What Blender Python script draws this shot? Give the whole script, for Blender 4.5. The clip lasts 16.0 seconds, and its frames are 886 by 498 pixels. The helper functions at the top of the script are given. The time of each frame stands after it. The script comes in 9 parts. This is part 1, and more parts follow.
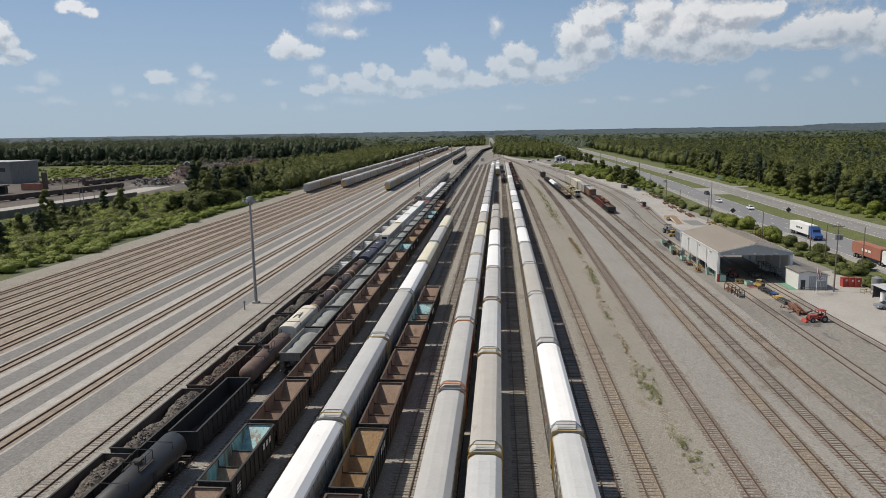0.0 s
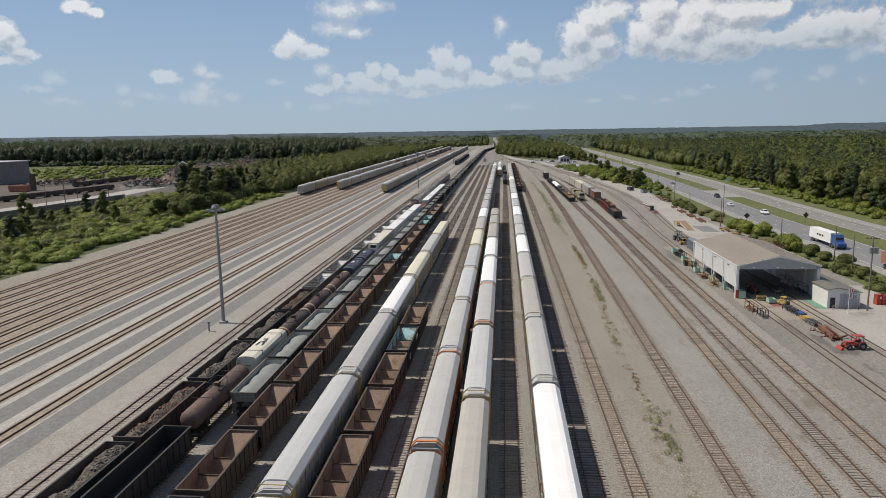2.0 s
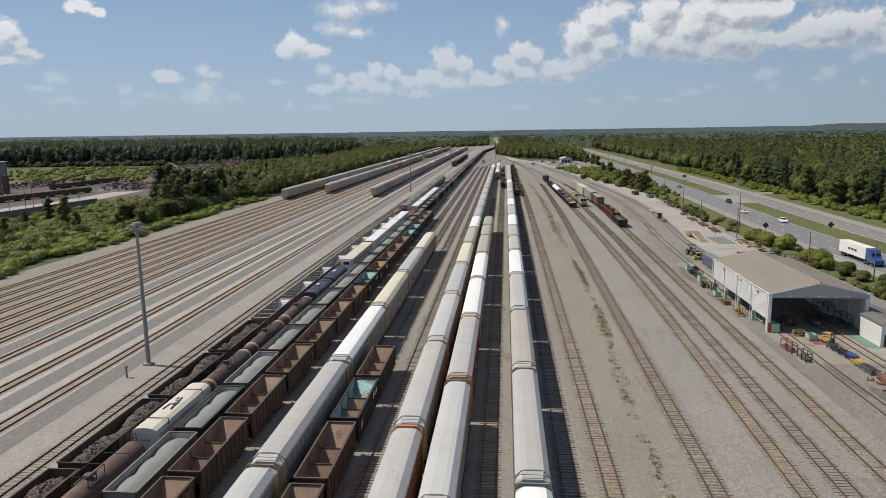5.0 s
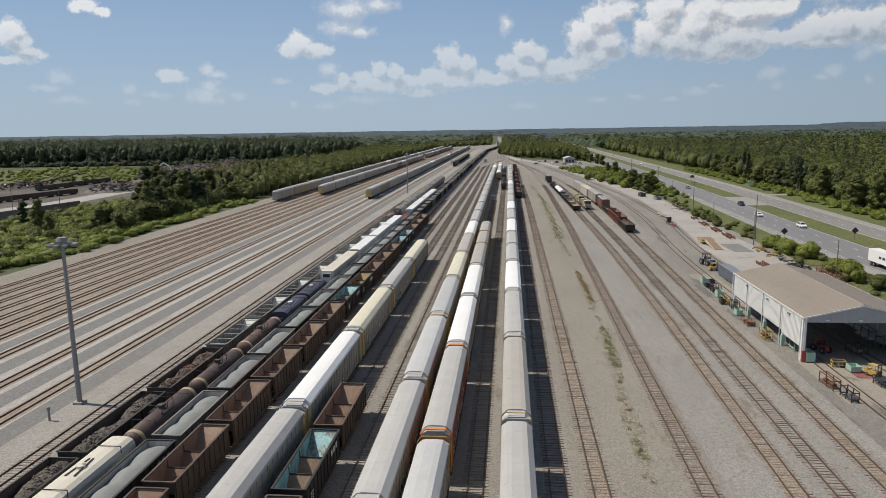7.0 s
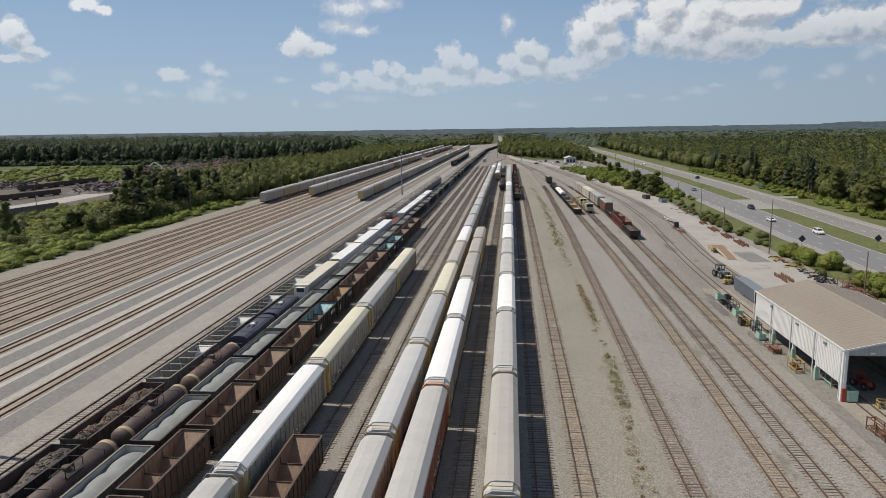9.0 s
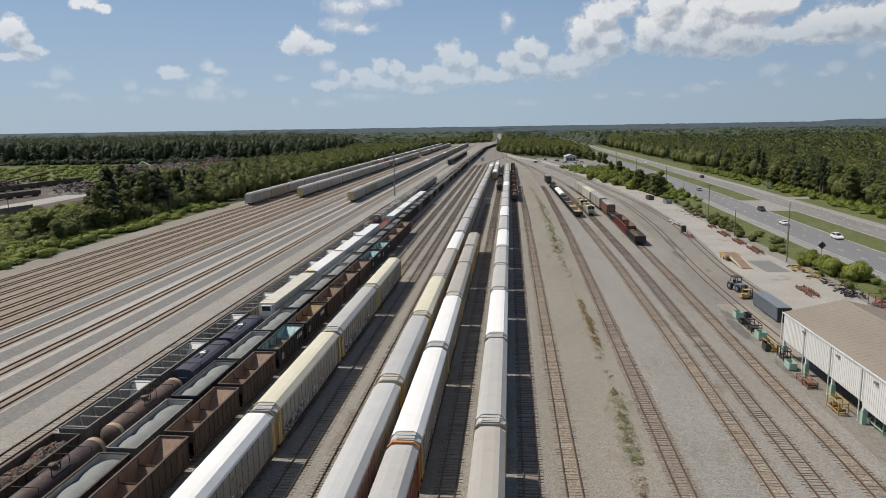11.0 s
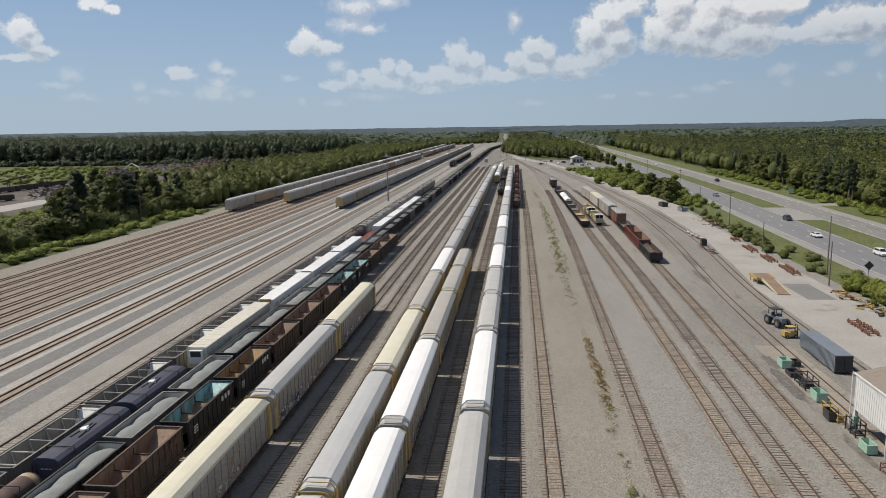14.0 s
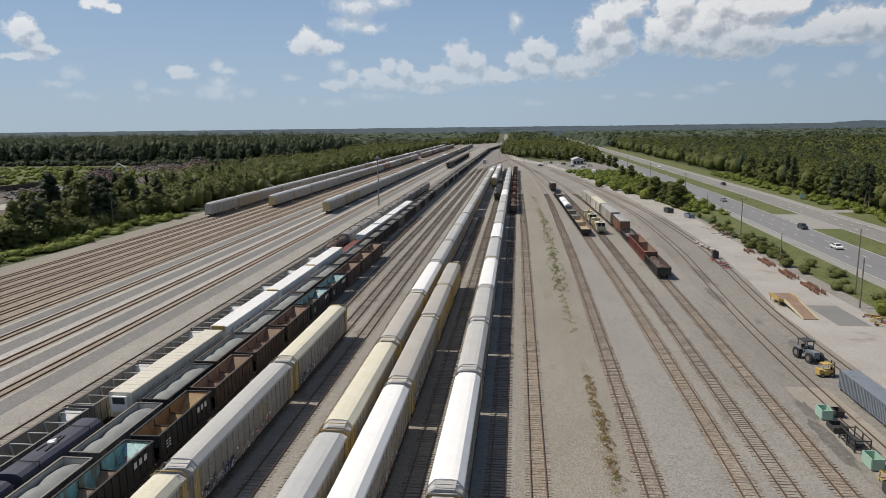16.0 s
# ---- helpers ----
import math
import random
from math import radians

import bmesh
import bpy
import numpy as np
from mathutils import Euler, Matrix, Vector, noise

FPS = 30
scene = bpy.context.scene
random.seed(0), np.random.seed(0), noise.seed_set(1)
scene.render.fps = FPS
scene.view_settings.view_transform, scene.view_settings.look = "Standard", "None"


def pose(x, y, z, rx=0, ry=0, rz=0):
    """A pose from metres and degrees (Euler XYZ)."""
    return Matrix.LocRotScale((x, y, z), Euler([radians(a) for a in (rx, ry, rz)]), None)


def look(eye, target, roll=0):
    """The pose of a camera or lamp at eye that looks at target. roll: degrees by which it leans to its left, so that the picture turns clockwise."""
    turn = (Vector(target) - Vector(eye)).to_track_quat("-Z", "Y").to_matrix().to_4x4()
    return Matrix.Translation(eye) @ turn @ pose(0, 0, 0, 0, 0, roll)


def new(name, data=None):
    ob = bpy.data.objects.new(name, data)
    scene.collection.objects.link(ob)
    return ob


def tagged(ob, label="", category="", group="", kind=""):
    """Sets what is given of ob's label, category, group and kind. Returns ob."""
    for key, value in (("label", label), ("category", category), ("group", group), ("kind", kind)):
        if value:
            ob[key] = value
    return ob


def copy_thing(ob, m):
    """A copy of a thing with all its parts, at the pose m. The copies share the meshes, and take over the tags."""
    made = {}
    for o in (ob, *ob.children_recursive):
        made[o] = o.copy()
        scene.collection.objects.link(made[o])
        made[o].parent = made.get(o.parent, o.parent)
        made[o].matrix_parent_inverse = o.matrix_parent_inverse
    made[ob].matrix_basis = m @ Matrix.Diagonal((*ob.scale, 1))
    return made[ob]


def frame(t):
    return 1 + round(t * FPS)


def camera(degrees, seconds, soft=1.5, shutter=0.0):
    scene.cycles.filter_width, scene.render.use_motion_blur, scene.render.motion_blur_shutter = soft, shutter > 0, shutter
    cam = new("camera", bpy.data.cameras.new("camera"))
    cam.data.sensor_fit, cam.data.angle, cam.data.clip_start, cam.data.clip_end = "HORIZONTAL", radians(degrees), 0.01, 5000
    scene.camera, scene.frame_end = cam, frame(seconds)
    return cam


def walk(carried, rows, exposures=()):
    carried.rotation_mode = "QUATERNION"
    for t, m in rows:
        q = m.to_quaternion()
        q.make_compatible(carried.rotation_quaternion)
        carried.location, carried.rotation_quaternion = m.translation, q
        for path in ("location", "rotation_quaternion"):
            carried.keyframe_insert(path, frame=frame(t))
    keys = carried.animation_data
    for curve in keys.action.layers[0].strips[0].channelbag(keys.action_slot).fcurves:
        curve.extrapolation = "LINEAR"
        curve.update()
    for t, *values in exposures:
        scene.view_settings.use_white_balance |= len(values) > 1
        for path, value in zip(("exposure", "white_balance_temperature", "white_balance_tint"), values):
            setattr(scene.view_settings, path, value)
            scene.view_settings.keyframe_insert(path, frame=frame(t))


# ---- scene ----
cam = camera(65.2, 16.0, soft=0.5)
PATH = [
    (0, (-6.59, -64.546, 34.416), (-6.753, -62.581, 34.079), -0.9),
    (0.5, (-6.193, -60.835, 34.428), (-6.364, -58.871, 34.092), -0.9),
    (1, (-5.735, -57.117, 34.45), (-5.908, -55.154, 34.113), -0.9),
    (1.5, (-5.287, -53.364, 34.492), (-5.461, -51.4, 34.155), -0.9),
    (2, (-4.848, -49.569, 34.549), (-5.023, -47.605, 34.211), -0.9),
    (2.5, (-4.425, -45.744, 34.597), (-4.6, -43.781, 34.259), -0.9),
    (3, (-4.03, -41.875, 34.64), (-4.205, -39.911, 34.303), -1.0),
    (3.5, (-3.64, -37.998, 34.66), (-3.815, -36.034, 34.322), -1.0),
    (4, (-3.224, -34.1, 34.683), (-3.399, -32.136, 34.345), -1.0),
    (4.5, (-2.787, -30.162, 34.699), (-2.963, -28.198, 34.361), -0.9),
    (7, (-0.774, -10.214, 34.55), (-0.964, -8.253, 34.21), -0.9),
    (7.5, (-0.374, -6.306, 34.528), (-0.564, -4.345, 34.186), -0.9),
    (8, (0.007, -2.474, 34.511), (-0.183, -0.513, 34.17), -0.9),
    (8.5, (0.318, 1.297, 34.499), (0.128, 3.258, 34.158), -0.9),
    (9, (0.611, 5.102, 34.493), (0.418, 7.063, 34.15), -0.8),
    (11.5, (2.236, 24.745, 34.405), (2.043, 26.705, 34.056), -0.9),
    (12, (2.567, 28.786, 34.408), (2.373, 30.746, 34.059), -0.8),
    (12.5, (2.961, 32.928, 34.422), (2.76, 34.887, 34.073), -0.8),
    (13, (3.443, 37.132, 34.44), (3.236, 39.091, 34.091), -0.9),
    (13.5, (3.937, 41.325, 34.46), (3.728, 43.284, 34.112), -0.9),
    (14, (4.378, 45.482, 34.486), (4.165, 47.44, 34.138), -0.9),
    (14.5, (4.786, 49.596, 34.527), (4.572, 51.554, 34.179), -0.8),
    (15, (5.16, 53.725, 34.581), (4.946, 55.683, 34.233), -0.8),
    (15.5, (5.499, 57.927, 34.645), (5.285, 59.885, 34.297), -0.7),
    (16, (5.825, 62.151, 34.688), (5.611, 64.109, 34.34), -0.7),
]

walk(cam, [(t, look(eye, target, roll)) for t, eye, target, roll in PATH])

# ---------------------------------------------------------------- sky, sun
SUN_EL = radians(56)
SUN_DIR = Vector((-1.0, 0.17, 0)).normalized()          # towards the sun, on the ground

# cumulus clouds by group: how solid they are, then bearing from north, height, half width and half height in degrees
CLOUDS_WEST = (0.95, [(-31.6, 9.0, 1.09, 0.49), (-30.5, 8.6, 0.66, 0.38), (-36.4, 6.9, 1.07, 0.95), (-35.9, 6.3, 0.81, 0.48), (-35.1, 5.7, 1.03, 0.41), (-36.5, 5.1, 1.42, 0.30), (-26.1, 4.3, 0.96, 0.57), (-16.7, 6.8, 1.00, 0.84), (-17.4, 6.2, 0.87, 0.55), (-15.3, 6.2, 1.23, 0.55)])
CLOUDS_SOFT = (0.66, [(-23.6, 4.8, 0.62, 0.54), (-22.9, 4.4, 0.75, 0.46), (-23.5, 3.6, 0.91, 0.50), (-23.6, 2.8, 1.75, 0.72), (-12.8, 9.4, 2.43, 1.07), (-13.4, 8.0, 1.59, 0.75), (-11.7, 7.7, 1.34, 0.46), (-10.5, 9.7, 2.13, 0.62), (-14.4, 4.8, 0.84, 0.60), (-0.3, 8.2, 0.58, 0.96)])
CLOUDS_FAINT = (0.42, [(-33.5, 4.1, 0.78, 0.54), (-34.6, 3.3, 1.12, 0.27), (-33.2, 2.5, 1.23, 0.36), (-29.1, 3.2, 0.54, 0.65), (-29.0, 2.4, 0.70, 0.33), (-27.5, 2.9, 1.18, 0.37), (-25.0, 2.7, 0.57, 0.59), (-21.5, 2.7, 1.02, 0.38), (-18.2, 3.9, 0.87, 0.26), (-17.3, 2.1, 0.44, 0.39), (-14.6, 2.0, 1.07, 0.40), (-11.4, 2.5, 2.00, 0.44)])
CLOUD_BANK = (0.9, [(-14.7, 3.4, 1.16, 0.44), (-13.4, 3.9, 0.63, 0.61), (-11.8, 4.1, 0.90, 0.52), (-10.4, 4.8, 0.72, 0.65), (-9.3, 4.6, 0.72, 0.57), (-10.6, 3.5, 2.45, 0.57), (-8.0, 3.9, 1.09, 0.53), (-6.2, 4.0, 1.18, 0.79), (-4.7, 5.4, 1.18, 1.13), (-3.5, 4.9, 0.91, 0.87), (-4.6, 3.9, 2.36, 0.70), (-2.3, 4.0, 1.36, 0.66), (-7.1, 3.0, 1.82, 0.40)])
CLOUD_MIDDLE = (0.97, [(0.0, 5.1, 0.99, 0.86), (1.3, 6.1, 0.98, 0.77), (2.2, 5.7, 0.89, 0.69), (1.3, 4.5, 1.96, 0.78), (3.7, 4.6, 1.76, 0.73), (-1.0, 3.9, 1.80, 0.48), (4.4, 3.9, 2.19, 0.39), (5.8, 7.0, 1.47, 1.25), (7.0, 8.2, 1.45, 1.23), (8.3, 8.9, 1.43, 0.89), (7.0, 5.7, 1.88, 0.84), (7.7, 6.5, 1.36, 0.92), (5.7, 4.9, 1.56, 0.64)])
CLOUD_GREAT = (1.0, [(10.8, 6.8, 1.32, 1.47), (11.7, 8.2, 1.38, 1.20), (13.0, 6.1, 2.64, 0.98), (14.2, 7.3, 2.20, 1.36), (16.2, 6.5, 2.37, 1.27), (17.6, 6.0, 1.66, 1.03), (15.4, 5.5, 3.24, 0.69), (14.9, 8.6, 2.32, 0.94), (17.4, 8.1, 2.47, 1.08), (19.5, 8.2, 1.45, 0.69), (11.9, 9.0, 1.61, 0.87)])
CLOUD_EASTERN = (0.97, [(19.5, 6.2, 1.03, 0.70), (21.0, 6.1, 1.57, 0.65), (22.4, 6.6, 1.60, 0.98), (23.8, 6.8, 1.62, 1.19), (25.5, 6.5, 1.56, 1.32), (22.8, 5.6, 2.06, 0.38), (27.3, 6.2, 1.56, 1.44), (10.6, 10.9, 4.79, 1.17), (17.7, 10.5, 5.73, 1.20), (23.8, 9.7, 3.90, 1.29)])
CLOUDS_LOW = (0.46, [(25.2, 4.7, 0.80, 0.53), (26.2, 5.1, 0.97, 0.52), (19.4, 3.7, 1.00, 0.56), (19.8, 2.8, 0.59, 0.36), (23.4, 3.6, 0.83, 0.50), (22.7, 3.2, 0.63, 0.31), (25.6, 3.0, 0.33, 0.38), (14.2, 2.5, 0.97, 0.38), (15.8, 2.9, 0.87, 0.21), (12.5, 2.0, 0.82, 0.21), (9.7, 2.3, 0.76, 0.30), (7.1, 2.1, 0.87, 0.26), (1.1, 1.8, 1.08, 0.36)])


def build_world():
    world = bpy.data.worlds.new("sky")
    scene.world = world
    world.use_nodes = True
    nt = world.node_tree
    nt.nodes.clear()
    N, Lk = nt.nodes.new, nt.links.new

    def math_node(op, a, b=None, c=None):
        n = N("ShaderNodeMath")
        n.operation = op
        for i, v in enumerate((a, b, c)):
            if v is None:
                continue
            if isinstance(v, (int, float)):
                n.inputs[i].default_value = v
            else:
                Lk(v, n.inputs[i])
        return n.outputs[0]

    out, bg = N("ShaderNodeOutputWorld"), N("ShaderNodeBackground")
    sky = N("ShaderNodeTexSky")
    sky.sky_type, sky.sun_disc = "NISHITA", False
    sky.sun_elevation = SUN_EL
    sky.sun_rotation = math.atan2(SUN_DIR.x, SUN_DIR.y)
    sky.altitude, sky.air_density, sky.dust_density, sky.ozone_density = 10, 1.0, 0.7, 1.6
    tint = N("ShaderNodeMix")
    tint.data_type, tint.blend_type = "RGBA", "MULTIPLY"
    tint.inputs[0].default_value = 1.0
    Lk(sky.outputs[0], tint.inputs[6])
    tint.inputs[7].default_value = (SKY_GAIN * 0.93, SKY_GAIN * 0.97, SKY_GAIN * 1.03, 1)

    co, sep = N("ShaderNodeTexCoord"), N("ShaderNodeSeparateXYZ")
    Lk(co.outputs["Generated"], sep.inputs[0])
    az = math_node("MULTIPLY", math_node("ARCTAN2", sep.outputs[0], sep.outputs[1]), 57.2958)
    el = math_node("MULTIPLY", math_node("ARCSINE", sep.outputs[2]), 57.2958)
    ang = N("ShaderNodeCombineXYZ")
    Lk(az, ang.inputs[0]), Lk(el, ang.inputs[1])

    def noise_tex(scale, detail, rough, stretch=1.0):
        m = N("ShaderNodeMapping")
        m.inputs["Scale"].default_value = (1, stretch, 1)
        Lk(ang.outputs[0], m.inputs[0])
        n = N("ShaderNodeTexNoise")
        n.inputs["Scale"].default_value, n.inputs["Detail"].default_value, n.inputs["Roughness"].default_value = scale, detail, rough
        Lk(m.outputs[0], n.inputs["Vector"])
        return n

    clouds = (CLOUDS_WEST, CLOUDS_SOFT, CLOUDS_FAINT, CLOUD_BANK, CLOUD_MIDDLE, CLOUD_GREAT, CLOUD_EASTERN, CLOUDS_LOW)

    def cloud_depth(at):
        """How deep a direction lies inside the clouds, ragged by billows, and how much of the sky they cover there."""
        def billow(scale, detail, rough):
            n = N("ShaderNodeTexNoise")
            n.inputs["Scale"].default_value, n.inputs["Detail"].default_value, n.inputs["Roughness"].default_value = scale, detail, rough
            Lk(at, n.inputs["Vector"])
            return n
        warp = N("ShaderNodeVectorMath")
        warp.operation = "MULTIPLY_ADD"
        Lk(billow(1.1, 5, 0.6).outputs["Color"], warp.inputs[0])
        warp.inputs[1].default_value = (0.9, 0.7, 0)
        Lk(at, warp.inputs[2])
        lumpy = math_node("MULTIPLY_ADD", billow(0.95, 10, 0.63).outputs["Fac"], 1.9, -0.95 + 1.3)
        deep = cover = None
        for solid, lumps in clouds:
            near = None
            for a0, e0, wa, we in lumps:
                off = N("ShaderNodeVectorMath")
                off.operation = "SUBTRACT"
                Lk(warp.outputs[0], off.inputs[0])
                off.inputs[1].default_value = (a0 + 0.45, e0 + 0.35, 0)
                sc = N("ShaderNodeVectorMath")
                sc.operation = "MULTIPLY"
                Lk(off.outputs[0], sc.inputs[0])
                sc.inputs[1].default_value = (1 / wa, 1 / we, 0)
                ln = N("ShaderNodeVectorMath")
                ln.operation = "LENGTH"
                Lk(sc.outputs[0], ln.inputs[0])
                near = ln.outputs["Value"] if near is None else math_node("SMOOTH_MIN", near, ln.outputs["Value"], 0.3)
            group = math_node("SUBTRACT", lumpy, near)
            edge = N("ShaderNodeMapRange")
            edge.interpolation_type = "SMOOTHSTEP"
            edge.inputs["From Min"].default_value, edge.inputs["From Max"].default_value, edge.inputs["To Max"].default_value = 0.04, 0.55 if solid > 0.8 else 1.25, solid if solid > 0.8 else solid * 1.35
            Lk(group, edge.inputs["Value"])
            deep = group if deep is None else math_node("MAXIMUM", deep, group)
            cover = edge.outputs[0] if cover is None else math_node("MAXIMUM", cover, edge.outputs[0])
        return deep, cover

    deep, covered = cloud_depth(ang.outputs[0])
    # thin high veil and low haze cloud
    veil = N("ShaderNodeMapRange")
    veil.interpolation_type = "SMOOTHSTEP"
    veil.inputs["From Min"].default_value, veil.inputs["From Max"].default_value, veil.inputs["To Max"].default_value = 0.45, 0.85, 0.38
    Lk(noise_tex(0.16, 8, 0.6, 2.6).outputs["Fac"], veil.inputs["Value"])
    low = N("ShaderNodeMapRange")
    low.interpolation_type = "SMOOTHSTEP"
    low.inputs["From Min"].default_value, low.inputs["From Max"].default_value, low.inputs["To Min"].default_value, low.inputs["To Max"].default_value = 0.0, 30.0, 0.86, 0.0
    Lk(el, low.inputs["Value"])
    # scattered cumulus added overhead, out of view, to whiten the sky's fill light
    field = N("ShaderNodeTexNoise")
    field.inputs["Scale"].default_value, field.inputs["Detail"].default_value = 3.2, 7
    Lk(co.outputs["Generated"], field.inputs["Vector"])
    puffs = N("ShaderNodeMapRange")
    puffs.interpolation_type = "SMOOTHSTEP"
    puffs.inputs["From Min"].default_value, puffs.inputs["From Max"].default_value = 0.52, 0.62
    Lk(field.outputs["Fac"], puffs.inputs["Value"])
    above = N("ShaderNodeMapRange")
    above.inputs["From Min"].default_value, above.inputs["From Max"].default_value = 12.0, 16.0
    Lk(el, above.inputs["Value"])
    high = math_node("MULTIPLY", puffs.outputs[0], above.outputs[0])
    far_air = N("ShaderNodeMapRange")      # low clouds fade into the haze
    far_air.inputs["From Min"].default_value, far_air.inputs["From Max"].default_value, far_air.inputs["To Min"].default_value = 2.0, 7.5, 0.3
    Lk(el, far_air.inputs["Value"])
    seen = math_node("MULTIPLY", covered, far_air.outputs[0])
    solid = math_node("MAXIMUM", seen, high)
    cover = math_node("MAXIMUM", solid, math_node("MAXIMUM", veil.outputs[0], low.outputs[0]))
    # white towards the sun, grey below and where the cloud is thick
    toward = N("ShaderNodeVectorMath")
    toward.operation = "ADD"
    Lk(ang.outputs[0], toward.inputs[0])
    toward.inputs[1].default_value = (-0.35, 0.85, 0)
    behind = math_node("SUBTRACT", cloud_depth(toward.outputs[0])[0], deep)
    shade = N("ShaderNodeMapRange")
    shade.interpolation_type = "SMOOTHSTEP"
    shade.inputs["From Min"].default_value, shade.inputs["From Max"].default_value = -0.5, 0.62
    Lk(behind, shade.inputs["Value"])
    dim = math_node("MULTIPLY_ADD", math_node("SUBTRACT", deep, 0.9), 0.22, shade.outputs[0])
    dim.node.use_clamp = True
    thick = math_node("MULTIPLY", dim, covered)
    tone = N("ShaderNodeMix")
    tone.data_type = "RGBA"
    Lk(thick, tone.inputs[0])
    tone.inputs[6].default_value = (0.80, 0.815, 0.835, 1)
    tone.inputs[7].default_value = (0.39, 0.43, 0.50, 1)
    hazy = N("ShaderNodeMix")
    hazy.data_type = "RGBA"
    Lk(solid, hazy.inputs[0])
    air = N("ShaderNodeMix")          # pale above the horizon, bluer higher up
    air.data_type = "RGBA"
    rise = N("ShaderNodeMapRange")
    rise.inputs["From Min"].default_value, rise.inputs["From Max"].default_value = 0.0, 11.0
    Lk(el, rise.inputs["Value"]), Lk(rise.outputs[0], air.inputs[0])
    air.inputs[6].default_value, air.inputs[7].default_value = (0.40, 0.515, 0.625, 1), (0.30, 0.445, 0.68, 1)
    Lk(air.outputs[2], hazy.inputs[6])
    Lk(tone.outputs[2], hazy.inputs[7])
    final = N("ShaderNodeMix")
    final.data_type = "RGBA"
    Lk(cover, final.inputs[0])
    Lk(tint.outputs[2], final.inputs[6])
    side = N("ShaderNodeMapRange")      # the air is clearer away from the sun
    side.inputs["From Min"].default_value, side.inputs["From Max"].default_value, side.inputs["To Min"].default_value, side.inputs["To Max"].default_value = -4.0, 28.0, 1.0, 0.84
    Lk(az, side.inputs["Value"])
    dimmed = N("ShaderNodeVectorMath")
    dimmed.operation = "SCALE"
    Lk(hazy.outputs[2], dimmed.inputs[0]), Lk(side.outputs[0], dimmed.inputs["Scale"])
    Lk(dimmed.outputs[0], final.inputs[7])
    Lk(final.outputs[2], bg.inputs[0])
    bg.inputs[1].default_value = 1.0
    Lk(bg.outputs[0], out.inputs[0])


SKY_GAIN = 0.064
build_world()

sun = new("sun", bpy.data.lights.new("sun", "SUN"))
sun.data.energy, sun.data.angle, sun.data.color = 4.15, radians(0.55), (1.0, 0.91, 0.78)
sun.matrix_world = look((0, 0, 0), -(SUN_DIR * math.cos(SUN_EL) + Vector((0, 0, math.sin(SUN_EL)))))
scene.view_settings.exposure = 0.0

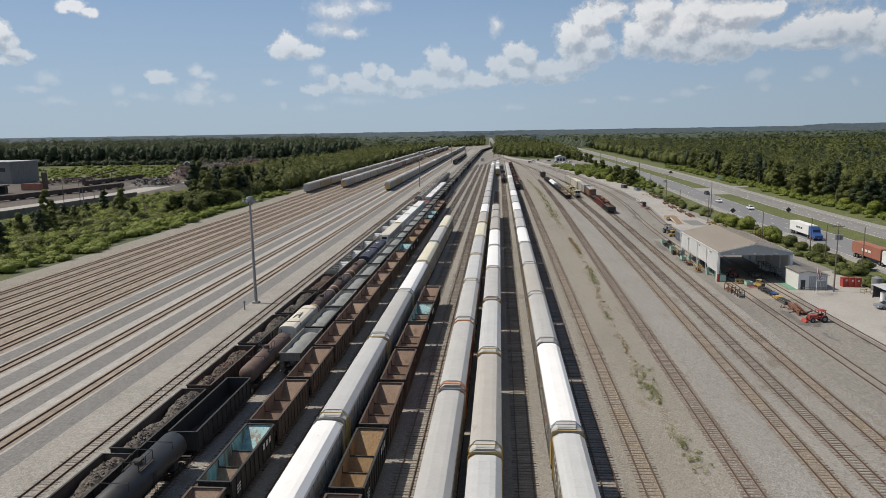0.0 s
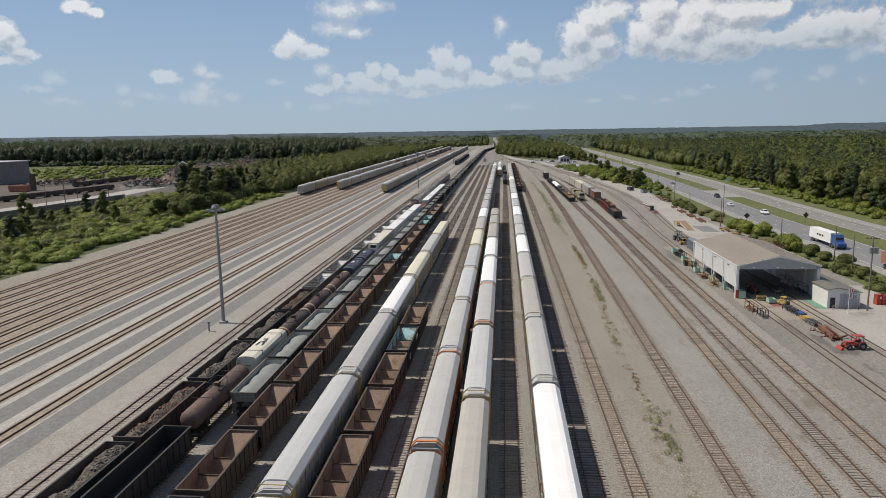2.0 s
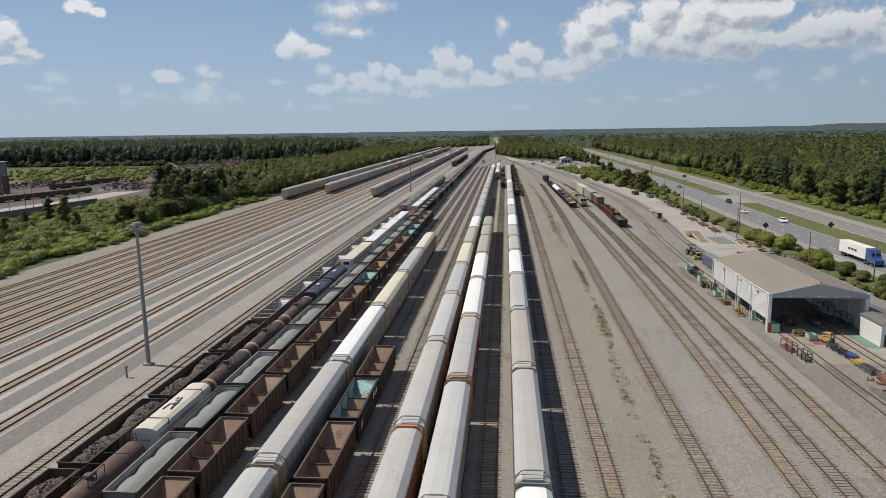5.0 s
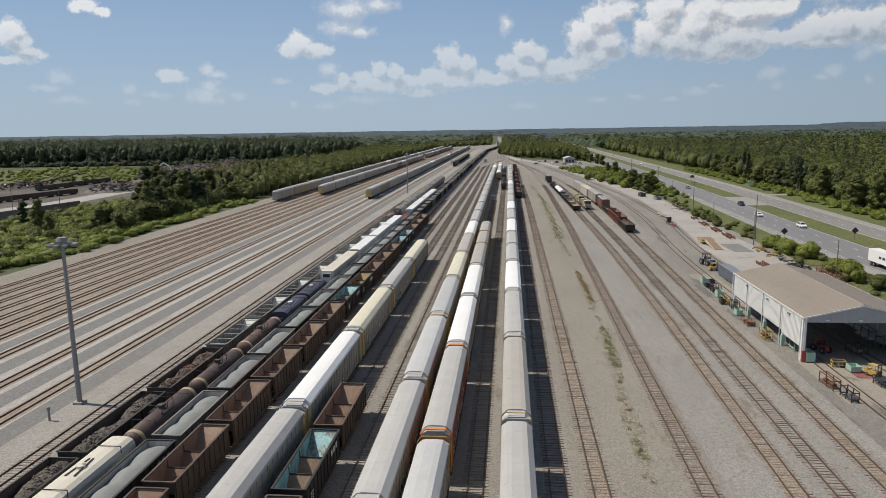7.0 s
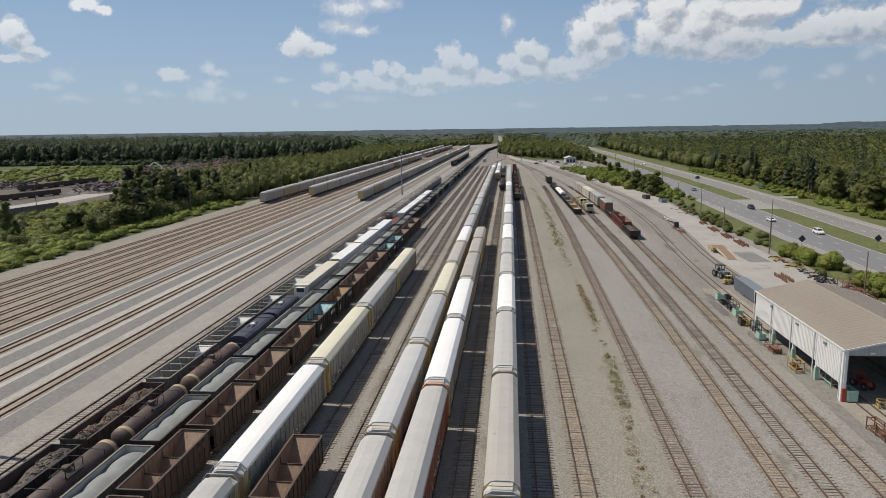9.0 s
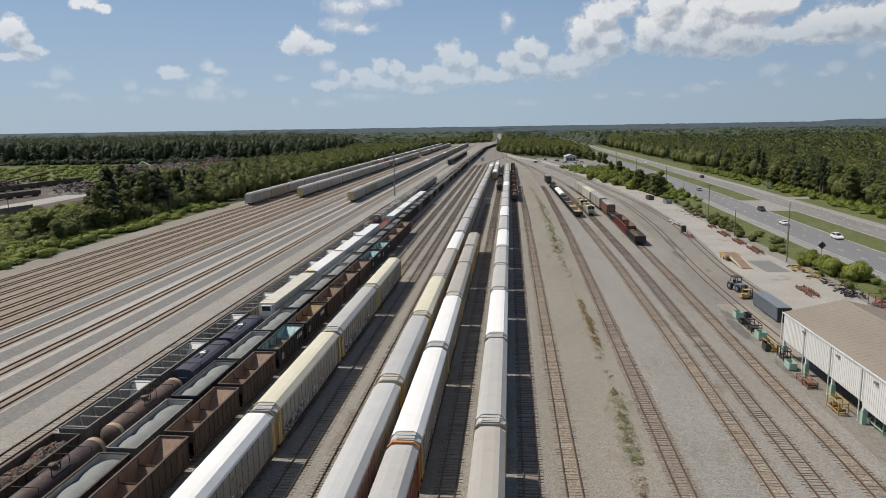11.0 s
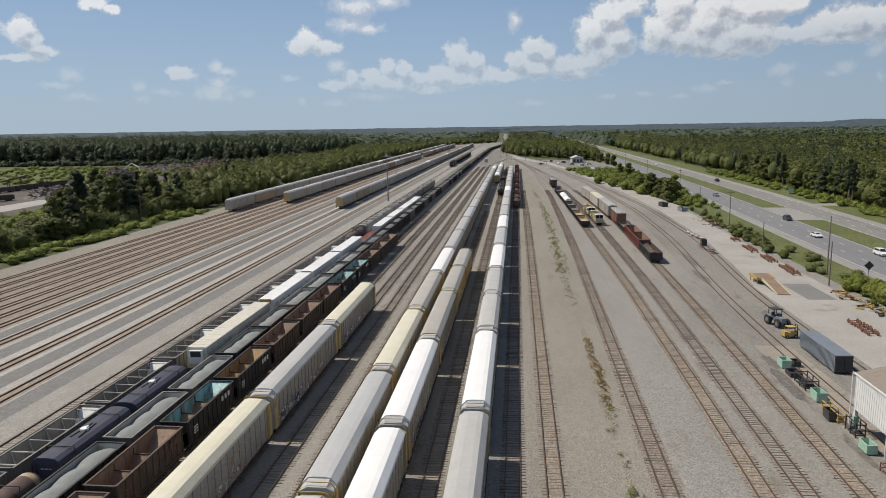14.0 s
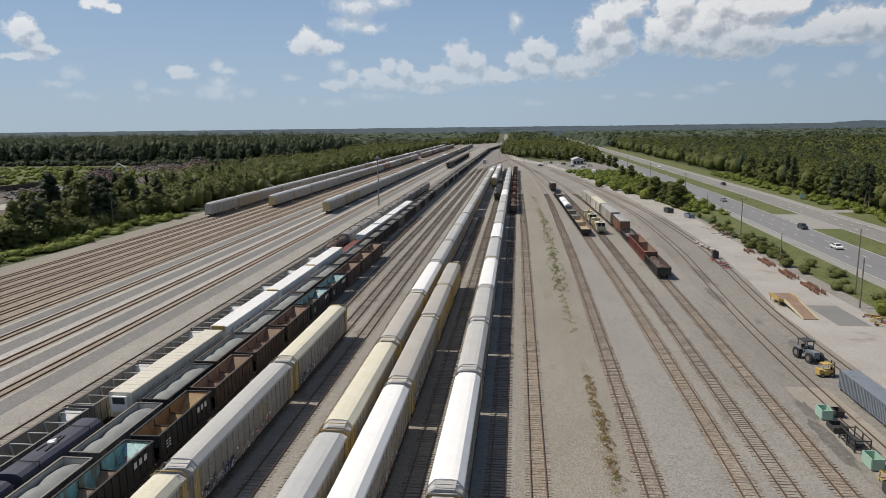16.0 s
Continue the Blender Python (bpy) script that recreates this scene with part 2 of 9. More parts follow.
# ---------------------------------------------------------------- materials
def mat(name, c1, c2, rough=0.85, big=0.05, fine=6.0, grain=0.35, bump=0.3, metal=0.0, stretch=(1, 1, 1), spot=None, spot_at=0.62,
        spot_scale=0.8, own=False, island=0.0, lot=0.0, gloss=0.5, pebble=0.0, cell=11.0):
    """Two colours by a large noise, a fine grain in value and relief, and spots of a third colour (rust, dirt, weeds)."""
    m = bpy.data.materials.new(name)
    m.use_nodes = True
    nt = m.node_tree
    N, Lk = nt.nodes.new, nt.links.new
    bsdf = nt.nodes["Principled BSDF"]
    bsdf.inputs["Roughness"].default_value, bsdf.inputs["Metallic"].default_value = rough, metal
    bsdf.inputs["Specular IOR Level"].default_value = gloss
    co, mp = N("ShaderNodeTexCoord"), N("ShaderNodeMapping")
    mp.inputs["Scale"].default_value = stretch
    info = N("ShaderNodeObjectInfo")
    if own:        # every thing has its own stretch of the pattern
        shift = N("ShaderNodeVectorMath")
        shift.operation = "MULTIPLY_ADD"
        comb = N("ShaderNodeCombineXYZ")
        for i in range(3):
            Lk(info.outputs["Random"], comb.inputs[i])
        Lk(comb.outputs[0], shift.inputs[0])
        shift.inputs[1].default_value = (91, 57, 33)
        Lk(co.outputs["Object"], shift.inputs[2])
        Lk(shift.outputs[0], mp.inputs[0])
    else:
        Lk(co.outputs["Object"], mp.inputs[0])

    def tex(scale, detail=5, rough_=0.6):
        n = N("ShaderNodeTexNoise")
        n.inputs["Scale"].default_value, n.inputs["Detail"].default_value, n.inputs["Roughness"].default_value = scale, detail, rough_
        Lk(mp.outputs[0], n.inputs["Vector"])
        return n.outputs["Fac"]

    def ramp(v, a, b, lo=0.0, hi=1.0):
        r = N("ShaderNodeMapRange")
        for key, val in (("From Min", a), ("From Max", b), ("To Min", lo), ("To Max", hi)):
            r.inputs[key].default_value = val
        Lk(v, r.inputs["Value"])
        return r.outputs[0]

    def mix(f, a, b, kind="MIX"):
        x = N("ShaderNodeMix")
        x.data_type, x.blend_type = "RGBA", kind
        for i, v in ((0, f), (6, a), (7, b)):
            if isinstance(v, tuple):
                x.inputs[i].default_value = (*v, 1)
            elif isinstance(v, (int, float)):
                x.inputs[i].default_value = v
            else:
                Lk(v, x.inputs[i])
        return x.outputs[2]

    col = mix(ramp(tex(big), 0.3, 0.7), c1, c2)
    if spot:
        col = mix(ramp(tex(spot_scale, 7, 0.65), spot_at, spot_at + 0.1), col, spot)
    g = tex(fine, 4, 0.65)
    lo, hi = 1 - grain, 1 + grain
    gain = ramp(g, 0.33, 0.67, lo, hi)
    vec = N("ShaderNodeCombineXYZ")
    for i in range(3):
        Lk(gain, vec.inputs[i])
    col = mix(1.0, col, vec.outputs[0], "MULTIPLY")
    if pebble:     # single stones, light and dark
        for size, power in ((cell, pebble), (cell * 0.3, pebble * 0.25)):
            stones = N("ShaderNodeTexVoronoi")
            stones.inputs["Scale"].default_value = size
            Lk(co.outputs["Object"], stones.inputs["Vector"])
            one = N("ShaderNodeSeparateColor")
            Lk(stones.outputs["Color"], one.inputs[0])
            k = ramp(one.outputs[0], 0, 1, 1 - power, 1 + power)
            v3 = N("ShaderNodeCombineXYZ")
            for i in range(3):
                Lk(k, v3.inputs[i])
            col = mix(1.0, col, v3.outputs[0], "MULTIPLY")
    if lot or island:
        src = info.outputs["Random"]
        if island:
            src = N("ShaderNodeNewGeometry").outputs["Random Per Island"]
        k = ramp(src, 0, 1, 1 - (lot or island), 1 + (lot or island))
        v2 = N("ShaderNodeCombineXYZ")
        for i in range(3):
            Lk(k, v2.inputs[i])
        col = mix(1.0, col, v2.outputs[0], "MULTIPLY")
    Lk(col, bsdf.inputs["Base Color"])
    if bump:
        b = N("ShaderNodeBump")
        b.inputs["Strength"].default_value, b.inputs["Distance"].default_value = bump, 0.05
        Lk(g, b.inputs["Height"])
        Lk(b.outputs[0], bsdf.inputs["Normal"])
    return m


def foliage(name, dark, light, rough=0.6):
    m = bpy.data.materials.new(name)
    m.use_nodes = True
    nt = m.node_tree
    N, Lk = nt.nodes.new, nt.links.new
    bsdf = nt.nodes["Principled BSDF"]
    bsdf.inputs["Roughness"].default_value = rough
    bsdf.inputs["Specular IOR Level"].default_value = 0.25
    geo, co, ns, mx, info, sm = (N("ShaderNodeNewGeometry"), N("ShaderNodeTexCoord"), N("ShaderNodeTexNoise"), N("ShaderNodeMix"),
                                 N("ShaderNodeObjectInfo"), N("ShaderNodeMath"))
    ns.inputs["Scale"].default_value = 0.12
    Lk(co.outputs["Object"], ns.inputs["Vector"])
    sm.operation = "MULTIPLY_ADD"
    Lk(geo.outputs["Random Per Island"], sm.inputs[0])
    sm.inputs[1].default_value = 0.32
    ad = N("ShaderNodeMath")
    ad.operation = "MULTIPLY_ADD"
    Lk(ns.outputs["Fac"], ad.inputs[0])
    ad.inputs[1].default_value = 1.1
    ad2 = N("ShaderNodeMath")
    ad2.operation = "MULTIPLY_ADD"
    Lk(info.outputs["Random"], ad2.inputs[0])
    ad2.inputs[1].default_value, ad2.inputs[2].default_value = 0.5, -0.55
    Lk(ad2.outputs[0], ad.inputs[2])
    Lk(ad.outputs[0], sm.inputs[2])
    sm.use_clamp = True
    mx.data_type = "RGBA"
    Lk(sm.outputs[0], mx.inputs[0])
    mx.inputs[6].default_value, mx.inputs[7].default_value = (*dark, 1), (*light, 1)
    Lk(mx.outputs[2], bsdf.inputs["Base Color"])
    tr, add = N("ShaderNodeBsdfTranslucent"), N("ShaderNodeMixShader")
    Lk(mx.outputs[2], tr.inputs["Color"])
    add.inputs[0].default_value = 0.28
    Lk(bsdf.outputs[0], add.inputs[1]), Lk(tr.outputs[0], add.inputs[2])
    Lk(add.outputs[0], nt.nodes["Material Output"].inputs[0])
    return m


STREAK = (1.2, 1.2, 0.25)
LONG = (1.0, 0.12, 1.0)
M = {
    "field": mat("field_grass", (0.055, 0.075, 0.028), (0.09, 0.10, 0.04), 0.95, 0.02, 1.5, 0.5, 0.6, spot=(0.20, 0.17, 0.10), spot_scale=0.05),
    "yard": mat("yard_gravel", (0.208, 0.196, 0.176), (0.271, 0.258, 0.236), 0.95, 0.06, 8.0, 0.22, 0.7, stretch=(1, 0.35, 1), spot=(0.18, 0.158, 0.128), spot_at=0.58, spot_scale=0.25, pebble=0.31),
    "beige": mat("dusty_gravel", (0.213, 0.196, 0.166), (0.262, 0.243, 0.208), 0.95, 0.1, 8.0, 0.22, 0.7, stretch=(1, 0.35, 1), spot=(0.20, 0.172, 0.13), spot_at=0.58, spot_scale=0.2, pebble=0.28),
    "blue": mat("crushed_granite", (0.22, 0.21, 0.192), (0.268, 0.258, 0.238), 0.95, 0.08, 8.0, 0.2, 0.8, stretch=(1, 0.35, 1), spot=(0.22, 0.20, 0.175), spot_at=0.58, spot_scale=0.3, pebble=0.34),
    "brown": mat("brown_ballast", (0.218, 0.178, 0.142), (0.268, 0.224, 0.182), 0.95, 0.1, 2.6, 0.3, 0.7, stretch=LONG, spot=(0.29, 0.25, 0.20), spot_at=0.60, spot_scale=0.2, pebble=0.2, cell=7.0),
    "light": mat("pale_gravel", (0.32, 0.305, 0.284), (0.39, 0.375, 0.352), 0.95, 0.12, 4.0, 0.2, 0.5, stretch=LONG, spot=(0.28, 0.255, 0.23), spot_at=0.58, spot_scale=0.25, pebble=0.14, cell=7.0),
    "coarse": mat("coarse_gravel", (0.255, 0.242, 0.22), (0.31, 0.296, 0.27), 0.95, 0.15, 7.0, 0.2, 0.7, spot=(0.23, 0.207, 0.175), spot_at=0.60, spot_scale=0.5, pebble=0.24, cell=8.0),
    "lane": mat("asphalt_lane", (0.155, 0.152, 0.147), (0.185, 0.182, 0.175), 0.9, 0.06, 5.0, 0.14, 0.2, stretch=LONG, spot=(0.28, 0.272, 0.258), spot_at=0.68, spot_scale=0.2, pebble=0.2, cell=5.0),
    "shopyard": mat("oily_hardstand", (0.175, 0.165, 0.148), (0.238, 0.224, 0.200), 0.92, 0.07, 2.6, 0.16, 0.4, stretch=(1, 0.3, 1), spot=(0.12, 0.111, 0.098), spot_at=0.60, spot_scale=0.3, pebble=0.16, cell=6.0),
    "dirt": mat("dry_dirt", (0.20, 0.18, 0.145), (0.25, 0.228, 0.19), 0.95, 0.4, 6.0, 0.35, 0.6, spot=(0.13, 0.125, 0.065), spot_at=0.56, spot_scale=1.2, pebble=0.45),
    "bedbrown": mat("oily_ballast", (0.205, 0.182, 0.157), (0.252, 0.228, 0.199), 0.95, 0.12, 6.0, 0.3, 0.7, stretch=(1, 0.3, 1), spot=(0.24, 0.22, 0.19), spot_at=0.58, spot_scale=0.3, pebble=0.5),
    "bedrust": mat("rust_stained_ballast", (0.228, 0.187, 0.139), (0.27, 0.229, 0.182), 0.95, 0.12, 6.0, 0.3, 0.7, stretch=(1, 0.3, 1), spot=(0.24, 0.222, 0.195), spot_at=0.54, spot_scale=0.25, pebble=0.5),
    "oil": mat("oil_stain", (0.105, 0.097, 0.087), (0.15, 0.139, 0.125), 0.7, 0.5, 3.0, 0.3, 0.2, spot=(0.18, 0.165, 0.145), spot_at=0.52, spot_scale=0.9),
    "redfloor": mat("red_floor_paint", (0.20, 0.06, 0.055), (0.26, 0.10, 0.09), 0.8, 0.5, 3.0, 0.2, 0.1, spot=(0.22, 0.19, 0.16), spot_at=0.60),
    "greenfloor": mat("green_floor_paint", (0.09, 0.24, 0.16), (0.13, 0.29, 0.20), 0.8, 0.5, 3.0, 0.2, 0.1, spot=(0.22, 0.20, 0.17), spot_at=0.62),
    "concrete": mat("old_concrete", (0.305, 0.29, 0.266), (0.37, 0.353, 0.327), 0.9, 0.1, 4.0, 0.15, 0.3, spot=(0.235, 0.22, 0.20), spot_at=0.58, spot_scale=0.12, pebble=0.12),
    "slab": mat("stained_slab", (0.25, 0.225, 0.188), (0.30, 0.275, 0.238), 0.9, 0.2, 4.0, 0.15, 0.3, spot=(0.17, 0.15, 0.125), spot_at=0.58, spot_scale=0.3, pebble=0.12),
    "patch": mat("asphalt_patch", (0.17, 0.17, 0.165), (0.20, 0.20, 0.195), 0.9, 0.2, 5.0, 0.1, 0.2),
    "road": mat("highway_asphalt", (0.17, 0.172, 0.178), (0.21, 0.212, 0.218), 0.9, 0.05, 5.0, 0.1, 0.15, stretch=LONG),
    "paleroad": mat("pale_asphalt", (0.25, 0.242, 0.228), (0.295, 0.287, 0.27), 0.9, 0.05, 5.0, 0.12, 0.15, stretch=LONG, spot=(0.20, 0.195, 0.185), spot_at=0.58, spot_scale=0.3, pebble=0.1),
    "road2": mat("worn_asphalt", (0.195, 0.19, 0.182), (0.24, 0.234, 0.224), 0.9, 0.05, 5.0, 0.12, 0.15, stretch=(0.5, 0.02, 1), spot=(0.15, 0.147, 0.142), spot_at=0.56, spot_scale=0.6, pebble=0.1),
    "verge": mat("mown_verge", (0.082, 0.102, 0.028), (0.122, 0.132, 0.042), 0.95, 0.06, 2.0, 0.35, 0.5, spot=(0.17, 0.15, 0.085), spot_at=0.60, spot_scale=0.1, pebble=0.3, cell=3.0),
    "soil": mat("dark_soil", (0.07, 0.06, 0.05), (0.13, 0.11, 0.095), 0.95, 0.05, 1.0, 0.5, 0.6),
    "line": mat("road_paint", (0.7, 0.7, 0.66), (0.6, 0.6, 0.57), 0.7, 0.5, 4, 0.15, 0),
    "rail": mat("rusty_rail", (0.105, 0.068, 0.048), (0.15, 0.10, 0.072), 0.6, 0.3, 6, 0.25, 0.2, 0.3),
    "tie": mat("creosoted_tie", (0.168, 0.132, 0.108), (0.232, 0.19, 0.16), 0.95, 1.2, 8, 0.35, 0.5, own=True, island=0.3),
    "tiepale": mat("weathered_tie", (0.205, 0.174, 0.147), (0.275, 0.24, 0.208), 0.95, 1.0, 8, 0.35, 0.5, own=True, island=0.3),
    "tieburied": mat("buried_tie", (0.212, 0.186, 0.158), (0.285, 0.256, 0.225), 0.95, 0.6, 8, 0.3, 0.5, own=True, island=0.25),
    "white": mat("white_roof_paint", (0.78, 0.78, 0.77), (0.84, 0.84, 0.83), 0.5, 0.3, 5, 0.03, 0.02, stretch=STREAK, spot=(0.55, 0.53, 0.49), spot_at=0.66, own=True),
    "grey": mat("galvanised_grey", (0.40, 0.395, 0.38), (0.45, 0.445, 0.43), 0.55, 0.3, 5, 0.05, 0.03, 0.0, stretch=STREAK, spot=(0.31, 0.295, 0.27), spot_at=0.64, own=True, lot=0.08),
    "silver": mat("zinc_roof", (0.44, 0.445, 0.44), (0.50, 0.505, 0.50), 0.5, 0.3, 5, 0.05, 0.03, 0.0, stretch=STREAK, spot=(0.36, 0.35, 0.33), spot_at=0.64, own=True, lot=0.06),
    "cream": mat("cream_roof_paint", (0.60, 0.57, 0.44), (0.66, 0.63, 0.51), 0.6, 0.3, 5, 0.07, 0.05, stretch=STREAK, spot=(0.50, 0.47, 0.37), spot_at=0.64, own=True),
    "tan": mat("taupe_roof", (0.37, 0.35, 0.32), (0.42, 0.40, 0.365), 0.6, 0.3, 5, 0.05, 0.03, 0.0, stretch=STREAK, spot=(0.27, 0.25, 0.22), spot_at=0.63, own=True, lot=0.06),
    "panel": mat("galvanised_side", (0.30, 0.275, 0.237), (0.40, 0.37, 0.322), 0.6, 0.4, 7, 0.12, 0.06, 0.0, stretch=STREAK, spot=(0.27, 0.185, 0.125), spot_at=0.62, own=True, lot=0.12),
    "panelpale": mat("pale_galvanised_side", (0.40, 0.365, 0.315), (0.52, 0.48, 0.42), 0.6, 0.4, 7, 0.12, 0.06, 0.0, stretch=STREAK, spot=(0.27, 0.185, 0.125), spot_at=0.62, own=True, lot=0.12),
    "racksand": mat("dusty_tan_side", (0.36, 0.285, 0.185), (0.43, 0.35, 0.24), 0.65, 0.4, 7, 0.14, 0.08, stretch=STREAK, spot=(0.27, 0.17, 0.10), spot_at=0.58, own=True),
    "racktan": mat("yellow_rack_side", (0.50, 0.37, 0.16), (0.56, 0.43, 0.21), 0.6, 0.4, 7, 0.12, 0.08, stretch=STREAK, spot=(0.36, 0.27, 0.15), spot_at=0.62, own=True),
    "yellow": mat("yellow_paint", (0.43, 0.29, 0.075), (0.49, 0.345, 0.11), 0.55, 0.5, 8, 0.12, 0.05, spot=(0.28, 0.16, 0.07), spot_at=0.64, own=True),
    "orange": mat("orange_paint", (0.55, 0.19, 0.06), (0.60, 0.23, 0.08), 0.55, 0.5, 8, 0.12, 0.05, own=True),
    "rackred": mat("oxide_red_side", (0.30, 0.11, 0.07), (0.34, 0.15, 0.10), 0.65, 0.4, 7, 0.15, 0.08, stretch=STREAK, own=True),
    "under": mat("black_underframe", (0.025, 0.023, 0.021), (0.05, 0.045, 0.04), 0.8, 0.8, 6, 0.3, 0.2, own=True),
    "wheel": mat("wheel_steel", (0.07, 0.05, 0.04), (0.12, 0.09, 0.07), 0.55, 1, 6, 0.2, 0.1, 0.6),
    "hbrown": mat("brown_hopper_paint", (0.062, 0.045, 0.036), (0.10, 0.072, 0.056), 0.75, 0.5, 6, 0.25, 0.15, stretch=STREAK, spot=(0.16, 0.10, 0.065), spot_at=0.60, own=True, lot=0.15),
    "hblack": mat("black_hopper_paint", (0.022, 0.022, 0.022), (0.04, 0.038, 0.036), 0.7, 0.5, 6, 0.2, 0.1, stretch=STREAK, spot=(0.085, 0.065, 0.05), spot_at=0.62, own=True),
    "hgrey": mat("grey_hopper_paint", (0.15, 0.14, 0.125), (0.20, 0.19, 0.17), 0.7, 0.5, 6, 0.2, 0.12, stretch=STREAK, spot=(0.12, 0.08, 0.055), spot_at=0.60, own=True, lot=0.12),
    "rustin": mat("worn_brown_lining", (0.20, 0.135, 0.098), (0.29, 0.205, 0.15), 0.8, 0.35, 5, 0.2, 0.1, stretch=STREAK, spot=(0.13, 0.08, 0.055), spot_at=0.60, own=True, lot=0.12),
    "orangein": mat("orange_rust_lining", (0.235, 0.14, 0.065), (0.35, 0.25, 0.14), 0.8, 0.35, 5, 0.2, 0.1, stretch=STREAK, spot=(0.14, 0.085, 0.05), spot_at=0.56, own=True),
    "tealin": mat("turquoise_lining", (0.15, 0.31, 0.335), (0.31, 0.52, 0.55), 0.5, 0.5, 5, 0.2, 0.05, stretch=STREAK, spot=(0.17, 0.135, 0.10), spot_at=0.49, own=True),
    "greyin": mat("bare_steel_lining", (0.36, 0.355, 0.335), (0.45, 0.445, 0.42), 0.7, 0.3, 5, 0.15, 0.08, stretch=STREAK, spot=(0.22, 0.18, 0.14), spot_at=0.62, own=True),
    "hopgrey": mat("dusty_grey_paint", (0.20, 0.19, 0.175), (0.26, 0.248, 0.228), 0.7, 0.5, 6, 0.2, 0.1, stretch=STREAK, spot=(0.15, 0.12, 0.095), spot_at=0.60, own=True, lot=0.15),
    "stone": mat("grey_aggregate", (0.21, 0.222, 0.218), (0.25, 0.262, 0.258), 0.95, 0.5, 9, 0.15, 0.5, own=True),
    "darkstone": mat("damp_aggregate", (0.13, 0.125, 0.115), (0.17, 0.165, 0.155), 0.95, 0.5, 9, 0.25, 0.5, own=True),
    "scrapload": mat("shredded_scrap", (0.085, 0.074, 0.064), (0.15, 0.13, 0.112), 0.9, 1.6, 5, 0.6, 0.9, spot=(0.25, 0.225, 0.195), spot_at=0.66, spot_scale=3.0, own=True),
    "tblack": mat("black_tank_paint", (0.022, 0.023, 0.025), (0.04, 0.04, 0.042), 0.45, 0.4, 6, 0.15, 0.05, own=True, spot=(0.09, 0.075, 0.06), spot_at=0.66),
    "tbrown": mat("maroon_tank_paint", (0.062, 0.042, 0.038), (0.098, 0.068, 0.060), 0.6, 0.5, 6, 0.2, 0.08, own=True, spot=(0.20, 0.13, 0.10), spot_at=0.60, spot_scale=1.4),
    "trust": mat("flaking_tank_paint", (0.085, 0.055, 0.045), (0.15, 0.10, 0.08), 0.7, 0.7, 6, 0.25, 0.15, own=True, spot=(0.27, 0.17, 0.13), spot_at=0.62, spot_scale=1.2),
    "tanpaint": mat("ochre_band_paint", (0.36, 0.26, 0.15), (0.46, 0.36, 0.24), 0.6, 0.5, 6, 0.15, 0.05, own=True),
    "navy": mat("navy_hopper_paint", (0.045, 0.047, 0.066), (0.062, 0.064, 0.088), 0.55, 0.4, 6, 0.15, 0.06, own=True, stretch=STREAK, spot=(0.12, 0.12, 0.13), spot_at=0.66),
    "ivory": mat("ivory_paint", (0.55, 0.52, 0.44), (0.62, 0.59, 0.51), 0.6, 0.4, 6, 0.1, 0.06, own=True, stretch=STREAK, spot=(0.40, 0.35, 0.27), spot_at=0.60),
    "boxwhite": mat("white_container_paint", (0.72, 0.72, 0.71), (0.79, 0.79, 0.78), 0.5, 0.4, 6, 0.05, 0.05, own=True, spot=(0.55, 0.50, 0.42), spot_at=0.68),
    "pole": mat("galvanised_pole", (0.24, 0.243, 0.247), (0.30, 0.303, 0.307), 0.5, 0.5, 6, 0.08, 0.05, 0.4),
    "wood": mat("weathered_pole_wood", (0.16, 0.13, 0.10), (0.22, 0.18, 0.145), 0.95, 0.8, 6, 0.3, 0.3, own=True),
    "siding": mat("white_metal_siding", (0.68, 0.68, 0.66), (0.74, 0.74, 0.72), 0.5, 0.2, 6, 0.05, 0.05, stretch=STREAK, spot=(0.50, 0.44, 0.36), spot_at=0.66),
    "roof": mat("tan_metal_roof", (0.235, 0.20, 0.162), (0.27, 0.235, 0.193), 0.6, 0.15, 5, 0.08, 0.1, stretch=(1, 0.2, 1), spot=(0.20, 0.172, 0.142), spot_at=0.62),
    "gable": mat("grey_gable_sheet", (0.38, 0.39, 0.395), (0.43, 0.44, 0.445), 0.55, 0.3, 6, 0.08, 0.05, stretch=STREAK),
    "dark": mat("dark_steel", (0.035, 0.035, 0.036), (0.06, 0.058, 0.056), 0.65, 1.0, 6, 0.3, 0.1, own=True),
    "steel": mat("scuffed_steel", (0.22, 0.215, 0.21), (0.30, 0.29, 0.28), 0.5, 1.0, 6, 0.2, 0.1, 0.5, own=True),
    "rust": mat("rusty_iron", (0.14, 0.065, 0.04), (0.22, 0.11, 0.07), 0.85, 1.0, 6, 0.35, 0.3, own=True, lot=0.2),
    "mint": mat("mint_green_paint", (0.30, 0.46, 0.37), (0.36, 0.52, 0.43), 0.6, 0.6, 6, 0.12, 0.05, own=True, spot=(0.22, 0.24, 0.19), spot_at=0.64),
    "navybox": mat("slate_blue_container", (0.15, 0.175, 0.208), (0.195, 0.22, 0.25), 0.55, 0.4, 6, 0.12, 0.05, stretch=STREAK, spot=(0.10, 0.10, 0.10), spot_at=0.62),
    "redpaint": mat("red_paint", (0.34, 0.045, 0.035), (0.42, 0.07, 0.05), 0.45, 0.6, 6, 0.12, 0.05, own=True),
    "gonred": mat("maroon_gondola_paint", (0.16, 0.05, 0.042), (0.21, 0.07, 0.055), 0.7, 0.5, 6, 0.2, 0.1, stretch=STREAK, own=True),
    "machine": mat("cream_yellow_machine", (0.50, 0.45, 0.29), (0.56, 0.51, 0.36), 0.6, 0.5, 6, 0.15, 0.05, own=True, spot=(0.30, 0.25, 0.16), spot_at=0.62),
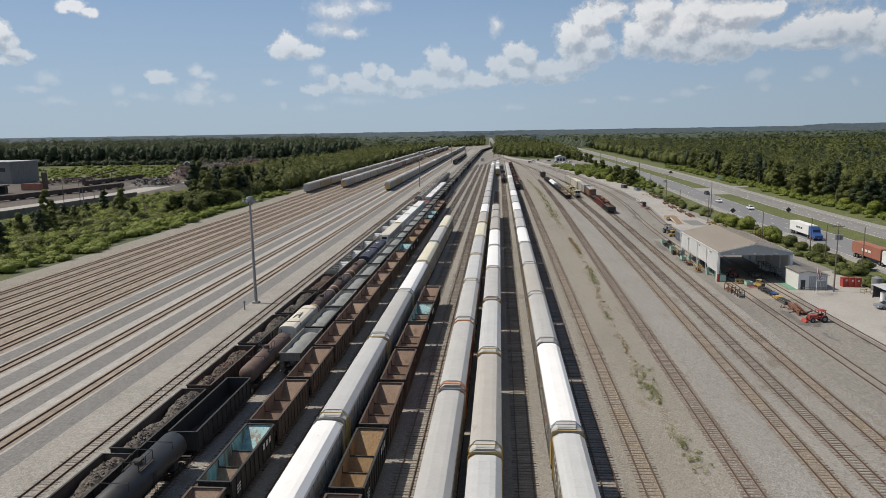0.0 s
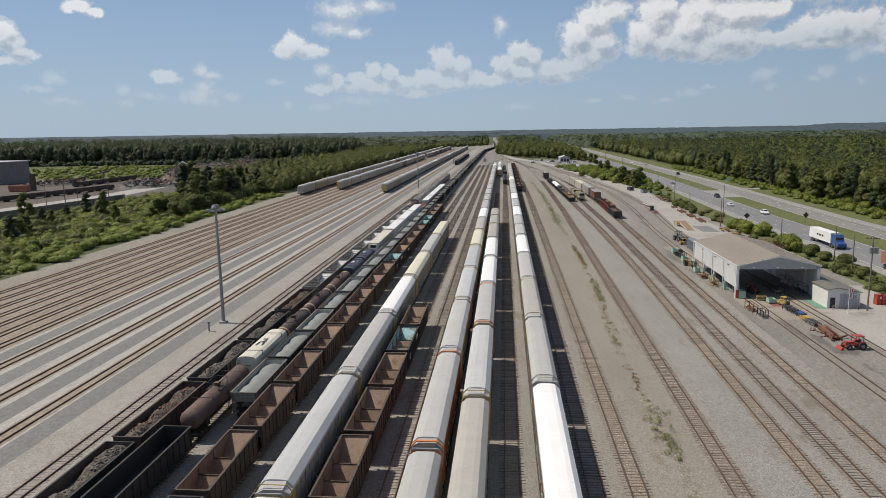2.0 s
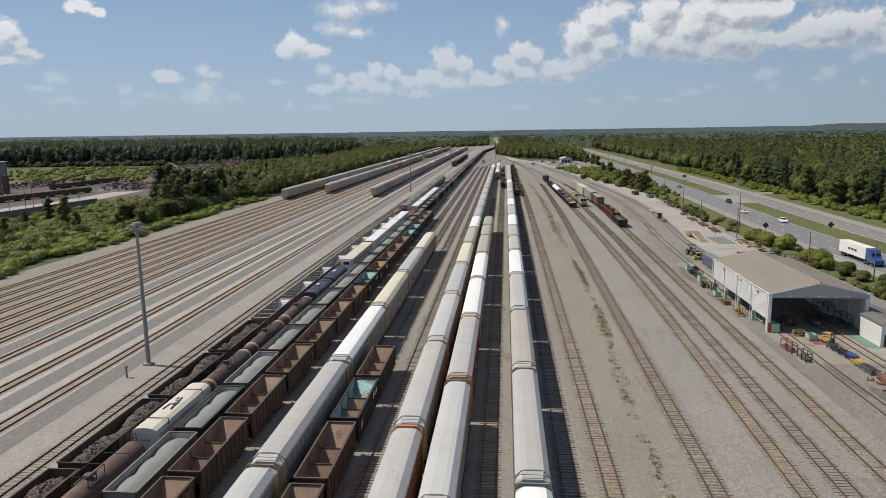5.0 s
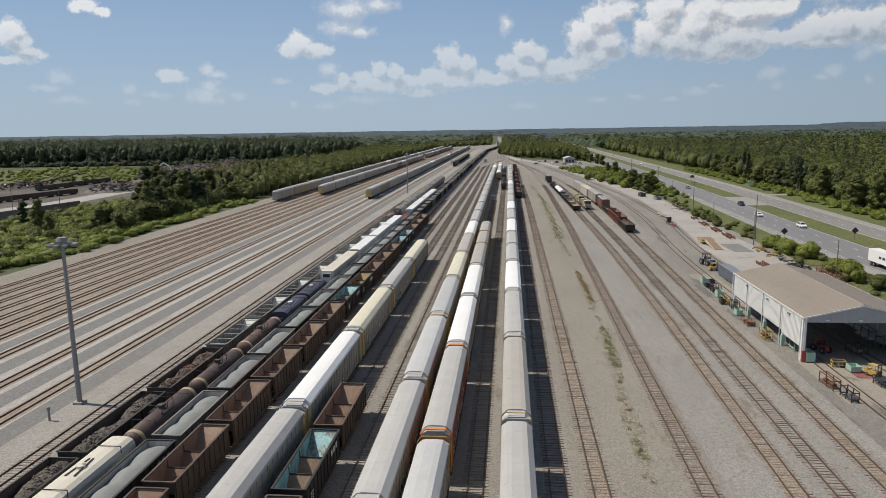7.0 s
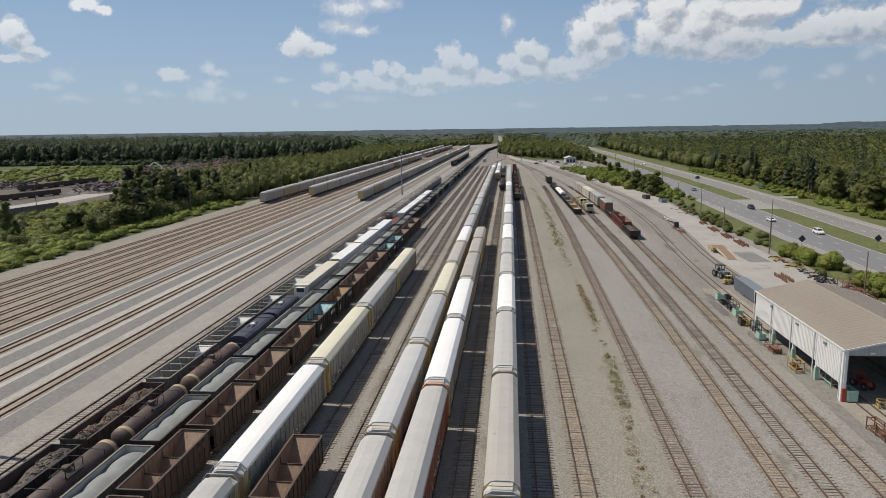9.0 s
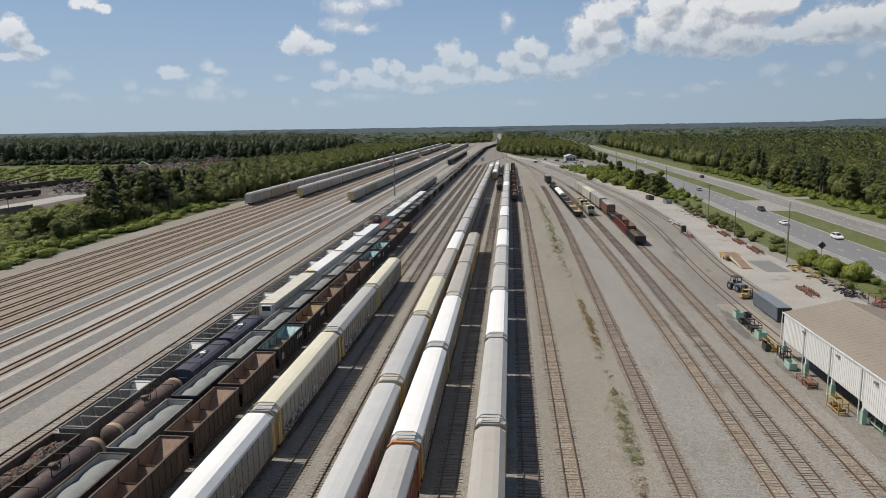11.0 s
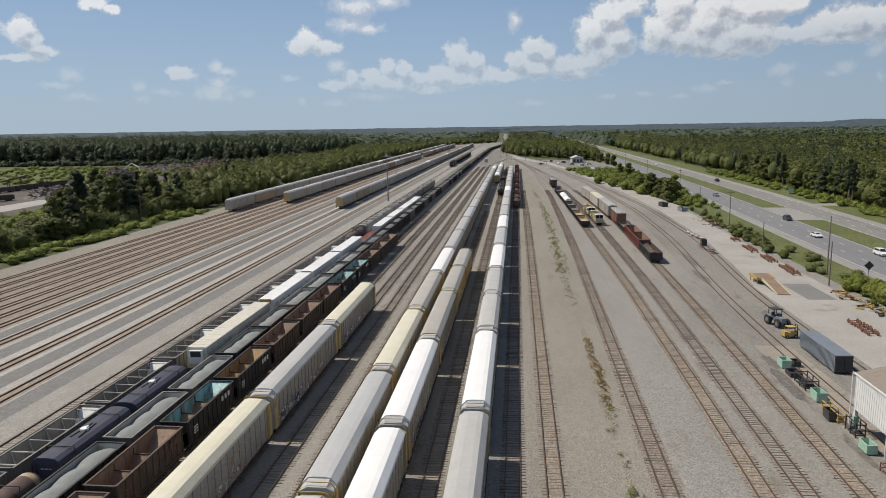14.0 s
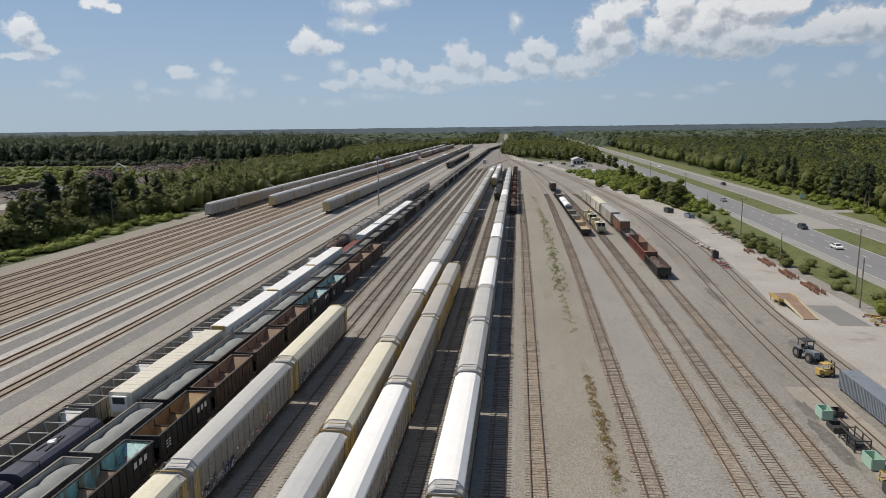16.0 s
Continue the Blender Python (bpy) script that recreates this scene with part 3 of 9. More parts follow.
    "bluecab": mat("blue_truck_paint", (0.03, 0.08, 0.25), (0.04, 0.10, 0.30), 0.3, 0.5, 6, 0.05, 0, own=True),
    "tyre": mat("black_tyre", (0.022, 0.022, 0.022), (0.035, 0.034, 0.033), 0.85, 1, 8, 0.2, 0.1),
    "carwhite": mat("white_car_paint", (0.75, 0.75, 0.75), (0.78, 0.78, 0.78), 0.25, 0.5, 6, 0.02, 0),
    "cardark": mat("dark_car_paint", (0.03, 0.035, 0.045), (0.04, 0.045, 0.055), 0.25, 0.5, 6, 0.05, 0),
    "carsilver": mat("silver_car_paint", (0.35, 0.37, 0.40), (0.40, 0.42, 0.45), 0.3, 0.5, 6, 0.02, 0, 0.6),
    "scrapheap": mat("mixed_scrap_heap", (0.10, 0.068, 0.053), (0.175, 0.125, 0.10), 0.85, 0.3, 1.2, 0.7, 0.9, spot=(0.34, 0.33, 0.32), spot_at=0.60, spot_scale=0.5),
    "glaze": mat("vehicle_glass", (0.02, 0.025, 0.03), (0.03, 0.035, 0.04), 0.08, 1, 4, 0, 0),
    "leaf": foliage("broad_leaves", (0.098, 0.116, 0.033), (0.152, 0.166, 0.050)),
    "leafdark": foliage("pine_needles", (0.047, 0.066, 0.035), (0.078, 0.102, 0.048)),
    "weed": foliage("dry_weeds", (0.21, 0.145, 0.06), (0.36, 0.265, 0.12)),
    "weedgreen": foliage("green_weeds", (0.15, 0.17, 0.055), (0.26, 0.275, 0.095)),
    "leafbright": foliage("shrub_leaves", (0.112, 0.150, 0.028), (0.225, 0.262, 0.056)),
    "leafyellow": foliage("yellow_green_leaves", (0.165, 0.20, 0.038), (0.29, 0.315, 0.072)),
    "bark": mat("grey_bark", (0.11, 0.09, 0.07), (0.17, 0.14, 0.11), 0.95, 1.0, 6, 0.4, 0.6, own=True),
    # darkened in colour for the crown shade that the flat sheet lacks
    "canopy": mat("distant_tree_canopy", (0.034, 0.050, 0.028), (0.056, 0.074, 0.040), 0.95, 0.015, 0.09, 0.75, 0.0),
    # the blue-grey haze of distance is put into this base colour
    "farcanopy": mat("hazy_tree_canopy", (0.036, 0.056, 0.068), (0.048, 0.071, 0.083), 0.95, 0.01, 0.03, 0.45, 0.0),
    # forest floor: the shade under the trees is put into its dark colour
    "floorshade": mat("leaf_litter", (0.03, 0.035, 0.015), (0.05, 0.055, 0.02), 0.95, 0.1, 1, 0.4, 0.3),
}


# ---------------------------------------------------------------- mesh helpers
def box(bm, x0, x1, y0, y1, z0, z1):
    v = [bm.verts.new(p) for p in ((x0, y0, z0), (x1, y0, z0), (x1, y1, z0), (x0, y1, z0), (x0, y0, z1), (x1, y0, z1), (x1, y1, z1), (x0, y1, z1))]
    for f in ((3, 2, 1, 0), (4, 5, 6, 7), (0, 1, 5, 4), (1, 2, 6, 5), (2, 3, 7, 6), (3, 0, 4, 7)):
        bm.faces.new([v[i] for i in f])
    return v


def beam(bm, p, q, w=0.1, h=None):
    """A square bar from p to q."""
    p, q = Vector(p), Vector(q)
    d = (q - p).normalized()
    up = Vector((0, 0, 1)) if abs(d.z) < 0.9 else Vector((0, 1, 0))
    a = d.cross(up).normalized() * (w / 2)
    b = a.cross(d).normalized() * ((h or w) / 2)
    v = [bm.verts.new(c + s * a + t * b) for c in (p, q) for s, t in ((-1, -1), (1, -1), (1, 1), (-1, 1))]
    for f in ((0, 1, 2, 3), (7, 6, 5, 4), (0, 4, 5, 1), (1, 5, 6, 2), (2, 6, 7, 3), (3, 7, 4, 0)):
        bm.faces.new([v[i] for i in f])


def prism(bm, pts, y0, y1):
    """A profile of (x, z) points, drawn along y."""
    a = [bm.verts.new((x, y0, z)) for x, z in pts]
    b = [bm.verts.new((x, y1, z)) for x, z in pts]
    n = len(pts)
    bm.faces.new(a), bm.faces.new(b[::-1])
    for i in range(n):
        bm.faces.new((a[(i + 1) % n], a[i], b[i], b[(i + 1) % n]))


def plan_prism(bm, pts, z0, z1, raised=None):
    """A plan of (x, y) points, drawn upwards; sides whose number is in raised take the second material."""
    a = [bm.verts.new((x, y, z0)) for x, y in pts]
    b = [bm.verts.new((x, y, z1)) for x, y in pts]
    n = len(pts)
    bm.faces.new(a), bm.faces.new(b)
    for i in range(n):
        f = bm.faces.new((a[i], a[(i + 1) % n], b[(i + 1) % n], b[i]))
        if raised and i in raised:
            f.material_index = 1


def ribbed(x0, x1, y0, y1, rib, depth, n, both=True):
    """Plan of a wall along y with n ribs standing out of it; gives the points and the numbers of the rib faces."""
    pts, top = [], set()
    for side in (1, -1):
        if side < 0 and not both:
            pts += [(x0, y1), (x0, y0)]
            break
        x = x1 if side > 0 else x0
        ys = [y0 + rib + i * (y1 - y0 - 2 * rib) / (n - 1) for i in range(n)]
        for y in ys if side > 0 else ys[::-1]:
            k = len(pts)
            top.add(k + 1)
            pts += [(x, y - side * rib / 2), (x + side * depth, y - side * rib / 2), (x + side * depth, y + side * rib / 2), (x, y + side * rib / 2)]
    return pts, top


def side_prism(bm, pts, x0, x1):
    """A profile of (y, z) points, drawn along x."""
    a = [bm.verts.new((x0, y, z)) for y, z in pts]
    b = [bm.verts.new((x1, y, z)) for y, z in pts]
    n = len(pts)
    bm.faces.new(a[::-1]), bm.faces.new(b)
    for i in range(n):
        bm.faces.new((a[i], a[(i + 1) % n], b[(i + 1) % n], b[i]))


def tube(bm, p, q, r, r2=None, n=12, caps=True):
    p, q = Vector(p), Vector(q)
    r2 = r if r2 is None else r2
    d = (q - p).normalized()
    up = Vector((0, 0, 1)) if abs(d.z) < 0.9 else Vector((1, 0, 0))
    a = d.cross(up).normalized()
    b = a.cross(d).normalized()
    ring = [[bm.verts.new(c + (a * math.cos(2 * math.pi * i / n) + b * math.sin(2 * math.pi * i / n)) * rr) for i in range(n)] for c, rr in ((p, r), (q, r2))]
    for i in range(n):
        bm.faces.new((ring[0][i], ring[0][(i + 1) % n], ring[1][(i + 1) % n], ring[1][i]))
    if caps:
        bm.faces.new(ring[0][::-1]), bm.faces.new(ring[1])
    return ring


def loft(bm, first, y0, second, y1):
    """A body between two outlines of (x, z) points, across y."""
    a = [bm.verts.new((x, y0, z)) for x, z in first]
    b = [bm.verts.new((x, y1, z)) for x, z in second]
    n = len(first)
    bm.faces.new(a), bm.faces.new(b[::-1])
    for i in range(n):
        bm.faces.new((a[(i + 1) % n], a[i], b[i], b[(i + 1) % n]))


def lathe_y(bm, stations, x, z, n=16):
    """A round body along y from (y, radius) stations."""
    rings = [[bm.verts.new((x + r * math.sin(2 * math.pi * i / n), y, z + r * math.cos(2 * math.pi * i / n))) for i in range(n)] for y, r in stations]
    for a, b in zip(rings, rings[1:]):
        for i in range(n):
            bm.faces.new((a[i], a[(i + 1) % n], b[(i + 1) % n], b[i]))
    bm.faces.new(rings[0][::-1]), bm.faces.new(rings[-1])


def grid(bm, x0, x1, y0, y1, nx, ny, height):
    """A sheet with height(x, y)."""
    rows = [[bm.verts.new((x, y, height(x, y))) for x in np.linspace(x0, x1, nx + 1)] for y in np.linspace(y0, y1, ny + 1)]
    for a, b in zip(rows, rows[1:]):
        for i in range(nx):
            bm.faces.new((a[i], a[i + 1], b[i + 1], b[i]))


def part(name, bm, material, parent=None, label="", smooth=False):
    me = bpy.data.meshes.new(name)
    bmesh.ops.recalc_face_normals(bm, faces=bm.faces)
    bm.to_mesh(me)
    bm.free()
    me.materials.append(M[material])
    if smooth:
        me.polygons.foreach_set("use_smooth", [True] * len(me.polygons))
    ob = new(name, me)
    if parent:
        ob.parent = parent
    if label:
        ob["label"] = label
    return ob


def share(ob, parent, m):
    """One more object on the mesh of ob."""
    o = new(ob.name.split(".")[0], ob.data)
    o.parent = parent
    o.matrix_basis = m
    return o


def root(name, label, category, group="", kind=""):
    return tagged(new(name), label, category, group, kind)


B = bmesh.new

# ---------------------------------------------------------------- ground, yard surfaces, highway
def poly_sheet(name, pts, z, material, label, category, parent=None):
    """A flat outline, cut into slices between the heights of its corners."""
    ys = sorted({p[1] for p in pts})
    bm = B()
    edges = list(zip(pts, pts[1:] + pts[:1]))
    for ya, yb in zip(ys, ys[1:]):
        mid = (ya + yb) / 2
        hit = []
        for p, q in edges:
            if min(p[1], q[1]) < mid < max(p[1], q[1]):
                at = lambda y, p=p, q=q: p[0] + (q[0] - p[0]) * (y - p[1]) / (q[1] - p[1])
                hit.append((at(mid), at(ya), at(yb)))
        hit.sort()
        for l, r in zip(hit[::2], hit[1::2]):
            ring = [(l[1], ya), (r[1], ya), (r[2], yb), (l[2], yb)]
            ring = [c for i, c in enumerate(ring) if math.dist(c, ring[i - 1]) > 1e-6]
            if len(ring) > 2:
                bm.faces.new([bm.verts.new((x, y, z)) for x, y in ring])
    me = bpy.data.meshes.new(name)
    bm.to_mesh(me)
    bm.free()
    me.materials.append(M[material])
    ob = new(name, me)
    return tagged(ob, label, category, kind="structure")


def strip(name, x0, x1, y0, y1, z, material, label, category):
    return poly_sheet(name, [(x0, y0), (x1, y0), (x1, y1), (x0, y1)], z, material, label, category)


def hshift(y):
    """How far the highway bends away to the east."""
    return 0.03 * max(0.0, min(y, 430) - 220) + 0.005 * max(0.0, y - 430)


def ribbon(name, x0, x1, ys, z, material, label, category, shift=hshift):
    bm = B()
    rows = [(bm.verts.new((x0 + shift(y), y, z)), bm.verts.new((x1 + shift(y), y, z))) for y in ys]
    for a, b in zip(rows, rows[1:]):
        bm.faces.new((a[0], a[1], b[1], b[0]))
    ob = part(name, bm, material)
    if ob.data.polygons[0].normal.z < 0:
        ob.data.flip_normals()
    return tagged(ob, label, category, kind="structure")


poly_sheet("ground", [(-4900, -900), (4900, -900), (4900, 4900), (-4900, 4900)], -0.06, "field", "rough grassland reaching to the horizon", "ground")
poly_sheet("pavement_yard", [(-127, -150), (72.9, -150), (72.9, 348), (52, 560), (34, 700), (-6, 900), (-10, 1300), (-40, 3000), (-50, 3000), (-30, 1560), (-128, 1300), (-128, 400)],
           0.0, "yard", "grey gravel surface of a railway yard", "gravel yard")
strip("pavement_brown", -120.6, -86.8, -150, 1290, 0.012, "brown", "brown dusty ballast between storage tracks", "ballast")
strip("pavement_service", -126.5, -121.0, -150, 1290, 0.012, "beige", "dusty service road at the edge of the yard", "dirt road")
strip("pavement_pale", -86.8, -57.9, -150, 1290, 0.010, "light", "pale fine gravel between loading tracks", "gravel")
for i, (a, b) in enumerate(((-86.0, -83.1), (-78.7, -75.2), (-69.5, -66.1), (-61.3, -57.9))):
    strip(f"pavement_lane_{i + 1}", a, b, -150, 1290, 0.025, "lane", "grey asphalt driving lane between loading tracks", "asphalt lane")
for i, a in enumerate((-81.3, -72.05, -63.1)):
    strip(f"pavement_trackbed_{i + 1}", a - 1.4, a + 1.4, -150, 1290, 0.02, "brown", "brown filled track bed between pale shoulders", "ballast")
strip("pavement_coarse", -57.9, -46.7, -150, 1200, 0.02, "coarse", "pale coarse stone beside the storage track", "gravel")
poly_sheet("pavement_beige", [(5.6, -150), (17.2, -150), (18.4, 128), (19.4, 260), (17.5, 420), (9.5, 640), (6.0, 640)], 0.02, "beige", "beige dusty gravel with weeds between tracks", "gravel")
DIRT_X, DIRT_Y = (13.2, 13.3, 13.2, 15.2, 15.8, 15.0, 15.4, 15.5, 15.0, 13.0), (-20, 20, 60, 98, 140, 200, 245, 287, 333, 420)
bm = B()
last = None
for k in range(430):
    y = -20 + 0.9 * k
    x = float(np.interp(y, DIRT_Y, DIRT_X)) + 0.5 * noise.noise(Vector((y * 0.07, 2.2, 0)))
    w = max(0.08, 0.75 + 1.3 * noise.noise(Vector((y * 0.06, 4.4, 0)))) + 0.35 * noise.noise(Vector((y * 0.6, 1.1, 0)))
    u = 0.4 * noise.noise(Vector((y * 0.5, 8.8, 0)))
    pair_ = (bm.verts.new((x - max(0.05, w), y, 0.026)), bm.verts.new((x + max(0.05, w * 0.8 + u), y, 0.026)))
    if last:
        bm.faces.new((last[0], last[1], pair_[1], pair_[0]))
    last = pair_
tagged(part("pavement_dirt", bm, "dirt"), "thin strip of brown dirt with dry grass", "dirt strip", kind="structure")
poly_sheet("pavement_granite", [(18.8, -150), (24.2, -150), (26.6, 128), (26.4, 260), (24.5, 400), (22.5, 400), (22.0, 260), (20.6, 128)], 0.02, "blue", "blue-grey crushed stone between tracks", "gravel")
poly_sheet("pavement_hardstand", [(37.8, -150), (72, -150), (72, 130), (55, 130), (58, 260), (62, 330), (50, 330), (44.5, 220), (40.2, 140), (39.2, 60)], 0.024, "shopyard", "oil-stained hardstand beside the workshop", "hardstand")
poly_sheet("pavement_apron", [(54.6, 126), (69.3, 126), (69.6, 250), (72, 348), (66, 420), (54, 520), (48.5, 590), (43.5, 590), (50, 500), (58.5, 400), (61.0, 330), (60.4, 262), (57.4, 222), (54.5, 195), (54.3, 162)],
           0.035, "concrete", "pale worn concrete apron along the yard", "concrete apron")
poly_sheet("pavement_forecourt", [(53.4, 30), (72, 30), (72, 104), (62.6, 104), (62.6, 84), (54.2, 84), (54.2, 76), (53.4, 76)], 0.036, "concrete", "pale concrete forecourt beside the workshop", "concrete apron")
poly_sheet("pavement_road", [(43.5, 590), (48.5, 590), (36, 690), (8, 800), (-4, 940), (-7, 1200), (-11, 1200), (-9, 940), (1, 790), (30, 680)], 0.03, "light", "pale gravel road curving to the main line", "gravel road")
poly_sheet("pavement_office", [(22, 650), (60, 600), (84, 600), (84, 720), (30, 760)], 0.02, "shopyard", "grey parking ground round the yard office", "parking ground")
strip("pavement_patch", 61.0, 66.5, 184, 198, 0.045, "patch", "dark asphalt patch in the concrete apron", "asphalt patch")
strip("pavement_slab", 41.2, 46.6, 118, 154, 0.045, "slab", "stained concrete slab round the shop track", "concrete slab")
strip("pavement_shopfront", 41.4, 54.2, 75.8, 92, 0.045, "slab", "stained concrete in front of the workshop", "concrete slab")
strip("pavement_red_floor", 46.9, 49.0, 85.2, 91.0, 0.052, "redfloor", "faded red painted floor before the workshop", "floor paint")
strip("pavement_green_floor", 54.9, 56.2, 83.6, 91.4, 0.052, "greenfloor", "green painted walkway beside the annex", "floor paint")


def stain(i, x, y, rx, ry):
    """A dark patch with a ragged rim."""
    bm = B()
    rim = [bm.verts.new((x + rx * math.cos(a) * k, y + ry * math.sin(a) * k, 0.049 + 0.001 * i)) for a, k in
           ((0.26 * j, 1 + 0.45 * noise.noise(Vector((j * 0.9, i * 3.1, 0.5)))) for j in range(24))]
    bm.faces.new(rim)
    ob = part(f"pavement_stain_{i}", bm, "oil")
    if ob.data.polygons[0].normal.z < 0:
        ob.data.flip_normals()
    tagged(ob, "dark oily stain soaked into the ground", "oil stain", kind="structure")


for i, (x, y, rx, ry) in enumerate(((40.2, 137, 0.9, 6.5), (41.2, 146.5, 0.8, 3), (46.4, 62, 0.8, 5), (44.4, 70, 0.5, 6), (50.2, 172, 1.6, 3.5), (46.0, 205, 1.0, 8), (48.4, 225, 1.2, 9),
                                    (40.4, 118, 0.5, 4), (47.5, 58, 2.0, 2.0))):
    stain(i + 1, x, y, rx, ry)
for i, (a, b) in enumerate((((54.35, 126), (54.1, 162)), ((54.1, 162), (54.3, 195)))):
    bm = B()
    beam(bm, (*a, 0.06), (*b, 0.06), 0.5, 0.16)
    tagged(part(f"trim_kerb_{i + 1}", bm, "concrete"), "low pale concrete kerb along the apron", "kerb", kind="structure")

HY = [-150, 60, 160, 220, 300, 400, 520, 700, 1000, 1500, 2400]
ribbon("pavement_verge", 72.8, 140, HY, -0.02, "verge", "mown grass verge along the highway", "grass verge")
ribbon("road_west", 85.6, 99.6, HY, 0.03, "road", "dark asphalt carriageway of a divided highway", "road")
ribbon("pavement_shoulder_west", 82.6, 85.6, HY, 0.02, "paleroad", "pale asphalt shoulder of the highway", "road shoulder")
ribbon("road_east", 109.2, 120.6, HY, 0.03, "road2", "pale grey carriageway of a divided highway", "road")
ribbon("pavement_shoulder_east", 120.6, 124.2, HY, 0.02, "paleroad", "pale asphalt shoulder of the highway", "road shoulder")
ribbon("road_crossover", 99.6, 109.2, [300, 338], 0.035, "paleroad", "paved opening in the grass median", "road")
ribbon("road_side", 124.2, 150, [344, 352], 0.03, "paleroad", "paved side road into the woods", "road")
for i, (u, w) in enumerate(((86.0, 0.16), (99.1, 0.16), (109.7, 0.16), (120.2, 0.16))):
    ribbon(f"trim_edge_line_{i + 1}", u, u + w, HY, 0.045, "line", "white painted edge line", "road marking")
for i, u in enumerate((90.4, 94.9, 113.2, 116.8)):
    for j in range(24):
        y = 90 + 12.2 * j
        ribbon(f"trim_lane_dash_{i + 1}_{j + 1}", u, u + 0.16, [y, y + 3.1], 0.045, "line", "white painted lane dash", "road marking")


# ---------------------------------------------------------------- tracks
def along(pts, y):
    """The x of a track's middle at y, smooth through its points."""
    if y <= pts[0][1]:
        return pts[0][0]
    for (xa, ya), (xb, yb) in zip(pts, pts[1:]):
        if y <= yb:
            s = (y - ya) / (yb - ya)
            return xa + (xb - xa) * s
    return pts[-1][0]


def curve(pts):
    """Points of a track, made denser and rounded."""
    ys = np.arange(pts[0][1], pts[-1][1] + 0.1, 6.0 if len(pts) > 2 else 79.0)
    xs = np.array([along(pts, y) for y in ys])
    if len(pts) > 2:
        for _ in range(14):
            xs[1:-1] = (xs[:-2] + xs[1:-1] * 2 + xs[2:]) / 4
    return list(zip(xs.tolist(), ys.tolist()))


RAIL_TOP = 0.2
track_count = 0
tie_mesh = None


def joined_boxes(name, centres, angles, size, material, parent, label):
    """Many boxes in one mesh."""
    n = len(centres)
    c = np.array(((-1, -1, -1), (1, -1, -1), (1, 1, -1), (-1, 1, -1), (-1, -1, 1), (1, -1, 1), (1, 1, 1), (-1, 1, 1)), float) * np.array(size) / 2
    ca, sa = np.cos(angles)[:, None], np.sin(angles)[:, None]
    v = np.stack([c[None, :, 0] * ca - c[None, :, 1] * sa, c[None, :, 0] * sa + c[None, :, 1] * ca, np.repeat(c[None, :, 2], n, 0)], -1) + np.array(centres)[:, None]
    f = np.array(((4, 5, 6, 7), (0, 1, 5, 4), (1, 2, 6, 5), (2, 3, 7, 6), (3, 0, 4, 7)))
    faces = (np.arange(n)[:, None, None] * 8 + f[None]).reshape(-1, 4)
    me = bpy.data.meshes.new(name)
    me.from_pydata(v.reshape(-1, 3).tolist(), [], faces.tolist())
    me.materials.append(M[material])
    ob = new(name, me)
    ob.parent = parent
    return tagged(ob, label, kind="stuff")


def track(pts, ties="dark", tie_to=420, pieces=None, gap=0.58):
    """Two rails on ties. pieces: the stretch in which each tie is an object of its own."""
    global track_count
    track_count += 1
    base = root(f"track_{track_count}", "railway track with rusty rails and wooden ties", "railway track", "tracks of the yard", "structure")
    pts = curve(pts)
    for s in (-0.75, 0.75):
        bm = B()
        last = None
        for x, y in pts:
            ring = [bm.verts.new((x + s + dx, y, z)) for dx, z in ((-0.07, 0.03), (0.07, 0.03), (0.07, 0.05), (0.04, 0.07), (0.045, RAIL_TOP), (-0.045, RAIL_TOP), (-0.04, 0.07), (-0.07, 0.05))]
            if last:
                for i in range(8):
                    bm.faces.new((last[i], last[(i + 1) % 8], ring[(i + 1) % 8], ring[i]))
            last = ring
        part("rail", bm, "rail", base)
    if not ties:
        return base
    rng = random.Random(track_count)
    cs, an = [], []
    y = pts[0][1]
    while y < min(tie_to, pts[-1][1]):
        x = float(np.interp(y, [p[1] for p in pts], [p[0] for p in pts]))
        d = float(np.interp(y + 3, [p[1] for p in pts], [p[0] for p in pts])) - x
        a = -math.atan2(d, 3) + rng.uniform(-0.03, 0.03)
        c = (x + rng.uniform(-0.09, 0.09), y + rng.uniform(-0.08, 0.08), 0.012 + rng.uniform(-0.014, 0.01))
        if pieces and pieces[0] < y < pieces[1]:
            PIECES.append((base, c, a, ties))
        else:
            cs.append(c), an.append(a)
        y += gap
    joined_boxes("ties", cs, np.array(an), (2.6, 0.175, 0.1), {"dark": "tie", "pale": "tiepale", "buried": "tieburied"}[ties], base, "rows of worn wooden ties")
    return base


PIECES = []
for x in (-117.6, -112.8, -108.0, -103.2, -98.3, -93.6, -88.8, -81.3, -72.05, -63.1):
    track([(x, -80), (x, 1263)], ties=None)
track([(-52.2, -80), (-52.2, 1000)], "pale", 330)
YARD_X = (-44.5, -40.3, -36.2, -32.2, -28.2, -24.05, -20.0, -16.0, -12.1, -7.95, -4.05, 0.0, 4.0)
for x in YARD_X:
    track([(x, -80), (x, 640), (x * 0.72 - 8, 1050)], "buried" if x in (-28.2, -24.05, -20.0, -16.0, -4.05) else "dark", 640 if x in (-28.2, -24.05, -20.0, -16.0, -4.05, 4.0) else 330)
LADDER = [(-36.5, 470), (-31, 560), (-16.5, 686), (-4, 800), (-8, 900)]
track(LADDER, None)
bm = B()
last = None
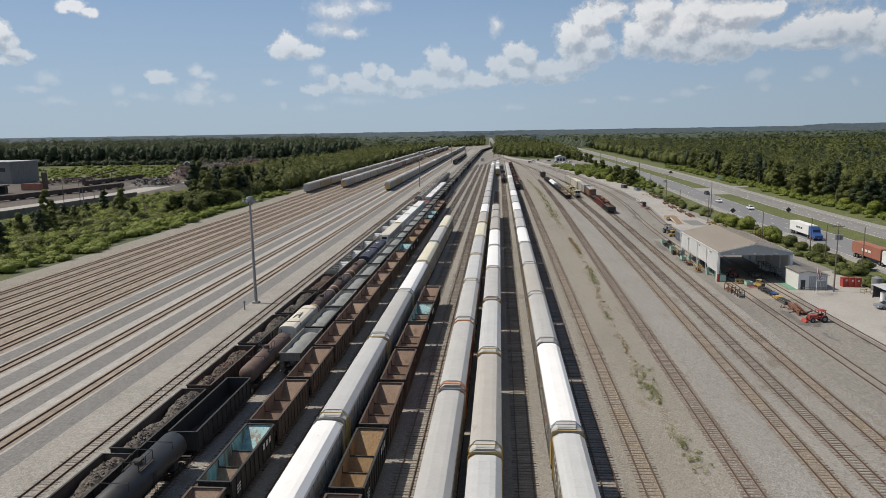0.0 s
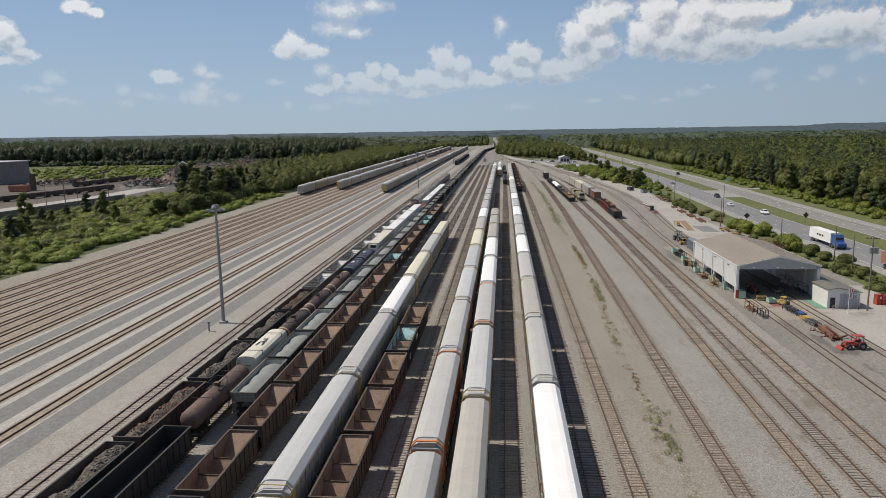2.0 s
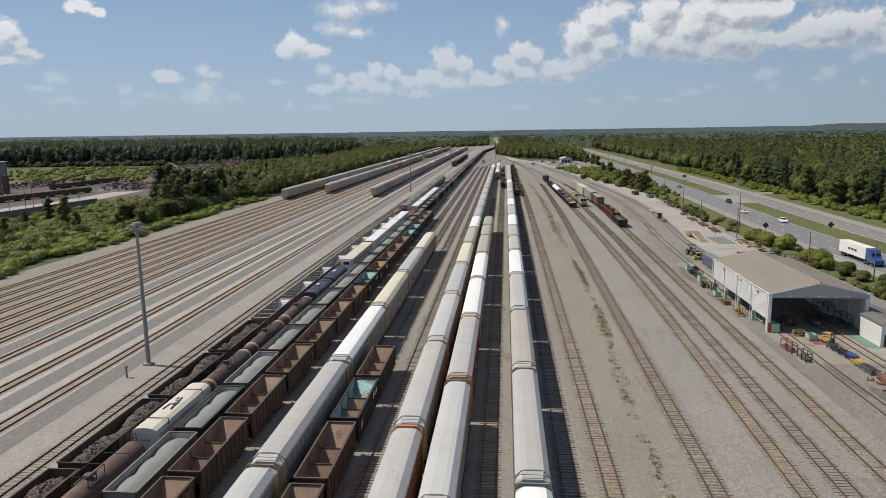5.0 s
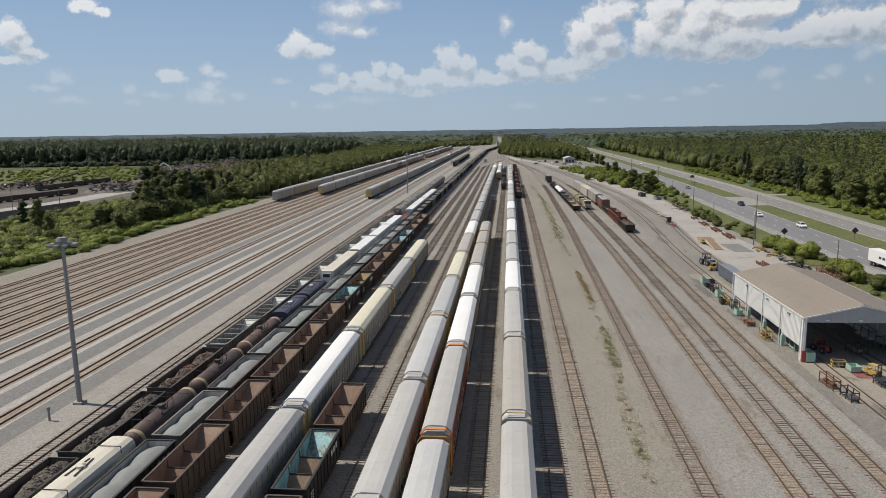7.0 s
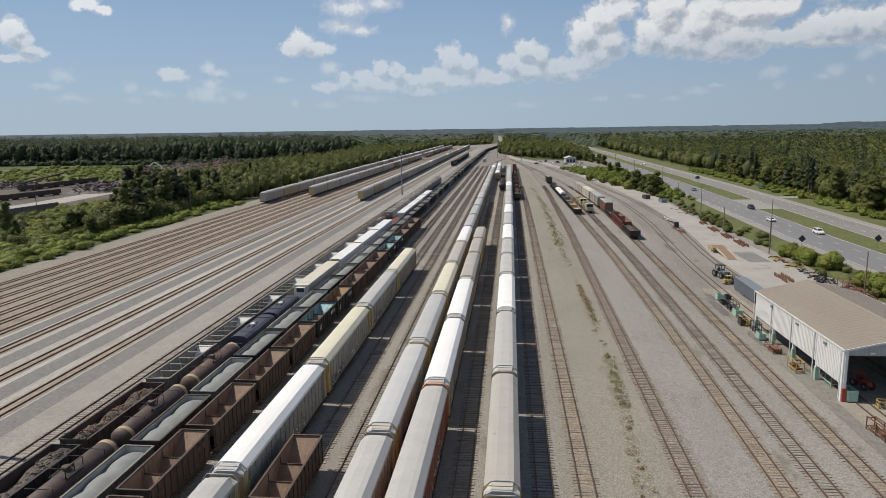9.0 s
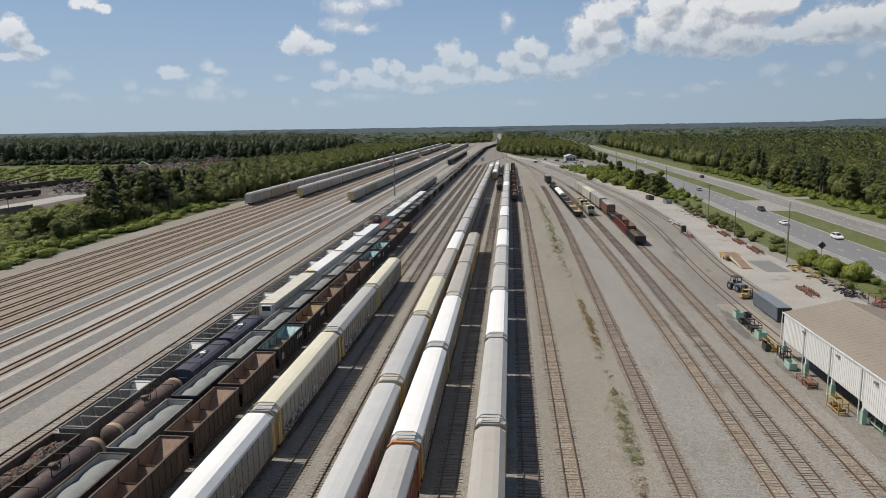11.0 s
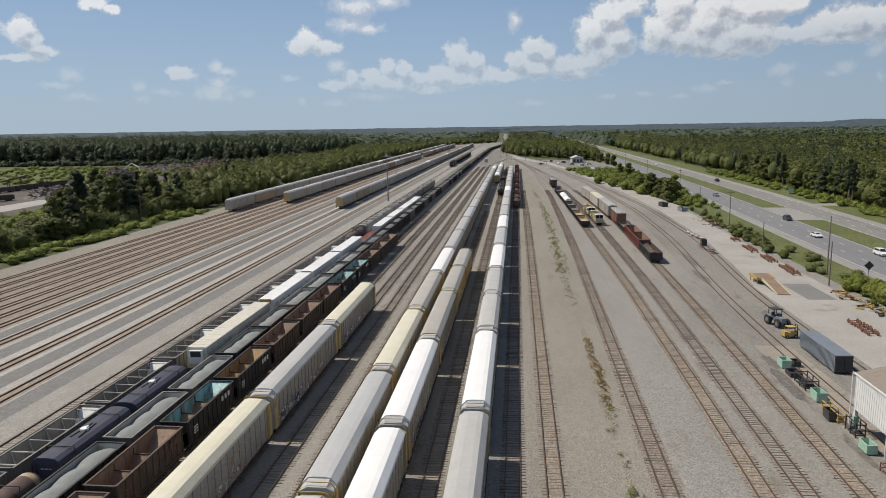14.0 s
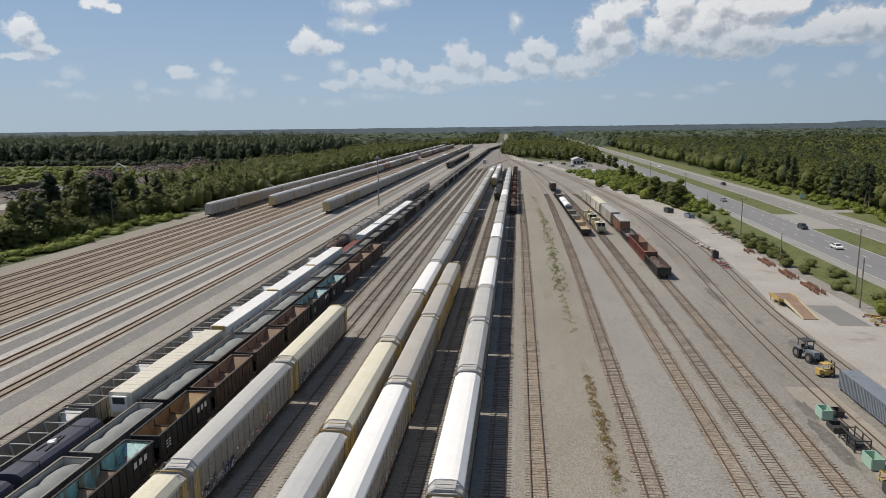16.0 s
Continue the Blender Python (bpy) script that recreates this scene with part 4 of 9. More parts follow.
for k in range(50):
    y = 470 + 8.0 * k
    x = along(LADDER, y)
    row = (bm.verts.new((x - 1.9 - 0.5 * noise.noise(Vector((y * 0.1, 3, 3))), y, 0.0215)), bm.verts.new((x + 1.9 + 0.5 * noise.noise(Vector((y * 0.1, 6, 3))), y, 0.0215)))
    if last:
        bm.faces.new((last[0], last[1], row[1], row[0]))
    last = row
tagged(part("pavement_ladder_ballast", bm, "bedbrown"), "dark ballast under a ladder of turnouts", "ballast", kind="structure")
TRACK_1 = [(8.05, -80), (8.05, 300), (7.0, 480), (2.0, 640), (-6, 760)]
TRACK_2 = [(16.6, -80), (17.5, 0), (19.0, 128), (20.6, 250), (20.6, 400), (16.0, 600), (0, 780)]
TRACK_3 = [(24.2, -80), (25.6, 10), (28.0, 128), (28.3, 200), (27.2, 290), (24.5, 436), (15, 620), (0, 790)]
TRACK_4 = [(28.4, -80), (31.9, 128), (32.8, 200), (32.4, 290), (29, 440), (18, 620), (2, 780)]
TRACK_5 = [(33.4, -80), (37.0, 128), (38.4, 190), (39.6, 290), (37, 380), (30, 490), (16, 640), (4, 760)]
TRACK_6 = [(43.6, 10), (44.4, 100), (44.7, 160), (46.1, 195), (50.5, 252), (52, 330), (44, 480), (30, 620)]
TRACK_7 = [(52.9, 40), (52.6, 100), (51.9, 176), (52.6, 195), (55.4, 222), (58.4, 262), (58, 340), (48, 480), (32, 630)]
for i, (pts, m, half) in enumerate(((TRACK_2, "bedbrown", 1.35), (TRACK_3, "bedrust", 1.1), (TRACK_5, "bedrust", 0.9), (TRACK_1, "bedrust", 0.8))):
    bm = B()
    last = None
    line = curve(pts)
    xs, ys = [p[0] for p in line], [p[1] for p in line]
    for k in range(230):
        y = -60 + 2.0 * k
        x = float(np.interp(y, ys, xs))
        a, b = half + 0.35 * noise.noise(Vector((y * 0.2, i, 2))), half + 0.35 * noise.noise(Vector((y * 0.2, i, 7)))
        row = (bm.verts.new((x - a, y, 0.0235)), bm.verts.new((x + b, y, 0.0235)))
        if last:
            bm.faces.new((last[0], last[1], row[1], row[0]))
        last = row
    tagged(part(f"pavement_ballast_{i + 1}", bm, m), "stained ballast between the rails", "ballast", kind="structure")
track(TRACK_1, "pale", 420, (-18, 42))
track(TRACK_2, "dark", 420, (-18, 42))
track(TRACK_3, "pale", 420, (-18, 42))
track(TRACK_4, "pale", 420, (-18, 42))
track(TRACK_5, "pale", 420, (-5, 42))
track(TRACK_6, None)
track(TRACK_7, None)
track([(62.6, 126), (61.1, 166)], None)

# ---------------------------------------------------------------- rolling stock
def bogie(parent, y, plain=False):
    """A two-axle truck under a wagon; plain: wheels and frame in one piece, for wagons far off."""
    bm = B()
    if plain:
        for dy in (-0.88, 0.88):
            for s in (-1, 1):
                tube(bm, (s * 0.72 - 0.07, dy, 0.42), (s * 0.72 + 0.07, dy, 0.42), 0.42, n=10)
    for s in (-1, 1):
        side_prism(bm, [(-1.25, 0.42), (-1.0, 0.3), (-0.35, 0.3), (0.35, 0.3), (1.0, 0.3), (1.25, 0.42), (1.2, 0.62), (0.55, 0.72), (0.3, 0.88), (-0.3, 0.88), (-0.55, 0.72), (-1.2, 0.62)], s * 0.99 - 0.07, s * 0.99 + 0.07)
    box(bm, -1.15, 1.15, -0.22, 0.22, 0.5, 0.92)
    b = part("bogie", bm, "under", parent)
    b.location = (0, y, 0)
    if plain:
        return b
    for dy in (-0.88, 0.88):
        bm = B()
        tube(bm, (-0.82, 0, 0), (0.82, 0, 0), 0.08, n=8)
        for s in (-1, 1):
            tube(bm, (s * 0.72 - 0.07, 0, 0), (s * 0.72 + 0.07, 0, 0), 0.42, n=16)
        w = part("wheelset", bm, "wheel", b)
        w.location = (0, dy, 0.42)
    return b


def coupler(parent, y, s):
    bm = B()
    box(bm, -0.14, 0.14, min(y, y + s * 0.62), max(y, y + s * 0.62), 0.72, 0.98)
    box(bm, -0.2, 0.2, min(y + s * 0.45, y + s * 0.66), max(y + s * 0.45, y + s * 0.66), 0.68, 1.02)
    part("coupler", bm, "under", parent)


def ladder(parent, x, y, z0, z1, material="yellow", face="x", w=0.42):
    bm = B()
    s = 1 if x > 0 else -1
    if face == "x":
        for dy in (-w / 2, w / 2):
            beam(bm, (x + s * 0.05, y + dy, z0), (x + s * 0.05, y + dy, z1), 0.05)
        n = int((z1 - z0) / 0.38)
        for i in range(n + 1):
            z = z0 + 0.1 + i * 0.38
            if z < z1:
                beam(bm, (x + s * 0.05, y - w / 2, z), (x + s * 0.05, y + w / 2, z), 0.035)
    else:
        for dx in (-w / 2, w / 2):
            beam(bm, (x + dx, y, z0), (x + dx, y, z1), 0.05)
        n = int((z1 - z0) / 0.38)
        for i in range(n + 1):
            z = z0 + 0.1 + i * 0.38
            if z < z1:
                beam(bm, (x - w / 2, y, z), (x + w / 2, y, z), 0.035)
    return part("ladder", bm, material, parent)


def tags_on_side(parent, side, y0, y1, z0, z1, materials, seed, n=16):
    """Painted scrawl and reporting marks, as flat bars and strokes on a side."""
    rng = random.Random(seed)
    for mname in materials:
        bm = B()
        for _ in range(n):
            y = rng.uniform(y0, y1)
            z = rng.uniform(z0, z1)
            x = side + (0.012 if side > 0 else -0.012)
            beam(bm, (x, y, z), (x, y + rng.uniform(-0.7, 0.7), z + rng.uniform(-0.6, 0.6)), 0.012, rng.uniform(0.09, 0.26))
        tagged(part("painted_scrawl", bm, mname, parent), kind="stuff")


def autorack(roof, side, ends, trim, label, length=27.4, simple=False, seed=1):
    """A covered car carrier: ribbed perforated sides, shouldered roof, end doors, low flat deck."""
    r = root("autorack_wagon", label, "rail wagon", "covered car carriers")
    h = length / 2
    ridge = random.Random(seed)
    bm = B()
    pts, top = ribbed(-1.42, 1.42, -h + 0.25, h - 0.25, 0.14 if not simple else 0.34, 0.08, int(length / 1.37) + 1)
    plan_prism(bm, pts, 0.95, 4.74, top if simple else None)
    for s in (-1, 1):
        for z in (2.35, 3.65) if not simple else ():
            box(bm, 1.40 if s > 0 else -1.47, 1.47 if s > 0 else -1.40, -h + 0.3, h - 0.3, z - 0.06, z + 0.06)
    body = part("body", bm, side, r)
    body.data.materials.append(M["racksand"])
    bm = B()
    for s in (-1, 1):
        box(bm, 1.3 if s > 0 else -1.54, 1.54 if s > 0 else -1.3, -h, h, 0.72, 1.02)
    box(bm, -0.35, 0.35, -h + 0.1, h - 0.1, 0.55, 1.0)
    part("deck_sill", bm, "under", r)
    # roof with sloping shoulders
    bm = B()
    prof = [(-1.54, 4.62), (-1.5, 4.9), (-0.98, 5.42), (-0.5, 5.5), (0.5, 5.5), (0.98, 5.42), (1.5, 4.9), (1.54, 4.62), (1.42, 4.62), (-1.42, 4.62)]
    prism(bm, prof, -h + 0.95, h - 0.95)
    if not simple:      # sheet laps
        m = int((length - 1.9) / 1.25)
        for i in range(1, m):
            y = -h + 0.95 + i * (length - 1.9) / m
            lap = [(x * 1.001, z + 0.005) for x, z in prof[:8]] + [(1.42, 4.66), (-1.42, 4.66)]
            prism(bm, lap, y - 0.015, y + 0.015)
    part("roof", bm, roof, r)
    for s in (-1, 1):
        # ribbed hood over the end
        bm = B()
        y0, y1 = sorted((s * (h - 0.95), s * (h - 0.02)))
        hood = [(x * 0.97, z - 0.14) for x, z in prof]
        crest = [(k * 0.3 + dx, 5.36 + dz) for k in range(-3, 4) for dx, dz in ((-0.025, 0), (-0.025, 0.014), (0.025, 0.014), (0.025, 0))] if not simple else hood[3:5]
        line = hood[:3] + crest + hood[5:]
        low = [(x * (0.93 if z > 5 else 1.0), z - 0.42 * max(0.0, z - 4.6)) for x, z in line]      # drops towards the end
        loft(bm, line, s * (h - 0.95), low, s * (h - 0.02))
        part("end_hood", bm, "grey" if trim != "orange" else "tan", r)
        bm = B()
        ya, yb = sorted((s * (h - 0.3), s * (h + 0.0)))
        yr = s * (h + 0.03)
        face = [(k * 0.21 + dx, yr if up else s * h) for k in range(-6, 7) for dx, up in ((-0.03, 0), (-0.03, 1), (0.03, 1), (0.03, 0))]
        plan_prism(bm, [(-1.4, s * (h - 0.3)), (-1.4, s * h)] + face + [(1.4, s * h), (1.4, s * (h - 0.3))], 1.02, 4.56)
        part("end_door", bm, ends, r)

        if not simple:
            bm = B()
            y = s * (h - 0.2)
            if trim == "orange":
                prism(bm, [(-1.58, 4.5), (-1.54, 4.93), (-1.0, 5.47), (1.0, 5.47), (1.54, 4.93), (1.58, 4.5), (1.5, 4.5), (1.46, 4.88), (0.96, 5.38), (-0.96, 5.38), (-1.46, 4.88), (-1.5, 4.5)], y - 0.16, y + 0.16)
            else:
                prism(bm, [(-1.6, 3.6), (-1.64, 4.85), (-1.2, 5.45), (1.2, 5.45), (1.64, 4.85), (1.6, 3.6), (1.53, 3.6), (1.56, 4.82), (1.17, 5.385), (-1.17, 5.385), (-1.56, 4.82), (-1.53, 3.6)], y - 0.035, y + 0.035)
            part("end_hoop", bm, trim, r)
            for q in (-1, 1):
                bm = B()
                for k in range(2):
                    ye = s * (h - 0.3 - 0.62 * k)
                    box(bm, q * 1.5 - 0.03, q * 1.5 + 0.03, ye - 0.28, ye + 0.28, 1.04, 4.6)
                part("corner_panel", bm, ends if ends != "grey" else "racktan", r)
                ladder(r, q * 1.53, s * (h - 1.3), 1.0, 4.8, trim if trim != "grey" else "panel")
        bogie(r, s * (h - 4.1), simple)
        if not simple:
            coupler(r, s * h, s)
    if not simple:
        for q in (-1, 1):
            tags_on_side(r, q * 1.475, -h + 1, -h + 9.0, 1.3, 2.1, ("boxwhite", "tblack", "bluecab"), seed + q, 26)
            tags_on_side(r, q * 1.475, -h + 9.5, h - 8, 1.3, 2.2, ("redpaint", "boxwhite", "mint"), seed + 9 + q, 13)
            tags_on_side(r, q * 1.475, 2, 5, 3.0, 3.6, ("yellow",), seed + 5 + q, 8)
    return r


def ribs(bm, half, x, z0, z1, n, w=0.1, d=0.1):
    for i in range(n):
        y = -half + 0.25 + i * (2 * half - 0.5) / (n - 1)
        for s in (-1, 1):
            box(bm, x if s > 0 else -x - d, x + d if s > 0 else -x, y - w / 2, y + w / 2, z0, z1)


def mound(bm, x0, x1, y0, y1, base, peaks, height, nx, ny, rough, seed):
    """A heaped load with cones in a row, falling to the walls."""
    off = Vector((seed * 3.7, seed * 1.3, 0))

    def hgt(x, y):
        best = 0
        for p in peaks:
            d = math.hypot(x / (x1 * 1.12), (y - p) / ((y1 - y0) / len(peaks) * 0.74))
            best = max(best, 1 - d * d * 0.9)
        lump = noise.fractal(Vector((x * 1.1, y * 1.1, 0)) + off, 1.0, 2.0, 4)
        return base + height * max(best, -0.15) + rough * lump
    grid(bm, x0, x1, y0, y1, nx, ny, hgt)


def hopper(outer, inner, label, load=None, seed=0, mark=None, plain=False):
    """An open-top hopper wagon: ribbed sides, sloped end sheets, two ridges across, or a load in three cones."""
    r = root("hopper_wagon", label, "rail wagon", "open hopper wagons")
    h, w, top = 6.15, 1.5, 3.45
    bm = B()
    for s in (-1, 1):
        box(bm, w - 0.06 if s > 0 else -w, w if s > 0 else -w + 0.06, -h, h, 0.85, top)
    ribs(bm, h, w, 0.8, top, 11, 0.11, 0.09)
    box(bm, -0.3, 0.3, -h + 0.3, h - 0.3, 0.62, 0.92)
    for s in (-1, 1):
        box(bm, w - 0.1 if s > 0 else -w - 0.1, w + 0.1 if s > 0 else -w + 0.1, -h - 0.25, h + 0.25, 0.75, 0.95)
        for q in (-1.1, -0.37, 0.37, 1.1):      # end struts and corner posts
            beam(bm, (q, s * (h - 0.1), 2.4), (q, s * (h - 1.6), 1.0), 0.12)
        for q in (-1.45, 1.45):
            box(bm, q - 0.06, q + 0.06, s * (h - 0.1) - 0.06, s * (h - 0.1) + 0.06, 0.9, 2.4)
    part("body", bm, outer, r)
    bm = B()
    for s in (-1, 1):      # rims
        box(bm, w - 0.1 if s > 0 else -w - 0.12, w + 0.12 if s > 0 else -w + 0.1, -h - 0.05, h + 0.05, top, top + 0.12)
        box(bm, -w + 0.1, w - 0.1, s * h - 0.1, s * h + 0.1, top, top + 0.12)
    part("top_rim", bm, outer, r)
    for s in (-1, 1):
        bm = B()
        yy = s * h
        box(bm, -w, w, min(yy, yy - s * 0.06), max(yy, yy - s * 0.06), 2.35, top)
        part("end_panel", bm, outer, r)
        bogie(r, s * (h - 1.45), plain)
        if not plain:
            ladder(r, 1.2 * s, s * (h + 0.06), 1.0, top, outer, "y")
            coupler(r, s * (h + 0.05), s)
    # inside: lining, slope sheets, ridges
    bm = B()
    for s in (-1, 1):
        box(bm, w - 0.075 if s > 0 else -w + 0.062, w - 0.062 if s > 0 else -w + 0.075, -h + 0.07, h - 0.07, 1.0, top - 0.01)
    for s in (-1, 1):
        yy = s * (h - 0.075)
        box(bm, -w + 0.08, w - 0.08, yy - 0.008, yy + 0.008, 2.4, top - 0.01)
    part("lining", bm, inner, r)
    if not load:
        for s in (-1, 1):
            bm = B()
            side_prism(bm, [(s * (h - 0.09), 3.3), (s * (h - 0.09), 3.2), (s * (h - 3.0), 0.86), (s * (h - 3.1), 0.92)], -w + 0.08, w - 0.08)
            part("slope_sheet", bm, inner, r)
        for y in (-1.7, 1.7):
            bm = B()
            side_prism(bm, [(y - 1.25, 0.9), (y + 1.25, 0.9), (y + 0.05, 2.5), (y - 0.05, 2.5)], -w + 0.08, w - 0.08)
            part("ridge", bm, "rustin" if inner == "tealin" else inner, r)
            bm = B()
            beam(bm, (-w + 0.08, y, 2.6), (w - 0.08, y, 2.6), 0.1)
            for s in (-1, 1):
                beam(bm, (s * (w - 0.1), y, 2.6), (s * (w - 0.1), y, 3.3), 0.09)
            part("cross_brace", bm, outer, r)
        bm = B()
        box(bm, -w + 0.08, w - 0.08, -h + 3.0, h - 3.0, 0.84, 0.88)
        part("floor_door", bm, inner, r)
    else:
        bm = B()
        mound(bm, -w + 0.08, w - 0.08, -h + 0.1, h - 0.1, 2.6, (-3.6, 0, 3.6), 0.85, 14 if not plain else 6, 44 if not plain else 14, 0.04, seed)
        part("load", bm, load, r, "heaped load of crushed stone", smooth=True)
    if mark:
        for s in (-1, 1):
            bm = B()
            for k, y in enumerate((2.6, 3.5, 4.4)):
                beam(bm, (s * (w + 0.1), y - 0.26, 2.7), (s * (w + 0.1), y + 0.26, 2.7), 0.012, 0.62)
            for k in range(3):
                for q in range(2):
                    beam(bm, (s * (w + 0.1), -4.9 + 0.55 * q, 1.75 + 0.32 * k), (s * (w + 0.1), -4.5 + 0.55 * q, 1.75 + 0.32 * k), 0.012, 0.16)
            tagged(part("owner_mark", bm, mark, r), kind="stuff")
    return r


def gondola(outer, inner, label, length=16.3, top=2.95, load=None, braces=False, seed=0, cat="open gondola wagons", cover=None):
    """A long open wagon with ribbed sides."""
    r = root("gondola_wagon", label, "rail wagon", cat)
    h, w = length / 2, 1.5
    bm = B()
    for s in (-1, 1):
        box(bm, w - 0.06 if s > 0 else -w, w if s > 0 else -w + 0.06, -h, h, 0.9, top)
        box(bm, w - 0.08 if s > 0 else -w - 0.1, w + 0.1 if s > 0 else -w + 0.08, -h, h, 0.7, 0.9)
    for s in (-1, 1):
        box(bm, -w + 0.06, w - 0.06, min(s * h, s * (h - 0.08)), max(s * h, s * (h - 0.08)), 0.9, top)
    ribs(bm, h, w, 0.9, top, 13, 0.13, 0.1)
    box(bm, -0.35, 0.35, -h + 0.4, h - 0.4, 0.55, 0.85)
    part("body", bm, outer, r)
    bm = B()
    for s in (-1, 1):
        box(bm, w - 0.08 if s > 0 else -w - 0.13, w + 0.13 if s > 0 else -w + 0.08, -h - 0.04, h + 0.04, top, top + 0.12)
        box(bm, -w + 0.08, w - 0.08, s * h - 0.1, s * h + 0.06, top, top + 0.12)
    part("top_rim", bm, outer, r)
    bm = B()
    for s in (-1, 1):
        box(bm, w - 0.075 if s > 0 else -w + 0.062, w - 0.062 if s > 0 else -w + 0.075, -h + 0.09, h - 0.09, 1.02, top - 0.01)
        box(bm, -w + 0.08, w - 0.08, s * (h - 0.095) - 0.007, s * (h - 0.095) + 0.007, 1.02, top - 0.01)
    part("lining", bm, inner, r)
    bm = B()
    box(bm, -w + 0.06, w - 0.06, -h + 0.08, h - 0.08, 0.9, 1.0)
    part("floor", bm, inner, r)
    if braces:
        n = 6
        # end slopes in white: sunlight on the sheets is put into their colour
        for s in (-1, 1):
            bm = B()
            side_prism(bm, [(s * (h - 0.12), top - 0.15), (s * (h - 0.12), top - 0.25), (s * (h - 1.7), 1.0), (s * (h - 1.8), 1.02)], -w + 0.09, w - 0.09)
            part("end_slope", bm, "boxwhite", r, "sloping end sheet, coloured white for sunlight on it")
        for i in range(n):
            y = -h + 0.9 + i * (2 * h - 1.8) / (n - 1)
            bm = B()
            beam(bm, (-w + 0.06, y, top - 0.1), (w - 0.06, y, top - 0.1), 0.11, 0.09)
            for s in (-1, 1):
                beam(bm, (s * (w - 0.08), y, top - 0.15), (s * (w - 0.45), y, 1.2), 0.1)
            part("cross_brace", bm, "greyin", r)
    if cover:      # arched sheet over hoops
        bm = B()
        arch = [(1.38 * math.cos(a), top + 0.12 + 0.95 * math.sin(a)) for a in (math.pi * k / 10 for k in range(11))]
        prism(bm, arch, -h + 0.3, h - 0.3)
        part("cover", bm, cover, r, "arched white cover sheet")
        hoop = None
        for k in range(8):
            y = -h + 0.9 + k * (2 * h - 1.8) / 7
            if hoop is None:
                bm = B()
                prism(bm, [(x * 1.012, z + 0.012) for x, z in arch], -0.04, 0.04)
                hoop = part("cover_hoop", bm, cover, r)
                hoop.location = (0, y, 0)
            else:
                share(hoop, r, pose(0, y, 0))
    for s in (-1, 1):
        ladder(r, 1.2 * s, s * (h + 0.07), 0.95, top, outer, "y")
        bogie(r, s * (h - 1.7))
        coupler(r, s * h, s)
    if load:
        rng = random.Random(seed)
        bm = B()
        n = 2 + seed % 2
        peaks = [(-0.62 + 1.24 * i / (n - 1)) * h + rng.uniform(-0.8, 0.8) for i in range(n)]
        mound(bm, -w + 0.08, w - 0.08, -h + 0.1, h - 0.1, top - 1.3, peaks, 1.3, 22, 110, 0.3, seed)
        part("load", bm, load, r, "rough heap of shredded scrap")
        # loose pieces on the heap
        bm = B()
        for _ in range(260):
            y = rng.uniform(-h * 0.85, h * 0.85)
            x = rng.uniform(-1.1, 1.1)
            k = max(1 - ((x / 1.42) ** 2 + ((y - p) / (2 * h / n * 0.62)) ** 2) * 0.9 for p in peaks)
            z = top - 1.3 + 1.3 * max(k, -0.1) + 0.06
            a, l = rng.uniform(0, 6.28), rng.uniform(0.12, 0.4)
            beam(bm, (x, y, z), (x + l * math.cos(a) * 0.6, y + l * math.sin(a), z + rng.uniform(-0.08, 0.16)), rng.uniform(0.06, 0.2), rng.uniform(0.04, 0.12))
        tagged(part("loose_scrap", bm, "rust" if seed % 2 else "scrapload", r), kind="stuff")
    return r


